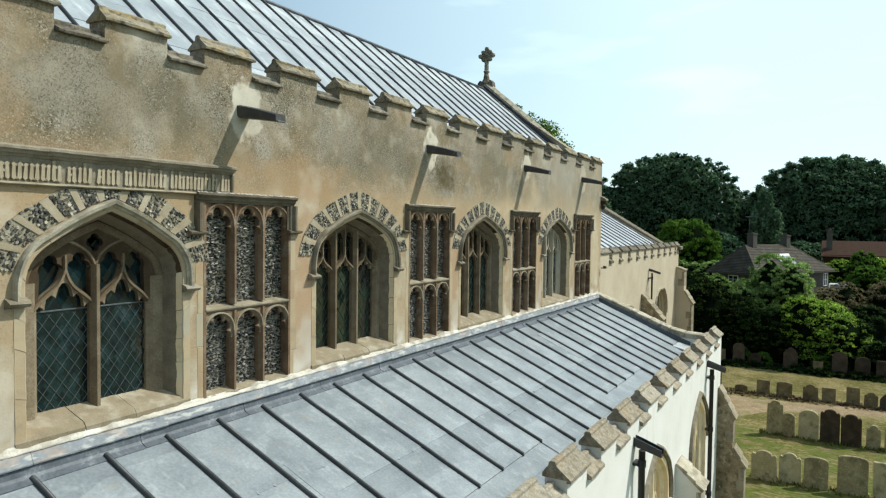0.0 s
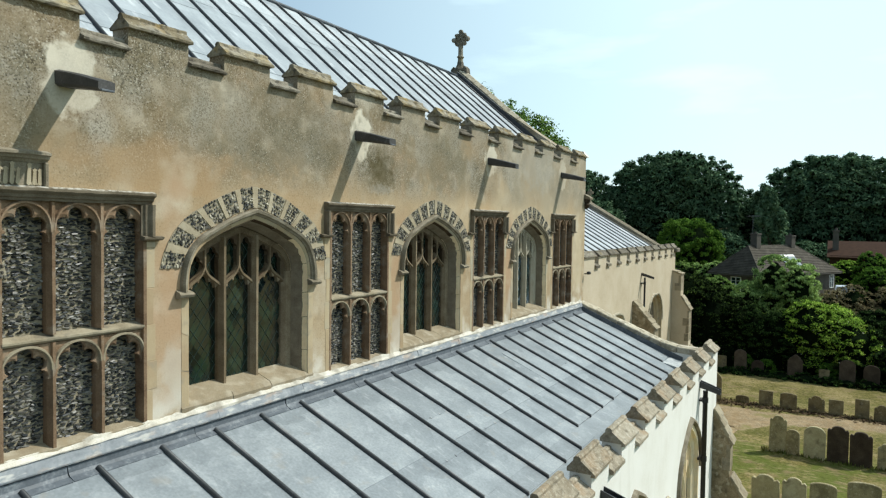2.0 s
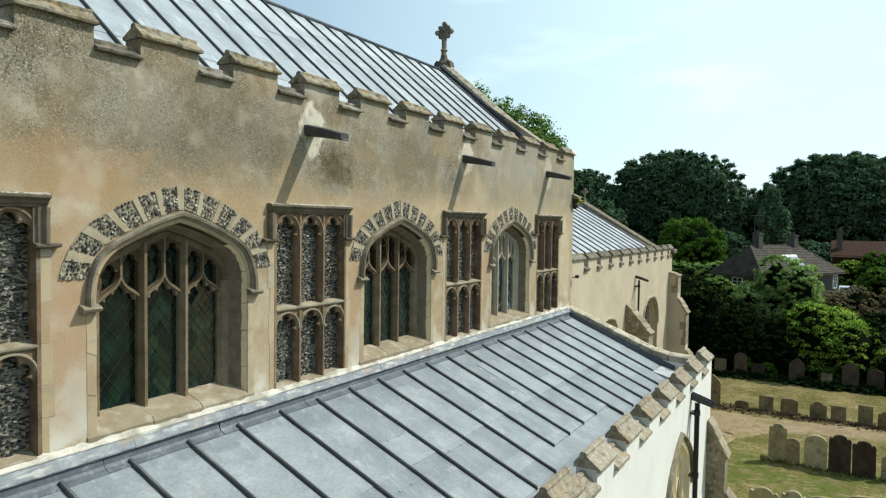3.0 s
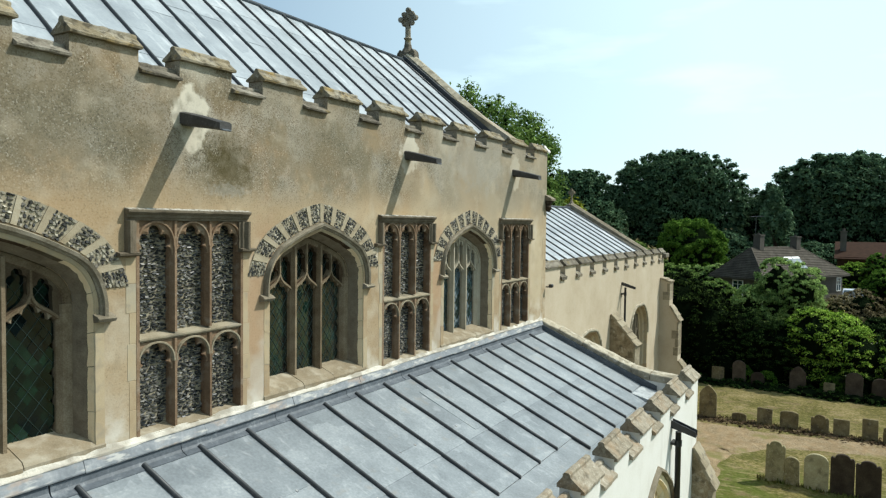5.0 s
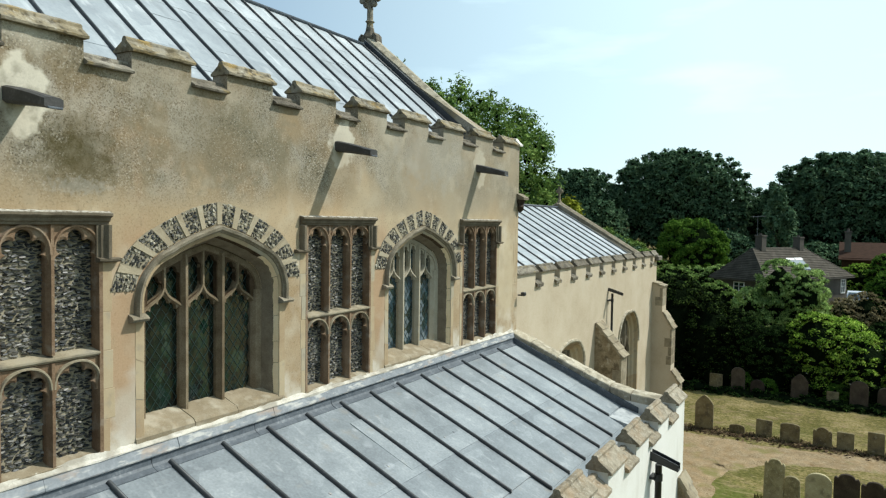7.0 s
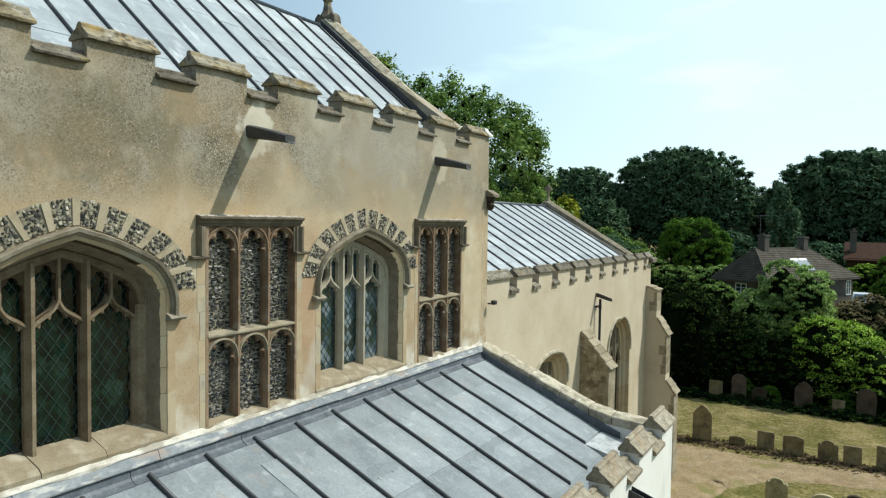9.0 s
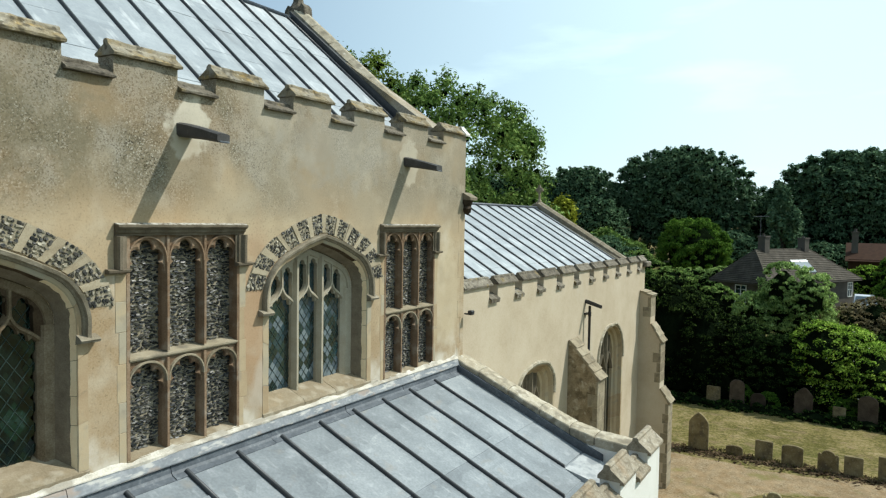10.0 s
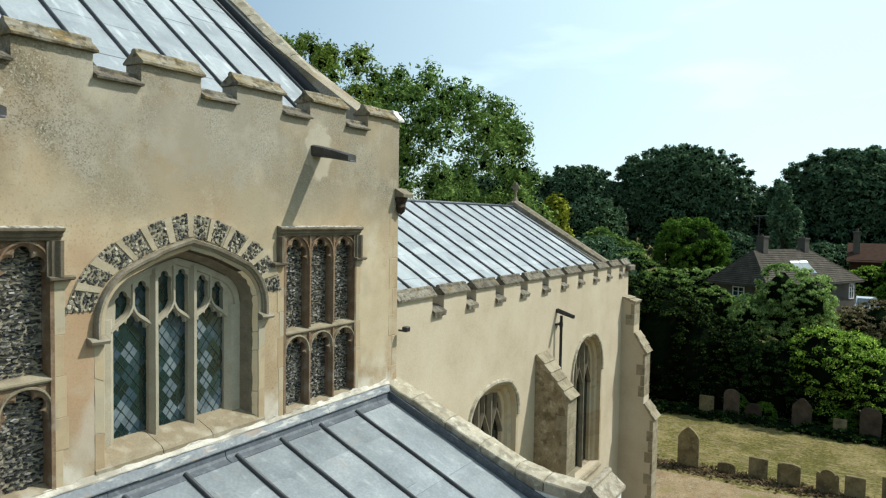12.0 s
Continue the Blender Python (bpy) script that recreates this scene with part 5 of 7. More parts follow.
# ---- carved band with an inscription over the first window ----
def inscription_band():
    t = thing("inscription_band", "carved stone band with a worn raised inscription", "inscription")
    x0, x1 = 1.7, 4.90
    V, F = rough_up(strip([[(x, y, z) for y, z in ((0.002, 8.695), (-0.02, 8.695), (-0.03, 8.715), (-0.055, 8.722), (-0.065, 8.742), (-0.09, 8.752), (-0.09, 8.772), (-0.03, 8.79), (0.002, 8.795))] for x in np.linspace(x0, x1, 40)], closed=True), 0.005, 9)
    part("top_mould", fix(mesh_of("top_mould", V, F, hood_stone)), t)
    V, F = rough_up(strip([[(x, y, z) for y, z in ((0.002, 8.472), (-0.03, 8.472), (-0.045, 8.482), (-0.035, 8.497), (0.002, 8.50))] for x in np.linspace(x0, x1 - 0.01, 40)], closed=True), 0.004, 9)
    part("bottom_mould", fix(mesh_of("bottom_mould", V, F, dressed)), t)
    V, F = box(x0, x1 - 0.02, -0.010, 0.002, 8.496, 8.70)
    part("field", mesh_of("field", V, F, hood_stone), t, "recessed stone field")
    V, F = rough_up(bbox(x1 - 0.035, x1, -0.05, 0.002, 8.474, 8.70, 0.008), 0.003, 9)
    part("end_stop", mesh_of("end_stop", V, F, hood_stone), t)
    rnd = random.Random(4)
    x = x0 + 0.03
    while x < x1 - 0.14:
        for _ in range(rnd.choice((3, 4, 5, 6))):
            if x > x1 - 0.14:
                break
            k = rnd.choice((1, 2, 2, 2, 3))
            tall = rnd.random() < 0.3
            lo = 8.512
            shapes = []
            for i in range(k):      # upright strokes with pointed feet and heads
                u, hi = x + 0.044 * i, 8.692 if tall and i == 0 else 8.652
                lean = rnd.uniform(-0.004, 0.004)
                shapes.append(prism([(u - 0.004, lo + 0.016), (u + 0.012, lo), (u + 0.030, lo + 0.014), (u + 0.028 + lean, hi - 0.026), (u + 0.036 + lean, hi - 0.014), (u + 0.016 + lean, hi), (u - 0.002 + lean, hi - 0.016), (u + 0.004 + lean, hi - 0.03)], "y", -0.025, -0.008))
            for i in range(k - 1):      # slanting links between them
                u = x + 0.044 * i
                for zl in rnd.choice(((8.622,), (8.622, 8.518), (8.622, 8.57), (8.518,))):
                    shapes.append(prism([(u + 0.024, zl + 0.004), (u + 0.048, zl - 0.006), (u + 0.050, zl + 0.012), (u + 0.026, zl + 0.022)], "y", -0.021, -0.008))
            for shape in shapes:
                V, F = rough_up(shape, 0.004, 20, x)
                part("raised_bar", fix(mesh_of("raised_bar", V, F, voussoir_stone)), t)
            x += k * 0.044 + 0.004
        x += 0.035
    return t


inscription_band()


def waterspout():
    t = thing("waterspout", "dark lead-lined waterspout jutting from the rendered wall", "waterspout", "waterspouts along the parapet")
    rings = []
    for q in (0.0, 0.3, 0.65, 0.97, 1.0):
        y = 0.02 - 0.56 * q
        z = -0.05 * q - 0.03 * q * q
        w, h = 0.095 - 0.025 * q, 0.14 - 0.055 * q
        rings.append([(-w, y, z + h - 0.012), (-w, y, z + 0.02), (-w * 0.7, y, z), (w * 0.7, y, z), (w, y, z + 0.02), (w, y, z + h - 0.012), (w * 0.6, y, z + h), (-w * 0.6, y, z + h)])
    V, F = rough_up(strip(rings, closed=True), 0.004, 9)
    part("trough", fix(mesh_of("trough", V, F, spout_lead)), t)
    V, F = bbox(-0.05, 0.062, -0.552, -0.538, -0.078, -0.062, 0.003)
    part("lip", mesh_of("lip", V, F, lead_flash), t, "bright lead lip")
    return t


spout = waterspout()
spout.location = (5.07, 0, 9.33)
for sx in (9.03, 12.97, 16.75):
    copy_thing(spout, pose(sx, 0, 9.33))

# ---- gable coping and cross ----
east = thing("gable_coping", "pale stone coping along the nave's east gable", "coping", kind="structure")
A, B = Vector((0.55, 9.889)), Vector((3.50, 12.36))
d = (B - A).normalized()
nn = Vector((-d.y, d.x))
nst = 7
for side in (1, -1):
    for i in range(nst):
        p, q = A.lerp(B, i / nst) + d * 0.004, A.lerp(B, (i + 1) / nst) - d * 0.004
        rings = []
        for r in (p, p.lerp(q, 0.5), q):
            yv = r if side == 1 else Vector((7.0 - r.x, r.y))
            nv = nn if side == 1 else Vector((-nn.x, nn.y))
            ring = []
            for xo, h in ((0.0, -0.06), (0.0, 0.04), (0.13, 0.12), (0.22, 0.12), (0.38, 0.04), (0.38, -0.06)):
                ring.append((X_E - 0.36 + xo, yv.x + nv.x * h, yv.y + nv.y * h))
            rings.append(ring)
        V, F = rough_up(strip(rings, closed=True), 0.008, 6, i)
        part("coping_stone", fix(mesh_of("coping_stone", V, F, gable_stone)), east)
# lead upstand against the gable
V, F = prism([(0.40, 9.66), (3.5, 12.20), (3.5, 12.36), (0.40, 9.82)], "x", X_E - 0.45, X_E - 0.37)
part("upstand", fix(mesh_of("upstand", V, F, lead_dark)), east, "dark lead upstand beside the coping")


def gable_cross():
    t = thing("gable_cross", "weathered dark stone cross with a foliate ring head", "cross", at=(18.28, 3.55, 12.42))
    V, F = rough_up(merge(lathe([(0.20, -0.14), (0.19, 0.02), (0.14, 0.10), (0.10, 0.17), (0.082, 0.25)], 8), prism([(-0.26, -0.10), (-0.24, 0.05), (-0.17, 0.12), (-0.10, 0.03), (0.10, 0.03), (0.17, 0.12), (0.24, 0.05), (0.26, -0.10)], "x", -0.10, 0.10)), 0.012, 8)
    part("base", fix(mesh_of("base", V, F, crenel_stone)), t)
    V, F = rough_up(lathe([(0.080, 0.24), (0.068, 0.35), (0.105, 0.385), (0.07, 0.42), (0.062, 0.78)], 8), 0.008, 9)
    part("shaft", mesh_of("shaft", V, F, crenel_stone), t)
    shapes = []
    zc = 0.86
    for k in range(8):   # ring of pierced lobes in the plane of the gable
        a = k * math.pi / 4
        r = 0.20 if k % 2 == 0 else 0.15
        c = (0, r * math.cos(a), zc + r * math.sin(a))
        shapes.append(moved(rough_up(lathe([(0.0, -0.06), (0.06, -0.045), (0.074, 0.0), (0.06, 0.045), (0.0, 0.06)], 8), 0.014, 14, k), Matrix.Translation(c) @ Euler((0, math.pi / 2, 0)).to_matrix().to_4x4()))
        shapes.append(tube([(0, 0.02 * math.cos(a), zc + 0.02 * math.sin(a)), c], 0.044, 6))
    ringp = [(0, 0.125 * math.cos(a), zc + 0.125 * math.sin(a)) for a in [i * math.pi / 10 for i in range(21)]]
    shapes.append(tube(ringp, 0.036, 6))
    V, F = merge(*shapes)
    part("head", mesh_of("head", V, F, crenel_stone), t)


gable_cross()

# corbel and floodlight on the nave's corner
corb = thing("corbel", "weathered carved stone corbel on the wall's corner", "corbel", at=(18.42, 0.0, 8.92))
V, F = rough_up(strip([[(x, -0.15, -0.01), (x, -0.16, 0.03), (x, -0.02, 0.11), (x, 0.12, 0.11), (x, 0.12, -0.01)] for x in np.linspace(-0.06, 0.17, 5)], closed=True), 0.012, 9)
part("abacus", fix(mesh_of("abacus", V, F, hood_stone)), corb)
V, F = rough_up(moved(lathe([(0.02, -0.24), (0.055, -0.21), (0.075, -0.15), (0.06, -0.10), (0.085, -0.06), (0.09, -0.01)], 10), pose(0.03, -0.04, 0)), 0.035, 16)
part("carving", mesh_of("carving", V, F, dark_tomb), corb)
fl = thing("floodlight", "small black floodlight on the wall's corner", "floodlight", at=(18.50, -0.02, 7.05))
V, F = bbox(-0.03, 0.08, -0.13, -0.05, -0.035, 0.04, 0.012)
part("housing", mesh_of("housing", V, F, black_paint), fl)
V, F = tube([(0, 0.02, -0.02), (0, -0.05, -0.02)], 0.015, 6)
part("bracket", mesh_of("bracket", V, F, black_paint), fl)

# quoins at the nave's south-east corner
z = CL_BASE
i = 0
while z < 8.8:
    h = 0.30 + 0.06 * (i % 3)
    wq = 0.20 if i % 2 else 0.12
    V, F = rough_up(bbox(X_E - wq, X_E + 0.004, -0.003, 0.3, z + 0.002, z + h - 0.002, 0.006), 0.002, 6, z)
    part("quoin", mesh_of("quoin", V, F, render_wall), nave_wall)
    z += h
    i += 1

# ---- aisle ----
A_OUT, A_IN, A_E = -3.20, -2.94, 18.62
AC, AM = 5.27, 5.45       # wall tops under crenel and merlon copings
AMER = 1.255
am_starts = [x for x in [16.70 - AMER * i for i in range(-1, 18)] if X_W < x < A_E - 0.2]
am_starts = sorted(am_starts)
pts = [(X_W, AC)]
for x in am_starts:
    x1 = min(x + 0.68, A_E)
    pts += [(x, AC), (x, AM), (x1, AM)] + ([(x1, AC)] if x1 < A_E else [])
outline = [(X_W, GROUND - 0.3), (A_E, GROUND - 0.3)] + (pts + ([(A_E, AC)] if am_starts[-1] + 0.68 < A_E else []))[::-1]
AWIN = [15.33, 11.13, 6.9, 2.7]
holes = [opening(c, 0.98, 1.7, 3.45, 4.42, r=0.75) for c in AWIN]
aisle_wall = tagged(new("wall_aisle_south", wall_mesh("wall_aisle_south", outline, holes, A_OUT, A_IN, white_wall)), "white limewashed aisle wall with battlements", "wall", kind="structure")
V, F = merge(box(A_E - 0.4, A_E, A_IN, 0.0, GROUND - 0.3, 5.02), prism([(A_IN, 5.0), (A_IN, 5.26), (-2.2, 5.32), (0.02, 6.18), (0.02, 5.0)], "x", A_E - 0.4, A_E - 0.002))
tagged(new("wall_aisle_east", fix(mesh_of("wall_aisle_east", V, F, white_wall))), "limewashed east end wall of the aisle", "wall", kind="structure")


def weathered_cap(x0, x1, ridge, front, back, z, rise, drop, seed):
    """A heavy coping: a long weathering slope to the outside, a roll on top, a short slope inside."""
    prof = [(back, z), (back, z + rise * 0.25), (ridge + 0.045, z + rise * 0.72), (ridge + 0.042, z + rise * 0.90), (ridge + 0.022, z + rise), (ridge - 0.022, z + rise), (ridge - 0.042, z + rise * 0.90), (ridge - 0.045, z + rise * 0.74), (front, z + 0.004), (front, z - 0.02), (front, z - drop), (front + 0.05, z - drop), (A_OUT - 0.002, z)]
    n = max(2, int((x1 - x0) / 0.07))
    return rough_up(strip([[(x0 + (x1 - x0) * i / n, y, zz) for y, zz in prof] for i in range(n + 1)], closed=True), 0.006, 7, seed)


for i, x in enumerate(am_starts):
    x1 = min(x + 0.68, A_E)
    V, F = weathered_cap(x - 0.02, x1 + 0.02, -3.03, -3.245, -2.915, AM + 0.002, 0.185, 0.03, i)
    part("coping_stone", fix(mesh_of("coping_stone", V, F, aisle_cap)), aisle_wall)
    if x1 < A_E:
        V, F = weathered_cap(x1 + 0.022, x + AMER - 0.022, -3.03, -3.255, -2.915, AC + 0.002, 0.15, 0.04, i + 40)
        part("crenel_stone", fix(mesh_of("crenel_stone", V, F, aisle_cap)), aisle_wall)

# sloping coping on the aisle's end wall
acop = thing("end_coping", "pale stone coping down the aisle's end wall", "coping", kind="structure")
line = [(0.12, 6.36), (-0.42, 6.15), (-0.95, 5.93), (-1.48, 5.72), (-1.98, 5.52), (-2.35, 5.43), (-2.93, 5.39)]
for (ya, za), (yb_, zb_) in zip(line, line[1:]):
    rings = []
    for q in (0.016, 0.2, 0.4, 0.6, 0.8, 0.984):
        y, z = ya + (yb_ - ya) * q, za + (zb_ - za) * q
        rings.append([(A_E - 0.44 + xo, y, z + h) for xo, h in ((0.06, -0.15), (0.05, 0.0), (0.062, 0.016), (0.20, 0.035), (0.40, 0.02), (0.425, 0.004), (0.42, -0.06))])
    V, F = rough_up(rough_up(strip(rings, closed=True), 0.014, 5, ya), 0.006, 17, ya)
    part("coping_stone", fix(mesh_of("coping_stone", V, F, gable_stone)), acop)
V, F = prism([(-0.05, 6.08), (-0.05, 6.24), (-1.95, 5.43), (-2.5, 5.22), (-2.5, 5.04)], "x", A_E - 0.43, A_E - 0.37)
part("upstand", fix(mesh_of("upstand", V, F, lead_flash)), acop, "dark lead upstand below the coping")


# pale dressed-lead patch in the corner of the gutter
V, F = rough_up(prism([(-2.935, 5.0), (-2.935, 5.10), (-2.62, 5.105), (-2.22, 5.205), (-2.22, 5.1)], "x", 17.42, 18.17), 0.006, 5)
part("corner_patch", fix(mesh_of("corner_patch", V, F, whitened_lead)), aisle_roof, "whitened lead patch in the gutter's corner")


def aisle_window(name, cx):
    t = thing(name, "arched stone aisle window with tracery", "window", kind="structure")
    prof = [(-0.09, A_OUT - 0.004), (0.0, A_OUT - 0.006), (0.03, A_OUT + 0.06), (0.08, A_OUT + 0.08), (0.13, A_OUT + 0.11), (0.16, A_OUT + 0.22)]
    N = 48
    def lp(i, y):
        return along([(x, y, z) for x, z in opening(cx, 0.98 - i, 1.72, 3.45, 4.42 - i * 1.1, r=0.75 - i)], N)
    lines = [lp(i, y) for i, y in prof]
    for a in range(0, N, 6):
        V, F = strip([[tuple(l[k].lerp(l[min(N, k + 1)], 0.05 if k == a else 0)) for l in lines] for k in range(a, a + 7)])
        part("jamb_stone", mesh_of("jamb_stone", *rough_up((V, F), 0.004, 6, a), jamb_stone), t)
    ia = full_arch(cx, 0.83, 3.45, 4.25, r=0.6)
    y0, y1 = A_OUT + 0.10, A_OUT + 0.22
    for x in (cx - 0.28, cx + 0.28):
        V, F = bar([(x, 1.75), (x, arch_z(ia, x))], 0.11, y0, y1)
        part("mullion", mesh_of("mullion", V, F, jamb_stone), t)
    for a, b in ((-0.83, -0.28), (-0.28, 0.28), (0.28, 0.83)):
        m = cx + (a + b) / 2
        V, F = merge(bar(ogee(cx + a, 3.15, m, 3.6), 0.07, y0 + 0.02, y1), bar(ogee(cx + b, 3.15, m, 3.6), 0.07, y0 + 0.02, y1), bar([(m, 3.57), (m, arch_z(ia, m))], 0.06, y0 + 0.02, y1))
        part("light_head", mesh_of("light_head", V, F, jamb_stone), t)
    V, F = prism([(x, z) for x, z in opening(cx, 0.83, 1.75, 3.45, 4.25, r=0.6)], "y", A_OUT + 0.17, A_OUT + 0.175)
    part("pane", fix(mesh_of("pane", V, F, glass_dark)), t)
    V, F = rough_up(prism([(A_OUT + 0.33, 1.62), (A_OUT - 0.05, 1.60), (A_OUT - 0.05, 1.66), (A_OUT + 0.33, 1.80)], "x", cx - 1.02, cx + 1.02), 0.006)
    part("sill", fix(mesh_of("sill", V, F, sill_stone)), t)
    hl = [[(x, y, z) for x, z in opening(cx, 0.98 - i, 3.35, 3.45, 4.42 - i * 1.1, r=0.75 - i)] for i, y in ((-0.10, A_OUT + 0.002), (-0.10, A_OUT - 0.03), (-0.13, A_OUT - 0.07), (-0.17, A_OUT - 0.06), (-0.19, A_OUT + 0.002))]
    V, F = strip([[l[k] for l in hl] for k in range(len(hl[0]))], closed=True)
    part("hood_mould", fix(mesh_of("hood_mould", *rough_up((V, F), 0.005, 6), hood_stone)), t)


for i, c in enumerate(AWIN):
    aisle_window("window_%d" % (i + 5), c)


def buttress(name, x0, x1, steps, label, m_side, m_cap, base=GROUND - 0.3):
    """A stepped buttress. steps: (y at the wall side, z there, y of the face below, z there), from the top down."""
    t = thing(name, label, "buttress", kind="structure")
    poly = [(steps[0][0] + 0.02, base), (steps[0][0] + 0.02, steps[0][1])]
    for ya, za, yb_, zb_ in steps:
        poly += [(ya, za), (yb_, zb_)]
    poly.append((steps[-1][2], base))
    V, F = prism(poly[1:] + poly[:1], "x", x0, x1)
    part("body", fix(mesh_of("body", V, F, m_side)), t)
    for ya, za, yb_, zb_ in steps:
        L = math.hypot(yb_ - ya, zb_ - za)
        n = max(2, round(L / 0.22))
        d = Vector((yb_ - ya, zb_ - za)) / L
        nv = Vector((d.y, -d.x))
        nv = nv if nv.y > 0 else -nv
        for i in range(n):
            p, q = Vector((ya, za)) + d * (L * i / n), Vector((ya, za)) + d * (L * (i + 1) / n + 0.03)
            V, F = rough_up(prism([tuple(p), tuple(p + nv * 0.045), tuple(q + nv * 0.075), tuple(q)], "x", x0 - 0.025, x1 + 0.025), 0.007, 7, i + za)
            part("weathering_stone", fix(mesh_of("weathering_stone", V, F, m_cap)), t)
    # stone facing on the outer edge
    for k, (ya, za, yb_, zb_) in enumerate(steps):
        low = steps[k + 1][1] if k + 1 < len(steps) else base
        z, j = zb_ - 0.02, 0
        while z - 0.3 > low:
            V, F = rough_up(bbox(x0 - 0.004, x1 + 0.004, yb_ - 0.008, yb_ + (0.20 if j % 2 else 0.09) + 0.04 * math.sin(j * 2.3 + z), z - 0.297, z - 0.003, 0.006), 0.004, 6, z)
            part("quoin", mesh_of("quoin", V, F, m_cap), t)
            z -= 0.30
            j += 1
    return t


buttress("buttress", 18.22, A_E + 0.03, [(-3.20, 4.10, -3.58, 3.36), (-3.58, 2.60, -3.86, 2.14)], "stepped aisle buttress, mottled shade-darkened render with stone weatherings", shade_mottled_render, dressed)
buttress("buttress", 12.75, 13.25, [(-3.20, 3.78, -3.66, 3.36)], "white-rendered aisle buttress with a sloping stone top", white_wall, gable_stone)
buttress("buttress", 8.55, 9.05, [(-3.20, 3.78, -3.66, 3.36)], "white-rendered aisle buttress with a sloping stone top", white_wall, gable_stone)


def rain_pipe(x, y, ztop, zbase, slim=1.0):
    t = thing("rainwater_pipe", "black iron rainwater pipe under an open spout", "downpipe", at=(x, y, 0))
    prof = [(-0.075, 0.0), (0.075, 0.0), (0.075, 0.11), (0.058, 0.11), (0.058, 0.02), (-0.058, 0.02), (-0.058, 0.11), (-0.075, 0.11)]
    rings = [[(u * slim, yy, ztop + v * h * slim - dz) for u, v in prof] for yy, dz, h in ((0.05, 0.08, 1.2), (-0.14, 0.13, 1.1), (-0.40, 0.20, 0.9))]
    V, F = strip(rings, closed=True)
    part("spout", fix(mesh_of("spout", V, F, black_paint)), t)
    V, F = tube([(0, -0.11, ztop - 0.16), (0, -0.11, zbase)], 0.05 * slim, 10)
    part("pipe", mesh_of("pipe", V, F, black_paint, True), t)
    for z in (ztop - 0.30, ztop - 1.5, ztop - 3.0):
        if z > zbase + 0.2:
            V, F = merge(tube([(0, -0.11, z), (0, -0.11, z - 0.10)], 0.062 * slim, 10), box(-0.1, 0.1, -0.07, 0.0, z - 0.07, z - 0.03))
            part("collar", mesh_of("collar", V, F, black_paint), t)


rain_pipe(16.3, A_OUT, 5.10, GROUND)
rain_pipe(9.6, A_OUT, 5.12, GROUND)

# ---- chancel ----
C_W, C_E, C_Y = 18.46, 29.95, 0.03
CC, CM = 7.17, 7.42
c_starts = [C_W - 0.01] + [19.78 + 1.07 * i for i in range(10)]
pts = [(C_W, CM)]
outl, prev = [], None
for i, x in enumerate(c_starts):
    a, b = max(C_W, x), 19.44 if i == 0 else min(x + 0.73, C_E)
    outl += ([(a, CC)] if i else []) + [(a, CM), (b, CM)] + ([(b, CC)] if b < C_E else [])
if outl[-1][0] < C_E:
    outl += [(C_E, CC)]
outline = [(C_W, GROUND - 0.3), (C_E, GROUND - 0.3)] + outl[::-1]
holes = [opening(21.62, 0.93, 2.6, 4.95, 5.58, r=0.6), opening(26.65, 1.03, 2.42, 4.9, 5.74, r=0.88)]
chancel_wall = tagged(new("wall_chancel_south", wall_mesh("wall_chancel_south", outline, holes, C_Y, C_Y + 0.28, chancel_render)), "cream lime-rendered chancel wall with battlements", "wall", kind="structure")
V, F = merge(box(C_E - 0.5, C_E, C_Y + 0.5, 6.6, GROUND - 0.3, 7.3), box(C_W, C_E, 6.6, 7.0, GROUND - 0.3, 7.3), prism([(0.4, 7.3), (6.7, 7.3), (3.5, 9.0)], "x", C_E - 0.5, C_E - 0.1))
tagged(new("wall_chancel_back", fix(mesh_of("wall_chancel_back", V, F, chancel_render))), "plain rendered chancel walls", "wall", kind="structure")
for i, x in enumerate(c_starts):
    a, b = (C_W, 19.44) if i == 0 else (x, min(x + 0.73, C_E))
    V, F = saddle(a + (0.01 if i == 0 else -0.06), b + 0.06, C_Y - 0.05, C_Y + 0.30, CM + 0.002, 0.16, 0.025, i)
    part("coping_stone", fix(mesh_of("coping_stone", V, F, crenel_stone)), chancel_wall)
    if b < C_E - 0.1:
        V, F = merge(rough_up(prism([(C_Y + 0.28, CC + 0.004), (C_Y - 0.03, CC + 0.004), (C_Y - 0.05, CC - 0.06), (C_Y - 0.06, CC + 0.01), (C_Y + 0.1, CC + 0.10), (C_Y + 0.28, CC + 0.11)], "x", b + 0.002, (19.78 if i == 0 else x + 1.07) - 0.002), 0.008, 7, i))
        part("crenel_stone", fix(mesh_of("crenel_stone", V, F, crenel_stone)), chancel_wall)

ch_roof = lead_roof("roof_chancel", "pale grey sheet-lead chancel roof with raised rolls", [29.2 - 0.66 * i for i in range(20)], C_W, C_E - 0.42, (3.5, 9.02), lambda x: (0.32, 7.164), [0.33, 0.67], 0.023, 9, lead_pale)
V, F = tube([(C_W, 3.5, 9.04), (C_E - 0.4, 3.5, 9.04)], 0.04, 10)
part("ridge_roll", mesh_of("ridge_roll", V, F, lead_flash, True), ch_roof)
V, F = prism([(0.29, 7.12), (3.5, 8.99), (6.7, 7.26), (6.7, 7.1), (3.5, 8.8), (0.29, 6.95)], "x", C_W, C_E - 0.43)
part("roof_deck", mesh_of("roof_deck", V, F, lead_dark), ch_roof)
cgc = thing("gable_coping", "dark stone coping along the chancel's east gable", "coping", kind="structure")
A, B = Vector((0.50, 7.36)), Vector((3.50, 9.15))
d = (B - A).normalized()
nn = Vector((-d.y, d.x))
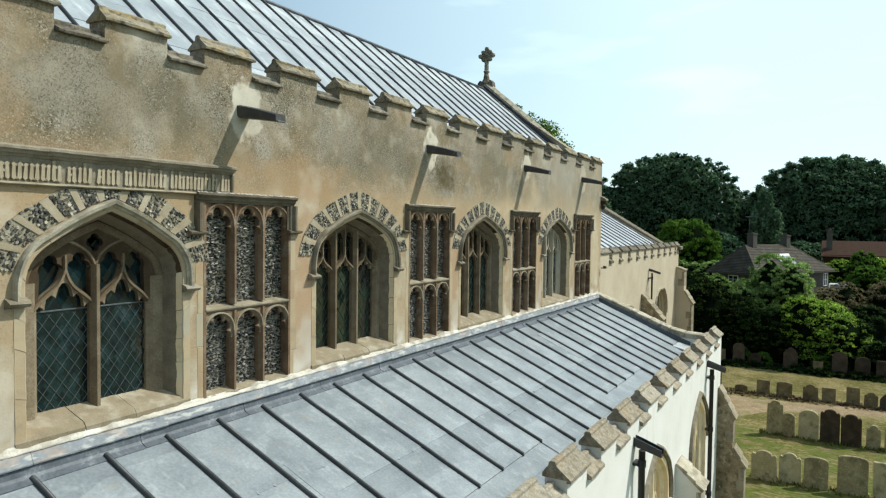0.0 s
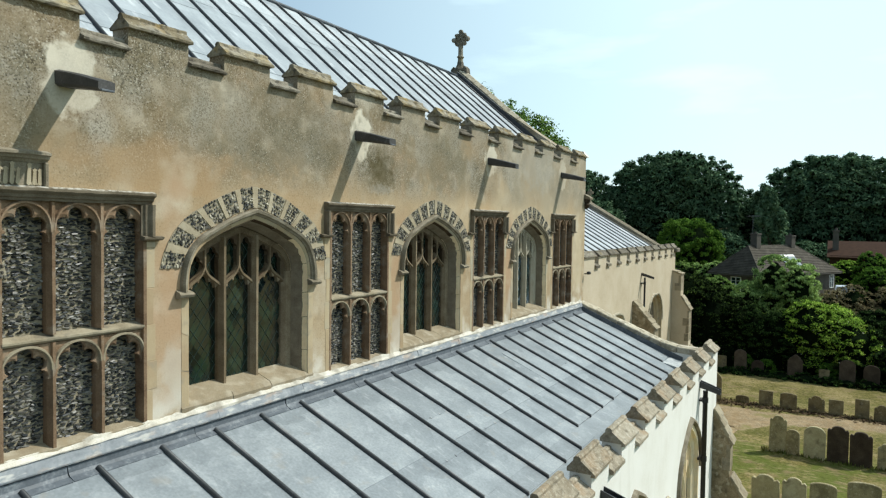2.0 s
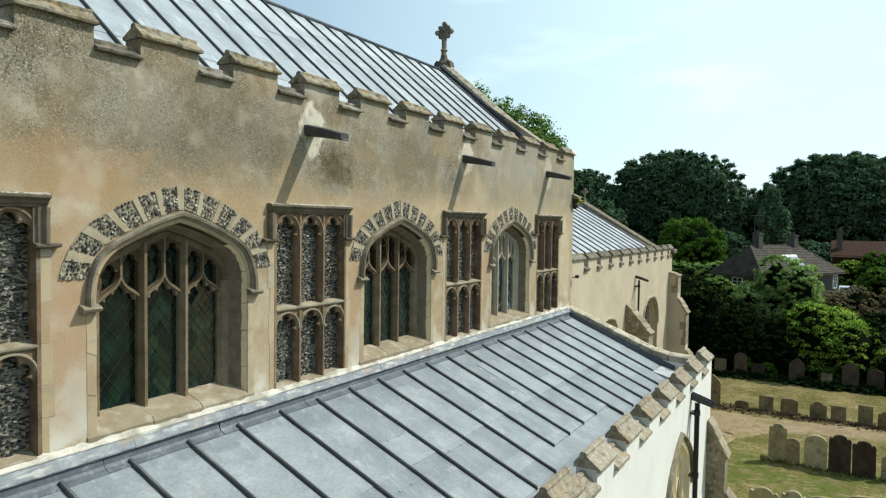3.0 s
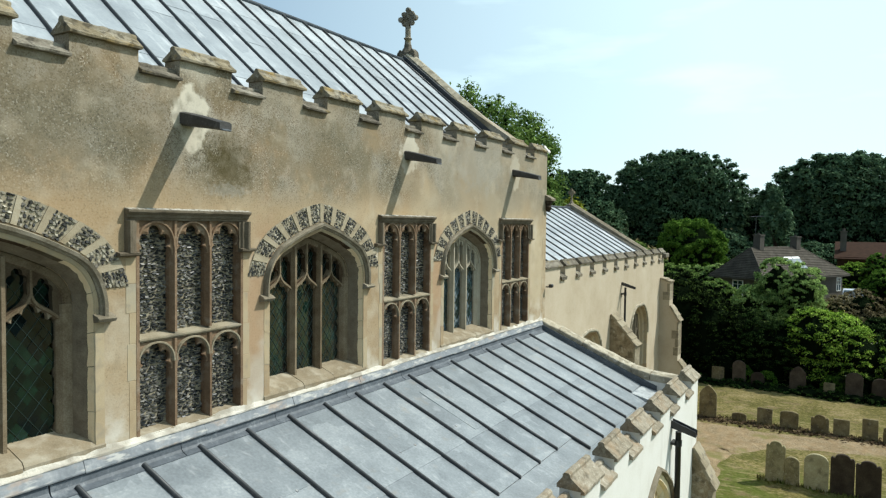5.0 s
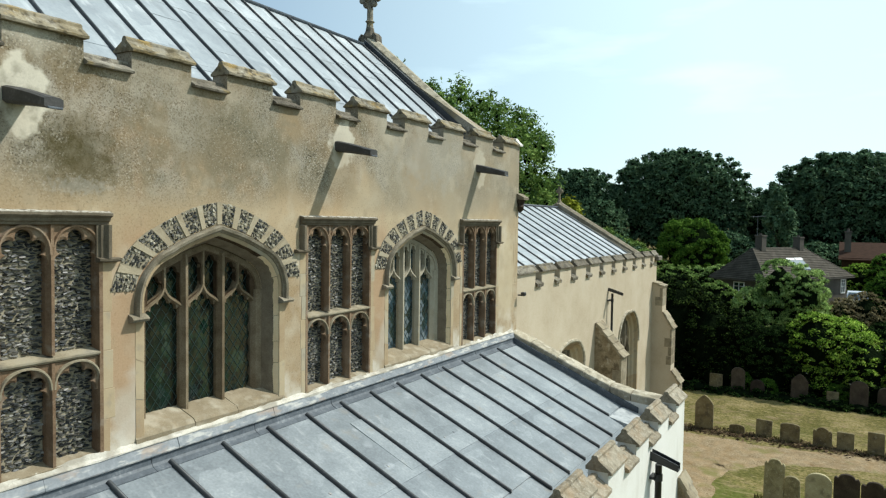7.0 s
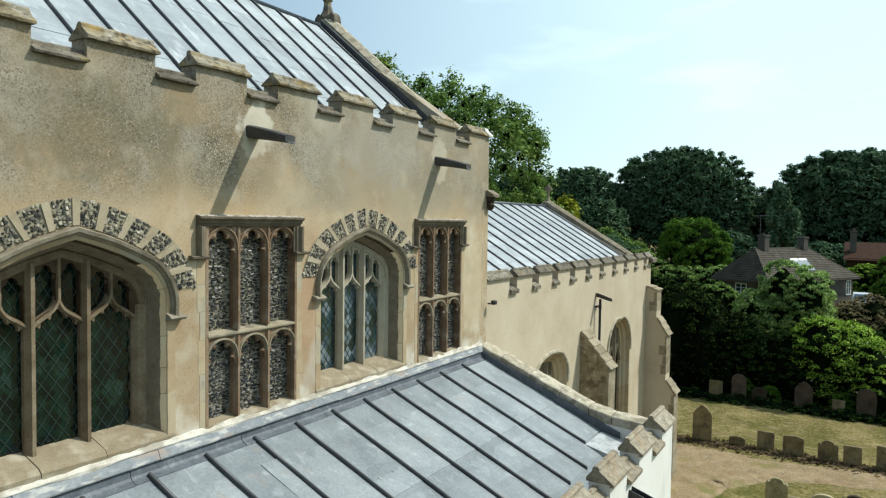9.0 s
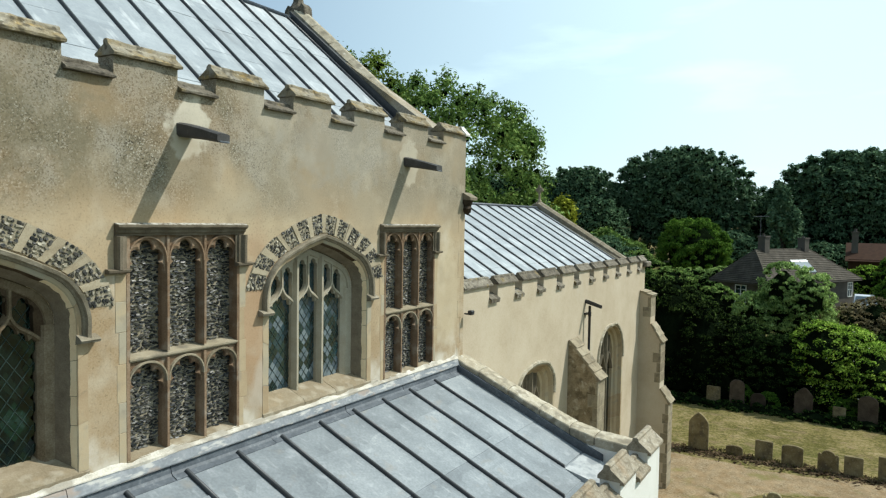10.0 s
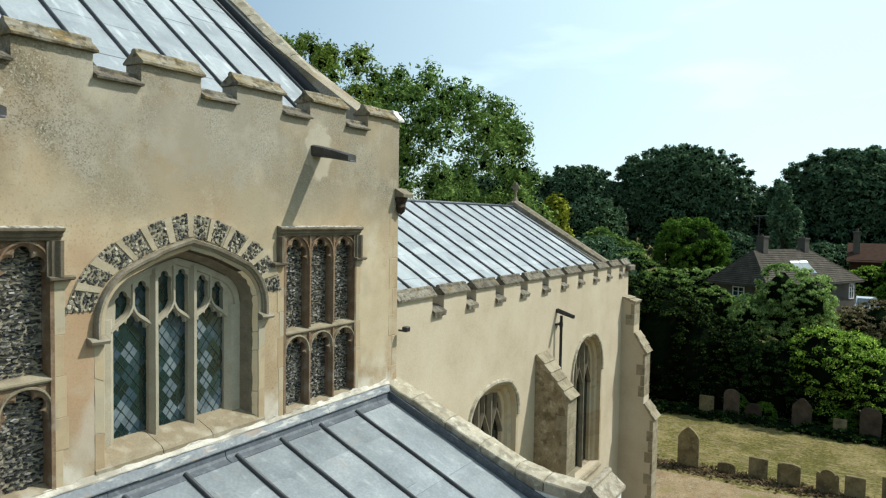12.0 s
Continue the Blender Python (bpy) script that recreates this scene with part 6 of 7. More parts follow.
for side in (1, -1):
    for i in range(7):
        p, q = A.lerp(B, i / 7) + d * 0.004, A.lerp(B, (i + 1) / 7) - d * 0.004
        rings = []
        for r in (p, q):
            yv = r if side == 1 else Vector((7.0 - r.x, r.y))
            nv = nn if side == 1 else Vector((-nn.x, nn.y))
            rings.append([(C_E - 0.40 + xo, yv.x + nv.x * h, yv.y + nv.y * h) for xo, h in ((-0.05, -0.12), (-0.05, 0.04), (0.08, 0.10), (0.2, 0.10), (0.42, 0.03), (0.42, -0.12))])
        V, F = rough_up(strip(rings, closed=True), 0.008, 6, i)
        part("coping_stone", fix(mesh_of("coping_stone", V, F, hood_stone)), cgc)
V, F = rough_up(merge(lathe([(0.12, -0.1), (0.10, 0.06), (0.05, 0.14), (0.042, 0.34)], 8), bbox(-0.04, 0.04, -0.05, 0.05, 0.33, 0.68, 0.015), bbox(-0.035, 0.035, -0.17, 0.17, 0.44, 0.55, 0.02), bbox(-0.03, 0.03, -0.11, 0.11, 0.40, 0.60, 0.02)), 0.012, 11)
part("finial", mesh_of("finial", V, F, dressed), cgc, "worn stone cross finial", m=pose(C_E - 0.25, 3.5, 9.2) @ Matrix.Diagonal((0.85, 0.8, 0.85, 1)))
V, F = rough_up(bbox(C_E - 0.30, C_E + 0.20, C_Y - 0.14, C_Y + 0.35, 7.24, 7.40, 0.02), 0.012, 8)
part("kneeler", mesh_of("kneeler", V, F, crenel_stone), cgc, "projecting kneeler stone")


def chancel_window(name, cx, w, sill, s, a, r, lights):
    t = thing(name, "tall arched chancel window with weathered stone tracery", "window", kind="structure")
    y = C_Y
    N = 60
    def lp(i, yy):
        return along([(x, yy, z) for x, z in opening(cx, w - i, sill, s, a - i * 1.1, r=r - i)], N)
    lines = [lp(i, yy) for i, yy in ((-0.10, y - 0.004), (0.0, y - 0.006), (0.03, y + 0.09), (0.10, y + 0.13), (0.13, y + 0.19), (0.18, y + 0.22), (0.2, y + 0.4))]
    for k0 in range(0, N, 5):
        V, F = strip([[tuple(l[k].lerp(l[min(N, k + 1)], 0.05 if k == k0 else 0)) for l in lines] for k in range(k0, k0 + 6)])
        part("jamb_stone", mesh_of("jamb_stone", *rough_up((V, F), 0.005, 6, k0), side_stone), t)
    hl = [along([(x, yy, z) for x, z in opening(cx, w - i, s - 0.1, s, a - i * 1.1, r=r - i)], 40) for i, yy in ((-0.03, y + 0.002), (-0.03, y - 0.03), (-0.06, y - 0.05), (-0.10, y - 0.045), (-0.11, y + 0.002))]
    V, F = strip([[tuple(l[k]) for l in hl] for k in range(41)], closed=True)
    part("hood_mould", fix(mesh_of("hood_mould", *rough_up((V, F), 0.006, 6), gable_stone)), t, "pale weathered hood mould")
    hw = w - 0.17
    ia = full_arch(cx, hw, s, a - 0.19, r=r - 0.17)
    y0, y1 = y + 0.18, y + 0.34
    lw = 2 * hw / lights
    for i in range(1, lights):
        x = cx - hw + lw * i
        V, F = bar([(x, sill), (x, arch_z(ia, x))], 0.13, y0, y1)
        part("mullion", mesh_of("mullion", V, F, grey_tracery), t)
    for i in range(lights):
        xa, xb = cx - hw + lw * i, cx - hw + lw * (i + 1)
        m = (xa + xb) / 2
        zt = min(s + 0.10, arch_z(ia, m) - 0.05)
        V, F = merge(bar(ogee(xa, s - 0.42, m, zt), 0.075, y0 + 0.02, y1), bar(ogee(xb, s - 0.42, m, zt), 0.075, y0 + 0.02, y1), bar([(m, zt - 0.04), (m, arch_z(ia, m))], 0.06, y0 + 0.02, y1))
        part("light_head", mesh_of("light_head", V, F, grey_tracery), t)
    V, F = prism([(x, z) for x, z in opening(cx, hw, sill + 0.02, s, a - 0.2, r=r - 0.17)], "y", y + 0.29, y + 0.295)
    part("pane", fix(mesh_of("pane", V, F, glass_dark)), t)
    V, F = rough_up(prism([(y + 0.42, sill - 0.14), (y - 0.06, sill - 0.14), (y - 0.06, sill - 0.08), (y + 0.42, sill + 0.08)], "x", cx - w - 0.05, cx + w + 0.05), 0.006)
    part("sill", fix(mesh_of("sill", V, F, sill_stone)), t)


chancel_window("window_9", 21.62, 0.93, 2.6, 4.95, 5.58, 0.6, 3)
chancel_window("window_10", 26.65, 1.03, 2.42, 4.9, 5.74, 0.88, 3)
buttress("buttress", 23.45, 23.95, [(0.03, 5.86, -0.68, 5.02)], "chancel buttress with a sloping stone top, mottled render", shade_mottled_render, dressed)
buttress("buttress", 29.43, 29.97, [(0.03, 6.50, -0.31, 6.37), (-0.31, 5.54, -0.635, 5.01), (-0.635, 3.60, -0.905, 3.20)], "tall stepped buttress at the chancel's east end", chancel_render, dressed)
rain_pipe(24.55, C_Y, 6.72, 4.9, 0.65)


# ---- headstones ----
def stone_outline(style, w, h):
    hw = w / 2
    if style == "flat":
        top = [(hw, h - 0.03), (hw - 0.02, h), (-hw + 0.02, h), (-hw, h - 0.03)]
    elif style == "arched":
        top = [(hw * math.cos(a), h - 0.10 + 0.10 * math.sin(a)) for a in [i * math.pi / 12 for i in range(13)]]
    elif style == "round":
        top = [(hw * math.cos(a), h - hw * 0.8 + hw * 0.8 * math.sin(a)) for a in [i * math.pi / 14 for i in range(15)]]
    elif style == "pointed":
        top = [(hw * (1 - q) ** 0.75, h - 0.36 + 0.36 * q ** 0.8) for q in [i / 8 for i in range(9)]]
        top += [(-x, z) for x, z in top[-2::-1]]
    else:   # shouldered, with a round centre
        r = hw * 0.62
        top = [(hw, h - 0.16), (hw - 0.05, h - 0.10), (hw * 0.72, h - 0.12)] + [(r * math.cos(a), h - 0.13 + 0.13 * math.sin(a)) for a in [i * math.pi / 10 for i in range(11)]] + [(-hw * 0.72, h - 0.12), (-hw + 0.05, h - 0.10), (-hw, h - 0.16)]
    return [(hw, -0.3)] + top + [(-hw, -0.3)]


def headstone(x, y0, y1, ztop, style, dark=False, lean=0.0, turn=0.0, label="", thick=0.11, face=True):
    z = ground_height(x, (y0 + y1) / 2)
    w, h = abs(y1 - y0), ztop - z
    t = thing("headstone", label or "weathered lichened headstone standing in dry grass", "headstone", "headstones in the churchyard")
    t.matrix_basis = pose(x, (y0 + y1) / 2, z, turn * 0.3, lean, turn)
    out = stone_outline(style, w, h)
    def shrunk(c):
        return [(p * (1 - c / (w / 2)), q - c if q > 0 else q) for p, q in out]
    rings = [[(xx, p, q) for p, q in pts] for xx, pts in ((-thick / 2, shrunk(0.014)), (-thick / 2 + 0.014, out), (thick / 2 - 0.014, out), (thick / 2, shrunk(0.014)))]
    V, F = rough_up(strip(rings, closed=True), 0.006, 5, x + y0)
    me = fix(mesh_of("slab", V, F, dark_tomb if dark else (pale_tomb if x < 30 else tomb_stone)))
    part("slab", me, t)
    return t


ROW_A = [(-0.60, -1.26, 1.93, "pointed", False), (-1.83, -2.37, 0.96, "arched", False), (-2.74, -3.29, 1.27, "flat", False), (-3.57, -4.21, 1.31, "arched", False), (-4.63, -5.23, 1.33, "shoulder", False),
         (-5.37, -5.90, 1.26, "flat", False), (-6.30, -6.80, 1.40, "flat", False), (-6.94, -7.44, 1.28, "shoulder", False), (-7.52, -8.20, 1.36, "pointed", True)]
ROW_B = [(-3.62, -4.15, 1.78, "shoulder", False), (-4.17, -4.57, 1.38, "round", False), (-4.67, -5.32, 1.57, "round", False), (-5.36, -5.98, 1.68, "shoulder", True), (-6.01, -6.65, 1.60, "shoulder", True),
         (-6.78, -7.2, 1.32, "shoulder", False), (-7.32, -7.8, 1.25, "flat", False)]
ROW_C = [(-3.62, -4.32, 1.43, "shoulder", False), (-4.37, -4.96, 1.42, "shoulder", False), (-5.02, -5.65, 1.45, "arched", False), (-5.88, -6.64, 1.62, "arched", False), (-6.76, -7.5, 1.58, "flat", False)]
# most of row D takes the dark stone to paint the hedge's shade
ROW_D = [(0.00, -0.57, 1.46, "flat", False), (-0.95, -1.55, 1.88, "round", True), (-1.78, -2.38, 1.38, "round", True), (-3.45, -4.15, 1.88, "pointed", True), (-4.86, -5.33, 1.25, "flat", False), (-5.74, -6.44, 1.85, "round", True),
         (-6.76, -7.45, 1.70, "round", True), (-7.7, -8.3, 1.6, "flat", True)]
rnd = random.Random(8)
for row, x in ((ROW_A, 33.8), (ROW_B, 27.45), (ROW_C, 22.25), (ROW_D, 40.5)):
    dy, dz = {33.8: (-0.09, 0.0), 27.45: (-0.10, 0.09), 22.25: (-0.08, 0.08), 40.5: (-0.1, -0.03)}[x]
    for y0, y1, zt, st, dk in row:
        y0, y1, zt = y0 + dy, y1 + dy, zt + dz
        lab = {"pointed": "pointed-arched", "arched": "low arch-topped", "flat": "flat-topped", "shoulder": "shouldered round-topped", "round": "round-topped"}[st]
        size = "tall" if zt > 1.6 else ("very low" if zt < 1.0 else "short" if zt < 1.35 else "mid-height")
        headstone(x + rnd.uniform(-0.08, 0.08), y0, y1, zt, st, dk, rnd.gauss(0, 2.0), rnd.gauss(0, 2.5), "%s %s %s headstone standing in dry grass" % (size, lab, "dark-toned" if dk else "lichened stone"))


# ---- leaves ----
def np_mesh(name, V, quads, material):
    me = bpy.data.meshes.new(name)
    nq = len(quads)
    me.vertices.add(len(V))
    me.vertices.foreach_set("co", np.ascontiguousarray(V, dtype=np.float32).ravel())
    me.loops.add(nq * 4)
    me.loops.foreach_set("vertex_index", np.ascontiguousarray(quads, dtype=np.int32).ravel())
    me.polygons.add(nq)
    me.polygons.foreach_set("loop_start", np.arange(nq, dtype=np.int32) * 4)
    me.materials.append(material)
    me.update(calc_edges=True)
    return me


def leaf_cloud(clumps, count, size, seed, up=0.35, droop=0.0, top=0.0):
    """Leaf sprays over a set of ellipsoid clumps (x, y, z, rx, ry, rz): four corners a spray, folded a little."""
    g = np.random.default_rng(seed)
    C = np.array(clumps, float)
    area = (C[:, 3] * C[:, 4] + C[:, 4] * C[:, 5] + C[:, 3] * C[:, 5])
    idx = g.choice(len(C), size=count, p=area / area.sum())
    d = g.normal(size=(count, 3))
    d[:, 2] += up * np.abs(d[:, 2]) * 0.6 + top
    d /= np.linalg.norm(d, axis=1, keepdims=True)
    mean = C[idx, 3:].mean(axis=1)
    r = 1.0 - np.minimum(0.42, 0.9 / mean) * g.random(count) ** 2.2 + np.clip(0.22 / mean, 0.02, 0.22) * g.normal(size=count)
    P = C[idx, :3] + d * C[idx, 3:] * r[:, None]
    n = d + 0.8 * g.normal(size=(count, 3)) + np.array([0, 0, up])
    n /= np.linalg.norm(n, axis=1, keepdims=True)
    t = np.cross(n, g.normal(size=(count, 3)))
    t /= np.linalg.norm(t, axis=1, keepdims=True)
    t[:, 2] -= droop
    b = np.cross(n, t)
    s = size * (0.55 + 0.9 * g.random(count))[:, None]
    V = np.stack([P - t * s, P - b * s * 0.42 + n * s * 0.12, P + t * s, P + b * s * 0.42 + n * s * 0.12], 1).reshape(-1, 3)
    return V, np.arange(count * 4).reshape(-1, 4)


def crown_clumps(centre, radii, k, seed, rel=(0.2, 0.34), flat=0.9, full=2.0):
    """Clumps scattered through and over a crown, so that its outline is uneven."""
    r = random.Random(seed)
    out = []
    for i in range(k):
        a, u = r.uniform(0, 6.283), r.uniform(-0.75, 1.0)
        q = r.uniform(0.45, 0.9) if i > k * 0.75 else r.uniform(0.82, 0.97)
        h = math.sqrt(max(0, 1 - u * u))
        q *= (h ** full + abs(u) ** full) ** (-1 / full)      # 2 is a dome, more a broad-shouldered crown
        c = r.uniform(*rel)
        out.append((centre[0] + radii[0] * q * h * math.cos(a), centre[1] + radii[1] * q * h * math.sin(a), centre[2] + radii[2] * q * u, radii[0] * c, radii[1] * c, radii[2] * c * flat))
    return out


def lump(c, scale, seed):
    """A rough near-black mass that paints shade, well inside the leaves."""
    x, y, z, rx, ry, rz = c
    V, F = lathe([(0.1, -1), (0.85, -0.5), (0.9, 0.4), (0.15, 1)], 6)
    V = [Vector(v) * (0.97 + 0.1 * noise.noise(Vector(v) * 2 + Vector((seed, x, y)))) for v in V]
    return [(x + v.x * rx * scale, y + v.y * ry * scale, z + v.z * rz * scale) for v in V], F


def tree(name, base, height, crown_z, radii, k, leaves, size, material, seed, label, category="tree", group="", rel=(0.2, 0.33), core=0.78, trunk_r=0.35, extra=(), solid=0.0, full=2.0, tufts=0.4):
    x, y = base
    z = ground_height(x, y) - 0.1
    t = thing(name, label, category, group, at=(x, y, z))
    r = random.Random(seed)
    top = crown_z - z
    pts = [(0, 0, 0), (r.uniform(-.2, .2), r.uniform(-.2, .2), top * 0.4), (r.uniform(-.4, .4), r.uniform(-.4, .4), top * 0.75), (r.uniform(-.5, .5), r.uniform(-.5, .5), top)]
    V, F = tube(pts, [trunk_r * 1.25, trunk_r, trunk_r * 0.75, trunk_r * 0.3], 9)
    part("trunk", mesh_of("trunk", V, F, bark, True), t)
    cl = crown_clumps((0, 0, crown_z - z), radii, k, seed, rel, full=full) + [(a - x, b - y, c - z, d, e, f) for a, b, c, d, e, f in extra]
    for c in cl[:6]:
        s = Vector(pts[2]).lerp(Vector(pts[1]), r.random() * 0.6)
        V, F = tube([s, s.lerp(Vector(c[:3]), 0.5) + Vector((0, 0, 0.08 * top)), c[:3]], [trunk_r * 0.45, trunk_r * 0.25, trunk_r * 0.08], 6)
        part("limb", mesh_of("limb", V, F, bark, True), t)
    heart = [(0, 0, crown_z - z, radii[0] * solid, radii[1] * solid, radii[2] * solid)] if solid else []
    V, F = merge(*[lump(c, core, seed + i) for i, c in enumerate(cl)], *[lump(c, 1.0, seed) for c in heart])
    inner = part("inner_foliage", mesh_of("inner_foliage", V, F, shade_core), t, "near-black mass that paints shade inside the crown")
    V, Q = leaf_cloud(cl + (heart if solid > 0.85 else []), leaves, size, seed, top=tufts)
    part("crown", np_mesh("crown", V, Q, material), t, "crown of many small leaves")
    return t


# tall trees behind the chancel
tree("tree", (45, 17.1), 17, 8.3, (6.0, 8.2, 9.2), 520, 80000, 0.125, leaf_oak, 21, "tall deciduous tree in full green leaf, airy at the edges", core=0.3, rel=(0.045, 0.105))
tree("tree", (46, 26.8), 21, 12.4, (6.0, 7.6, 8.6), 300, 46000, 0.14, leaf_lime, 22, "tall deciduous tree in lighter yellow-green leaf", core=0.42, rel=(0.05, 0.12))
tree("tree", (53, 9.4), 8, 4.8, (2.4, 2.6, 2.5), 60, 22000, 0.13, leaf_wood, 23, "rounded dark green tree beyond the chancel", core=0.7)
tree("conifer", (60, 14.4), 10, 7.6, (1.0, 1.0, 2.3), 14, 9000, 0.13, leaf_gold, 24, "small golden-green conifer in a garden", "conifer", rel=(0.35, 0.5), trunk_r=0.12)
tree("tree", (85, 9.2), 9, 5.6, (3.6, 3.9, 3.6), 260, 38000, 0.115, leaf_bright, 25, "bright green rounded garden tree", core=0.55, rel=(0.06, 0.13), solid=0.82, full=2.3)
tree("tree", (88, 18.5), 8, 5.0, (2.6, 3.2, 3.0), 20, 14000, 0.19, leaf_oak, 26, "dark green garden tree", core=0.7)
# the wood beyond the houses
WOOD = [(127, 19.6, 11.4, 8.0, 12.0, 10.0), (127, -5.0, 10.6, 8.0, 11.8, 9.4), (126, 37.0, 10.2, 7.0, 8.4, 8.6), (120, 47, 12.0, 6.5, 7.0, 6.8), (118, 56, 12.0, 7.0, 7.0, 6.6), (124, -19.5, 11.2, 7.0, 7.5, 8.0),
        (136, 7.4, 8.6, 5.5, 5.5, 6.4), (112, 29.0, 7.4, 5.5, 5.0, 5.4), (108, 39.0, 7.4, 5.5, 5.5, 5.0), (100, 47.0, 8.0, 6.0, 6.0, 5.5), (116, 10.5, 4.2, 4.5, 5.0, 3.4), (114, -2.0, 3.6, 4.5, 9.0, 2.8)]
for i, (x, y, cz, rx, ry, h) in enumerate(WOOD):
    big = i < 3
    tree("tree", (x, y), cz + h, cz, (rx, ry, h), 1400 if i < 2 else 800 if big else 260, 68000 if i < 2 else 34000 if big else 12000, 0.265 if big else 0.21, leaf_wood, 40 + i, "large dark green tree in a dense wood", group="trees of the wood", core=0.6, trunk_r=0.5,
         rel=(0.022, 0.066) if big else (0.05, 0.11), solid=0.86, full=2.6 if big else 2.2, tufts=0.55)
tree("conifer", (104, 2.2), 12, 7.2, (1.9, 1.9, 5.2), 22, 9000, 0.24, leaf_wood, 61, "dark pointed conifer in front of the wood", "conifer", core=0.7, extra=[(104, 2.2, 11.6, 0.7, 0.7, 1.4)])

# unseen wood added south and east, to close the place and reflect in the glass
cl = []
r = random.Random(77)
for i in range(90):
    a = radians(-8 - 150 * i / 89)
    d = r.uniform(80, 105)
    x, y = 30 + d * math.cos(a), d * math.sin(a)
    if x > 100 and y > -22:
        continue
    h = r.uniform(6, 9)
    cl += [(x, y, 1.5 + h * 0.7, 6, 6, h * 0.8), (x + r.uniform(-4, 4), y + r.uniform(-4, 4), h * 1.35, 4.2, 4.2, 3.8)]
V, Q = leaf_cloud(cl, 36000, 0.85, 78)
tagged(new("far_woods", np_mesh("far_woods", V, Q, leaf_wood)), "unseen dark green woods added to reflect in the window glass", "woods", kind="stuff")
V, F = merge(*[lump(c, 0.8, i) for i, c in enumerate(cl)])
tagged(new("far_woods_shade", mesh_of("far_woods_shade", V, F, shade_core)), "near-black mass that paints shade inside the unseen woods", "woods", kind="stuff")


def bush(name, clumps, leaves, size, material, seed, label, category="bush", core=0.8, flowers=0, droop=0.0, shelves=150, heart=1.0, stems=3):
    x = sum(c[0] for c in clumps) / len(clumps)
    y = sum(c[1] for c in clumps) / len(clumps)
    z = ground_height(x, y)
    t = thing(name, label, category, at=(x, y, z))
    rr = random.Random(seed)
    fine = []
    mass = []
    for cx, cy, cz, a, b, c in clumps:
        cx, cy, cz = cx - x, cy - y, cz - z
        mass.append((cx, cy, cz, a * 0.84, b * 0.84, c * 0.84))
        for _ in range(shelves):      # leafy shelves that overhang dark gaps
            th, u = rr.uniform(0, 6.283), rr.uniform(-0.65, 1.0)
            hh = math.sqrt(1 - u * u)
            s = rr.uniform(0.06, 0.17)
            fine.append((cx + a * 0.86 * hh * math.cos(th), cy + b * 0.86 * hh * math.sin(th), cz + c * 0.90 * u, a * s, b * s, 0.62 * s * (a + b) / 2))
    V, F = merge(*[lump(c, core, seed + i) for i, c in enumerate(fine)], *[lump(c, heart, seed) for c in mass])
    part("inner_foliage", mesh_of("inner_foliage", V, F, shade_core), t, "near-black mass that paints shade inside the bush")
    V, Q = leaf_cloud(fine, leaves, size, seed, droop=droop, top=1.1)
    part("foliage", np_mesh("foliage", V, Q, material), t, "many small leaves")
    for k in range(stems):
        V, F = tube([(rr.uniform(.8, 1.4), rr.uniform(-.4, .4), -0.1), (rr.uniform(.6, 1.2), rr.uniform(-.6, .6), 1.4)], [0.09, 0.05], 7)
        part("stem", mesh_of("stem", V, F, bark), t)
    if flowers:
        V, Q = leaf_cloud([(a, b, c + f * 0.1, d * 1.03, e * 1.03, f * 1.03) for a, b, c, d, e, f in fine], flowers, 0.055, seed + 5, up=0.9)
        part("blossom", np_mesh("blossom", V, Q, blossom), t, "scattered cream flower heads")
    return t


bush("yew", [(44.2, 6.6, 2.8, 3.2, 2.5, 3.3), (43.2, 3.9, 3.1, 2.6, 2.2, 3.0), (44.0, 5.2, 2.0, 3, 3, 2.5)], 52000, 0.054, leaf_yew, 90, "dense dark yew at the churchyard's edge", "yew tree", core=0.8)
bush("yew", [(42.7, 1.9, 3.1, 2.2, 1.8, 3.0), (42.4, 0.3, 2.7, 1.8, 1.5, 2.4), (43, -0.8, 2.2, 2.0, 1.7, 2.2)], 52000, 0.054, leaf_yew, 91, "dense dark yew with pale tips at the churchyard's edge", "yew tree", core=0.8)
bush("shrub", [(42.3, -1.8, 2.5, 1.5, 1.25, 1.6), (42.3, -3.0, 2.3, 1.4, 1.15, 1.5)], 42000, 0.048, leaf_hedge, 92, "leafy green shrub in the boundary hedge", core=0.8)
bush("elder", [(43.7, -5.1, 1.5, 2.9, 2.5, 2.7), (42.5, -4.4, 2.85, 1.9, 1.5, 1.6), (42.4, -6.3, 2.2, 1.8, 1.5, 1.45)], 64000, 0.046, leaf_elder, 93, "bright elder bush with cream flowers", core=0.8, flowers=260)
bush("shrub", [(43.2, -8.2, 1.6, 2.6, 1.8, 2.1), (43.2, -10.8, 1.5, 2.6, 2.0, 2.1), (43.2, -13.6, 1.5, 2.4, 2.0, 2.1), (48.4, -7.6, 1.9, 2.0, 2.0, 1.7), (48.8, -10.6, 1.9, 2.0, 2.2, 1.7)], 50000, 0.05, leaf_hedge, 94, "leafy green hedge at the churchyard's edge", "hedge", core=0.84)
bush("willow", [(54.5, -1.9, 4.6, 1.9, 1.5, 1.9), (54.0, -3.3, 4.3, 1.9, 1.5, 1.9), (55, -2.3, 3.0, 2.4, 2.6, 2.2), (54.3, -0.3, 3.0, 1.5, 1.3, 1.6)], 56000, 0.055, leaf_willow, 95, "grey-green feathery willow bush before the house", core=0.4, droop=0.4, heart=0.8)
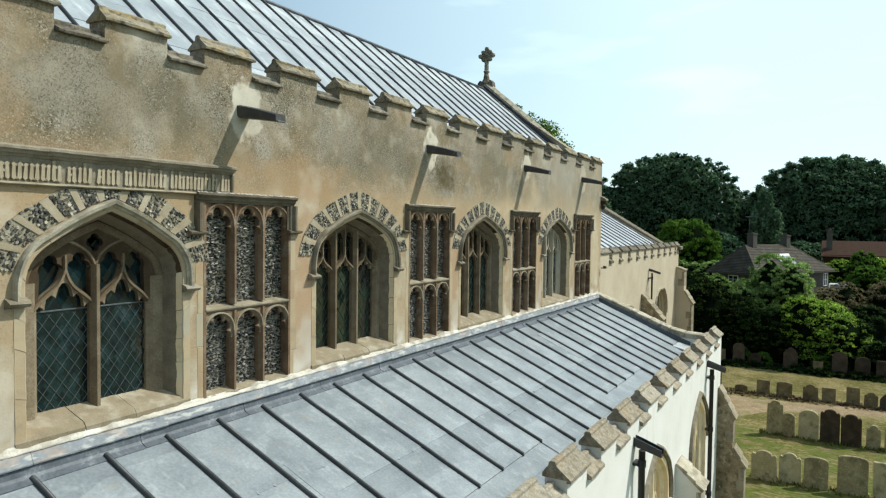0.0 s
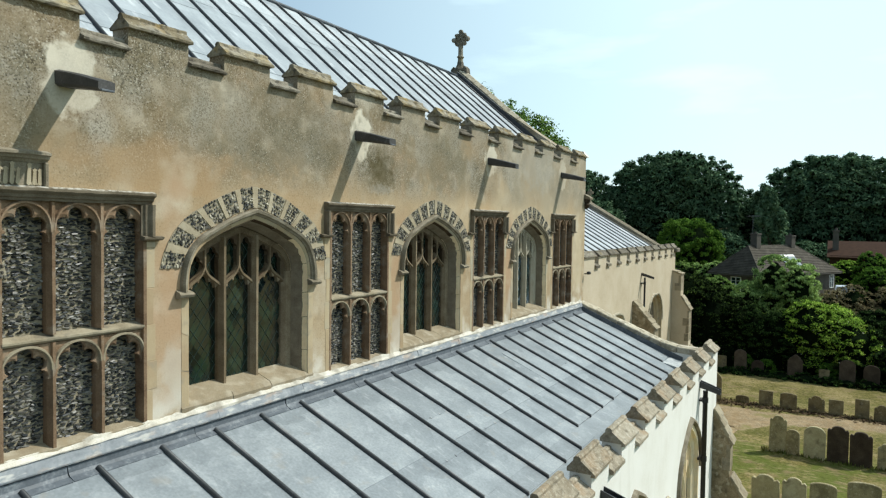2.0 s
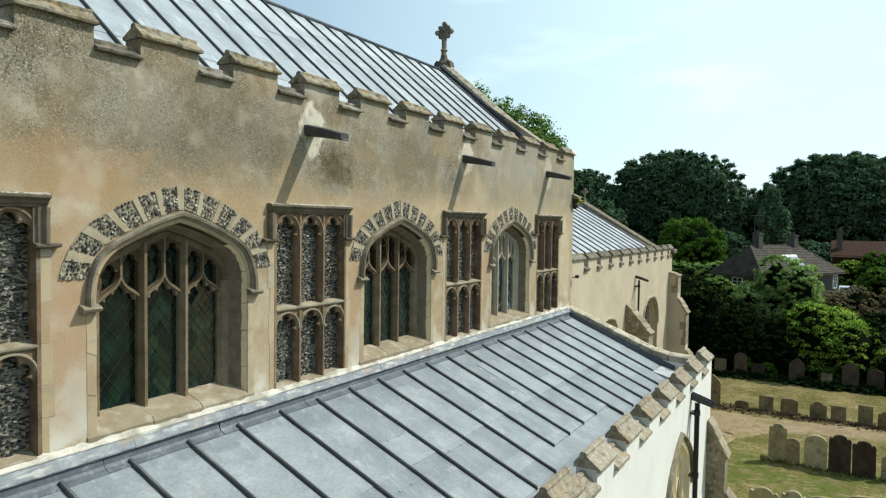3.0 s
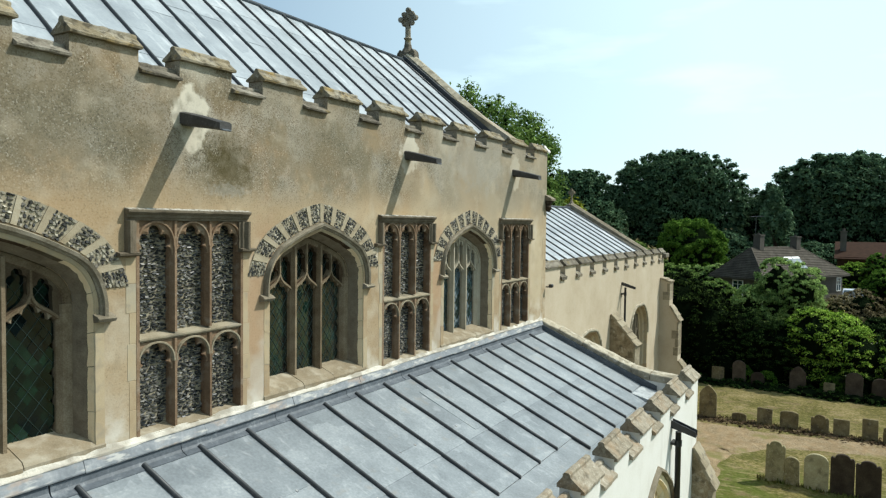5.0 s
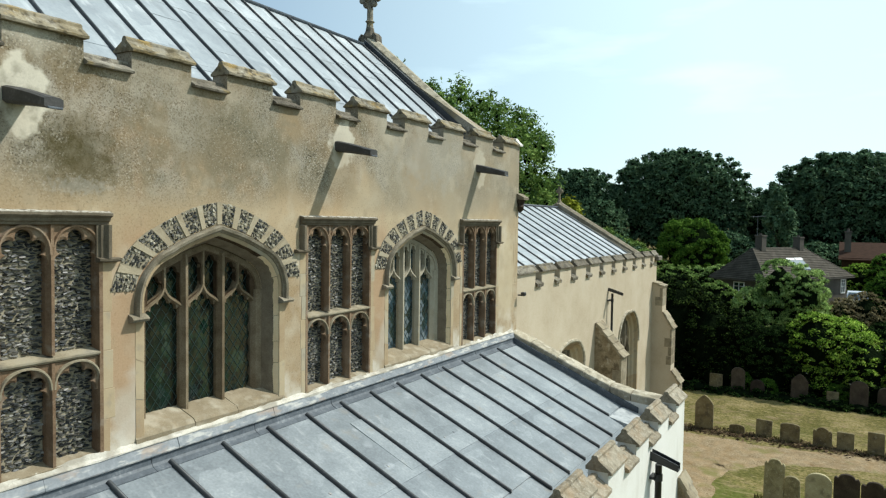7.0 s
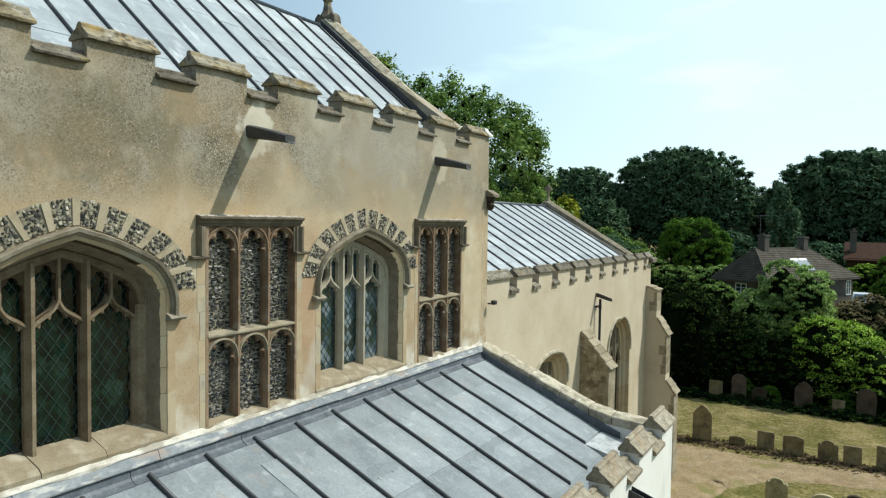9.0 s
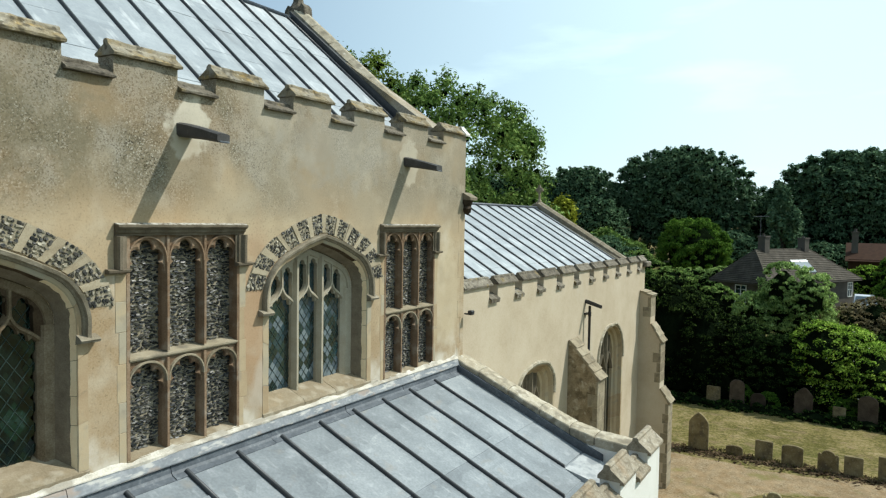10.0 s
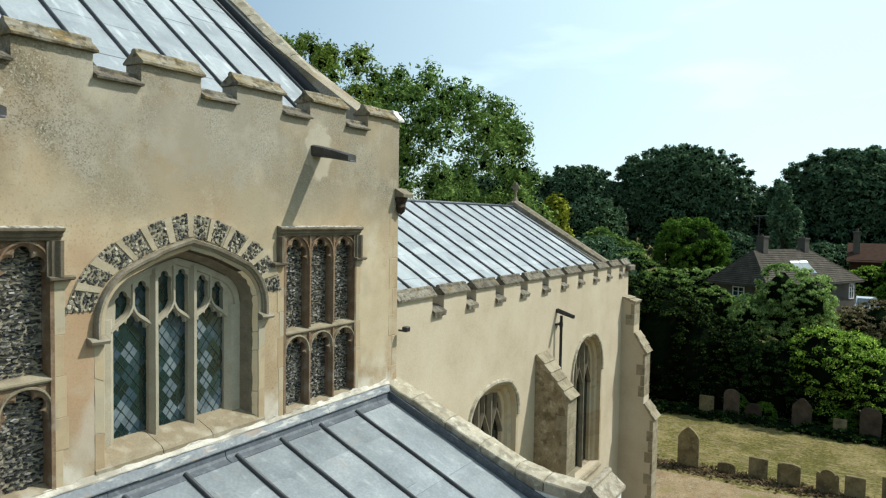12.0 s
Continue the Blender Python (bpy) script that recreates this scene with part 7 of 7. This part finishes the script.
bush("copper_shrub", [(56.3, -5.4, 2.7, 1.5, 1.1, 1.35), (57.0, -6.6, 2.9, 1.7, 1.5, 1.5), (57.5, -9.3, 3.0, 1.7, 1.6, 1.6), (56.2, -4.4, 1.9, 1.7, 1.6, 1.3), (56.6, -7.0, 1.8, 1.9, 1.8, 1.5), (57.2, -10.2, 1.8, 1.9, 1.8, 1.5)], 46000, 0.055, leaf_brown, 96, "brownish copper-leaved shrub beside the house", core=0.6, heart=0.9)
bush("shrub", [(70, -8.6, 3.2, 2.0, 1.8, 1.9), (68, -11.0, 3.0, 2.2, 2.0, 1.9), (78, -8.5, 4.0, 2.2, 1.6, 2.2)], 26000, 0.10, leaf_bright, 97, "bright green garden shrubs beside the house", core=0.8)
bush("shrub", [(58, 5.5, 3.0, 2.4, 2.2, 2.6), (58, 2.4, 2.6, 2.0, 1.8, 1.9), (60, 8.5, 3.6, 2.5, 2.5, 3.0)], 30000, 0.09, leaf_oak, 98, "dark green garden shrubs behind the yew", core=0.82)
bush("undergrowth", [(42.2 + 0.25 * math.sin(i * 2.1), 9.0 - 1.9 * i, 1.25, 1.4, 1.3, 1.2 + 0.15 * math.sin(i * 1.3)) for i in range(13)], 30000, 0.06, leaf_yew, 101, "dark leafy undergrowth below the hedge", "undergrowth", core=0.8, shelves=60)
bush("shrub", [(72, 12.2, 4.0, 2.2, 2.3, 2.4), (73, 14.6, 4.6, 2.2, 2.2, 2.8)], 12000, 0.13, leaf_wood, 104, "dark green garden shrubs beyond the chancel", core=0.85)
bush("shrub", [(72, 4.4, 3.0, 1.8, 1.8, 2.0), (73, 2.2, 2.6, 1.8, 1.6, 1.7), (72.5, 6.8, 2.8, 1.8, 1.8, 2.0)], 18000, 0.10, leaf_willow, 102, "grey-green garden shrubs beside the house", core=0.88)
bush("shrub", [(84, -3.4, 3.0, 2.2, 2.2, 2.0), (82.5, -6.6, 3.2, 2.0, 2.0, 1.9), (80, -9.8, 3.4, 2.2, 2.4, 2.0)], 26000, 0.10, leaf_elder, 103, "light green garden shrubs before the brick house", core=0.8)
bush("undergrowth", [(40.42 + 0.12 * math.sin(i * 1.7), 1.4 - 0.95 * i, GROUND + 0.05, 0.75, 0.75, 0.26 + 0.07 * math.sin(i * 2.3)) for i in range(12)], 16000, 0.05, leaf_hedge, 105, "low dark ivy and weeds round old headstones", "undergrowth", shelves=40, stems=0)
bush("ivy", [(40.9, -2.55, 0.9, 0.35, 0.45, 0.5), (41.1, -1.5, 0.95, 0.4, 0.5, 0.6), (41.2, -5.4, 0.9, 0.5, 0.6, 0.6)], 12000, 0.07, leaf_bright, 99, "low leafy undergrowth between old headstones", "undergrowth", core=0.78, stems=0)


# ---- houses ----
def hipped_house(name, corner, along_dir, length, depth, eave, ridge, label):
    d = Vector((*along_dir, 0)).normalized()
    n = Vector((-d.y, d.x, 0))
    m = Matrix.Translation((corner[0], corner[1], 0)) @ Matrix(((d.x, n.x, 0, 0), (d.y, n.y, 0, 0), (0, 0, 1, 0), (0, 0, 0, 1)))
    g0 = ground_height(corner[0] + 4, corner[1]) - 0.3
    t = thing(name, label, "house")
    t.matrix_basis = m
    V, F = box(0.4, length - 0.4, 0.4, depth - 0.4, g0, eave - 0.05)
    part("wall", mesh_of("wall", V, F, house_wall), t)
    h = depth / 2
    E = [(0, 0), (length, 0), (length, depth), (0, depth)]
    R0, R1 = Vector((h * 0.8, h, ridge)), Vector((length * 0.71, h, ridge))
    roof_parts = []
    def course(face_a, face_b, top_a, top_b, rows):
        """Rows of tiles, each lapped over the one below."""
        for i in range(rows):
            q0, q1 = i / rows, (i + 1) / rows
            a0, b0, a1, b1 = face_a.lerp(top_a, q0), face_b.lerp(top_b, q0), face_a.lerp(top_a, q1), face_b.lerp(top_b, q1)
            nv = (b0 - a0).cross(a1 - a0).normalized()
            nv = nv if nv.z > 0 else -nv
            V = [a0 + nv * 0.05, b0 + nv * 0.05, b1 + nv * 0.016, a1 + nv * 0.016, a0 - nv * 0.005, b0 - nv * 0.005]
            part("tile_course", mesh_of("tile_course", V, [(0, 1, 2, 3), (0, 4, 5, 1)], tile), roof)
    c = [Vector((x, y, eave)) for x, y in E]
    roof = part("roof", mesh_of("roof", [tuple(v) for v in c] + [tuple(R0), tuple(R1)], [(0, 1, 5, 4), (1, 2, 5), (2, 3, 4, 5), (3, 0, 4), (3, 2, 1, 0)], tile), t, "grey-brown tiled hipped roof")
    for pa, pb, ta, tb in ((c[0], c[1], R0, R1), (c[1], c[2], R1, R1), (c[2], c[3], R1, R0), (c[3], c[0], R0, R0)):
        course(pa, pb, ta, tb, 18)
    for p, q in ((R0, R1), (c[0], R0), (c[3], R0), (c[1], R1), (c[2], R1)):
        V, F = tube([p, q], 0.07, 7)
        part("hip_cap", mesh_of("hip_cap", V, F, tile), roof)
    V, F = box(-0.02, length + 0.02, -0.02, depth + 0.02, eave - 0.12, eave - 0.02)
    part("eaves_board", mesh_of("eaves_board", V, F, house_wall), t)
    return t, m, c, R0, R1


house, hm, hc, R0, R1 = hipped_house("house", (62.2, -0.35), (12.8, -6.55), 12.6, 4.9, 4.33, 6.68, "low house with a hipped tiled roof behind the bushes")
for u, top in ((3.0, 7.75), (8.3, 7.6)):
    V, F = merge(bbox(u - 0.30, u + 0.30, 2.15, 2.75, 5.9, top - 0.12, 0.01), bbox(u - 0.34, u + 0.34, 2.1, 2.8, top - 0.12, top, 0.01), tube([(u - 0.15, 2.4, top), (u - 0.15, 2.4, top + 0.15)], 0.1, 8))
    part("chimney", mesh_of("chimney", V, F, house_wall), house, "grey rendered chimney stack")


def roof_at(u, v):
    return 4.33 + (6.68 - 4.33) * v / 2.45


V, F = prism([(0.6, roof_at(0, 0.6) + 0.06), (1.33, roof_at(0, 1.33) + 0.06), (1.33, roof_at(0, 1.33) + 0.14), (0.6, roof_at(0, 0.6) + 0.14)], "x", 4.9, 7.1)
sky_l = part("rooflight", fix(mesh_of("rooflight", V, F, glass_pale)), house, "glazed rooflight")
for a, b in ((4.9, 5.95), (6.05, 7.1)):
    V, F = prism([(1.31, roof_at(0, 1.31) + 0.15), (1.46, roof_at(0, 1.46) + 0.15), (1.46, roof_at(0, 1.46) + 0.20), (1.31, roof_at(0, 1.31) + 0.20)], "x", a, b)
    part("rooflight_frame", fix(mesh_of("rooflight_frame", V, F, white_paint)), sky_l, "white upper frame")


def house_window(u0, u1, z0, z1, side):
    """side 'front': on the long wall; 'end': on the short wall."""
    def bx(a, b, c, d, y0, y1):
        return box(a, b, 0.4 + y0, 0.4 + y1, c, d) if side == "front" else box(0.4 + y0, 0.4 + y1, a, b, c, d)
    V, F = merge(bx(u0, u1, z0, z0 + 0.07, -0.05, 0.02), bx(u0, u1, z1 - 0.07, z1, -0.05, 0.02), bx(u0, u0 + 0.07, z0, z1, -0.05, 0.02), bx(u1 - 0.07, u1, z0, z1, -0.05, 0.02),
                 bx((u0 + u1) / 2 - 0.03, (u0 + u1) / 2 + 0.03, z0, z1, -0.04, 0.02), bx(u0, u1, (z0 + z1) / 2 - 0.02, (z0 + z1) / 2 + 0.02, -0.04, 0.02), bx(u0, u1, z0 + (z1 - z0) * 0.75 - 0.015, z0 + (z1 - z0) * 0.75 + 0.015, -0.04, 0.02))
    wdw = part("window", mesh_of("window", V, F, white_paint), house, "white-painted casement window")
    V, F = bx(u0 + 0.05, u1 - 0.05, z0 + 0.05, z1 - 0.05, -0.02, -0.01)
    part("pane", mesh_of("pane", V, F, glass), wdw)


house_window(2.0, 2.95, 2.75, 4.1, "end")
house_window(11.2, 11.9, 2.9, 4.1, "front")
V, F = merge(tube([(2.6, 2.5, 7.7), (2.6, 2.5, 9.3)], 0.02, 5), tube([(2.0, 2.5, 9.2), (3.6, 2.5, 9.25)], 0.015, 5), *[tube([(2.1 + 0.25 * i, 2.2, 9.21 + 0.01 * i), (2.1 + 0.25 * i, 2.8, 9.21 + 0.01 * i)], 0.01, 4) for i in range(6)])
part("aerial", mesh_of("aerial", V, F, came), house, "thin television aerial")

# brick outbuilding farther off
barn = thing("brick_house", "long red-brick house with a tiled roof beyond the gardens", "house", at=(88, -5.0, 0))
V, F = box(0, 9, -13, 0, 1.2, 5.3)
part("wall", mesh_of("wall", V, F, brick_wall), barn)
V, F = prism([(-0.3, 5.15), (4.5, 6.85), (9.3, 5.15), (9.3, 5.05), (4.5, 6.7), (-0.3, 5.05)], "y", -13.3, 0.3)
V = [(x, y, z) for x, y, z in V]
part("roof", fix(mesh_of("roof", V, F, brick_wall)), barn, "red-brown tiled roof")
for yy in (-0.5, -8.8):
    V, F = merge(bbox(1.7, 2.3, yy - 0.3, yy + 0.3, 5.0, 7.9, 0.01), bbox(1.62, 2.38, yy - 0.38, yy + 0.38, 7.9, 8.05, 0.01), tube([(2, yy, 8.05), (2, yy, 8.35)], 0.14, 8))
    part("chimney", mesh_of("chimney", V, F, house_wall), barn, "grey brick chimney stack")

def parked_car(x, y, turn):
    t = thing("parked_car", "pale silver-blue car parked beside the house", "car")
    t.matrix_basis = pose(x, y, ground_height(x, y), 0, 0, turn)
    rings = [[(px, w, z) for w, z in ((-hw, 0.35), (-hw, top * 0.72), (-hw * 0.9, top), (hw * 0.9, top), (hw, top * 0.72), (hw, 0.35))] for px, hw, top in ((-2.05, 0.70, 0.72), (-1.9, 0.82, 0.88), (-0.6, 0.86, 0.95), (0.8, 0.86, 0.95), (1.85, 0.82, 0.78), (2.05, 0.68, 0.66))]
    V, F = strip(rings, closed=True)
    part("body", fix(mesh_of("body", V, F, car_paint)), t)
    rings = [[(px, -hw, 0.9), (px, -hw * 0.88, z), (px, hw * 0.88, z), (px, hw, 0.9)] for px, hw, z in ((-1.75, 0.80, 0.93), (-1.15, 0.78, 1.40), (-0.3, 0.76, 1.50), (0.35, 0.76, 1.44), (1.05, 0.80, 0.95))]
    V, F = strip(rings, closed=True)
    cabin = part("cabin", fix(mesh_of("cabin", V, F, car_paint)), t)
    V = [(1.02, -0.66, 1.01), (1.02, 0.66, 1.01), (0.44, 0.60, 1.41), (0.44, -0.60, 1.41), (0.99, -0.66, 0.99), (0.99, 0.66, 0.99), (0.41, 0.60, 1.39), (0.41, -0.60, 1.39)]
    part("windscreen", fix(mesh_of("windscreen", V, [(0, 1, 2, 3), (4, 7, 6, 5), (0, 4, 5, 1), (1, 5, 6, 2), (2, 6, 7, 3), (3, 7, 4, 0)], glass)), cabin)
    for wx in (-1.3, 1.3):
        for wy in (-0.8, 0.8):
            V, F = moved(lathe([(0.05, -0.1), (0.30, -0.1), (0.32, -0.06), (0.32, 0.06), (0.30, 0.1), (0.05, 0.1)], 14), Matrix.Translation((wx, wy, 0.32)) @ Euler((math.pi / 2, 0, 0)).to_matrix().to_4x4())
            part("wheel", mesh_of("wheel", V, F, black_paint), t)
    return t


parked_car(70.2, -6.3, 180)

# grass tufts and dead leaves round the stones
g = np.random.default_rng(5)
base = []
for row, x in ((ROW_A, 33.8), (ROW_B, 27.45), (ROW_C, 22.25), (ROW_D, 40.5)):
    for y0, y1, *_ in row:
        for _k in range(60):
            base.append((x + g.normal(0, 0.14), g.uniform(y1 - 0.15, y0 + 0.15)))
base = [(x, y) for x, y in base if not (x < 29.4 and y > -1.4) and not (29.6 < x < 33.0 and y < -1)]
B = np.array([(x, y, ground_height(x, y)) for x, y in base])
n = len(B)
a = g.random(n) * 6.283
w = 0.018 + 0.02 * g.random(n)
hgt = 0.04 + 0.09 * g.random(n)
lean = g.normal(0, 0.03, (n, 2))
off = np.stack([np.cos(a) * w, np.sin(a) * w, np.zeros(n)], 1)
tip = np.stack([lean[:, 0], lean[:, 1], hgt], 1)
V = np.stack([B - off, B + off, B + tip + off * 0.2, B + tip - off * 0.2], 1).reshape(-1, 3)
tagged(new("grass_tufts", np_mesh("grass_tufts", V, np.arange(4 * n).reshape(-1, 4), grass)), "short dry grass tufts", "grass", kind="stuff")

# dead leaves and soil along the near row of stones
n = 2600
xs_, ys_ = 33.55 + g.normal(0, 0.26, n), g.uniform(-9.0, 0.6, n)
cl = np.array([(x, y, ground_height(x, y) + 0.03) for x, y in zip(xs_, ys_)])
a, s = g.random(n) * 6.283, (0.03 + 0.05 * g.random(n))[:, None]
u = np.stack([np.cos(a), np.sin(a), g.normal(0, 0.35, n)], 1) * s
v = np.stack([-np.sin(a), np.cos(a), g.normal(0, 0.35, n)], 1) * s * 0.6
V = np.stack([cl - u, cl - v, cl + u, cl + v], 1).reshape(-1, 3)
tagged(new("leaf_litter", np_mesh("leaf_litter", V, np.arange(4 * n).reshape(-1, 4), dead_leaf)), "brown dead leaves along the row of headstones", "leaf litter", kind="stuff")
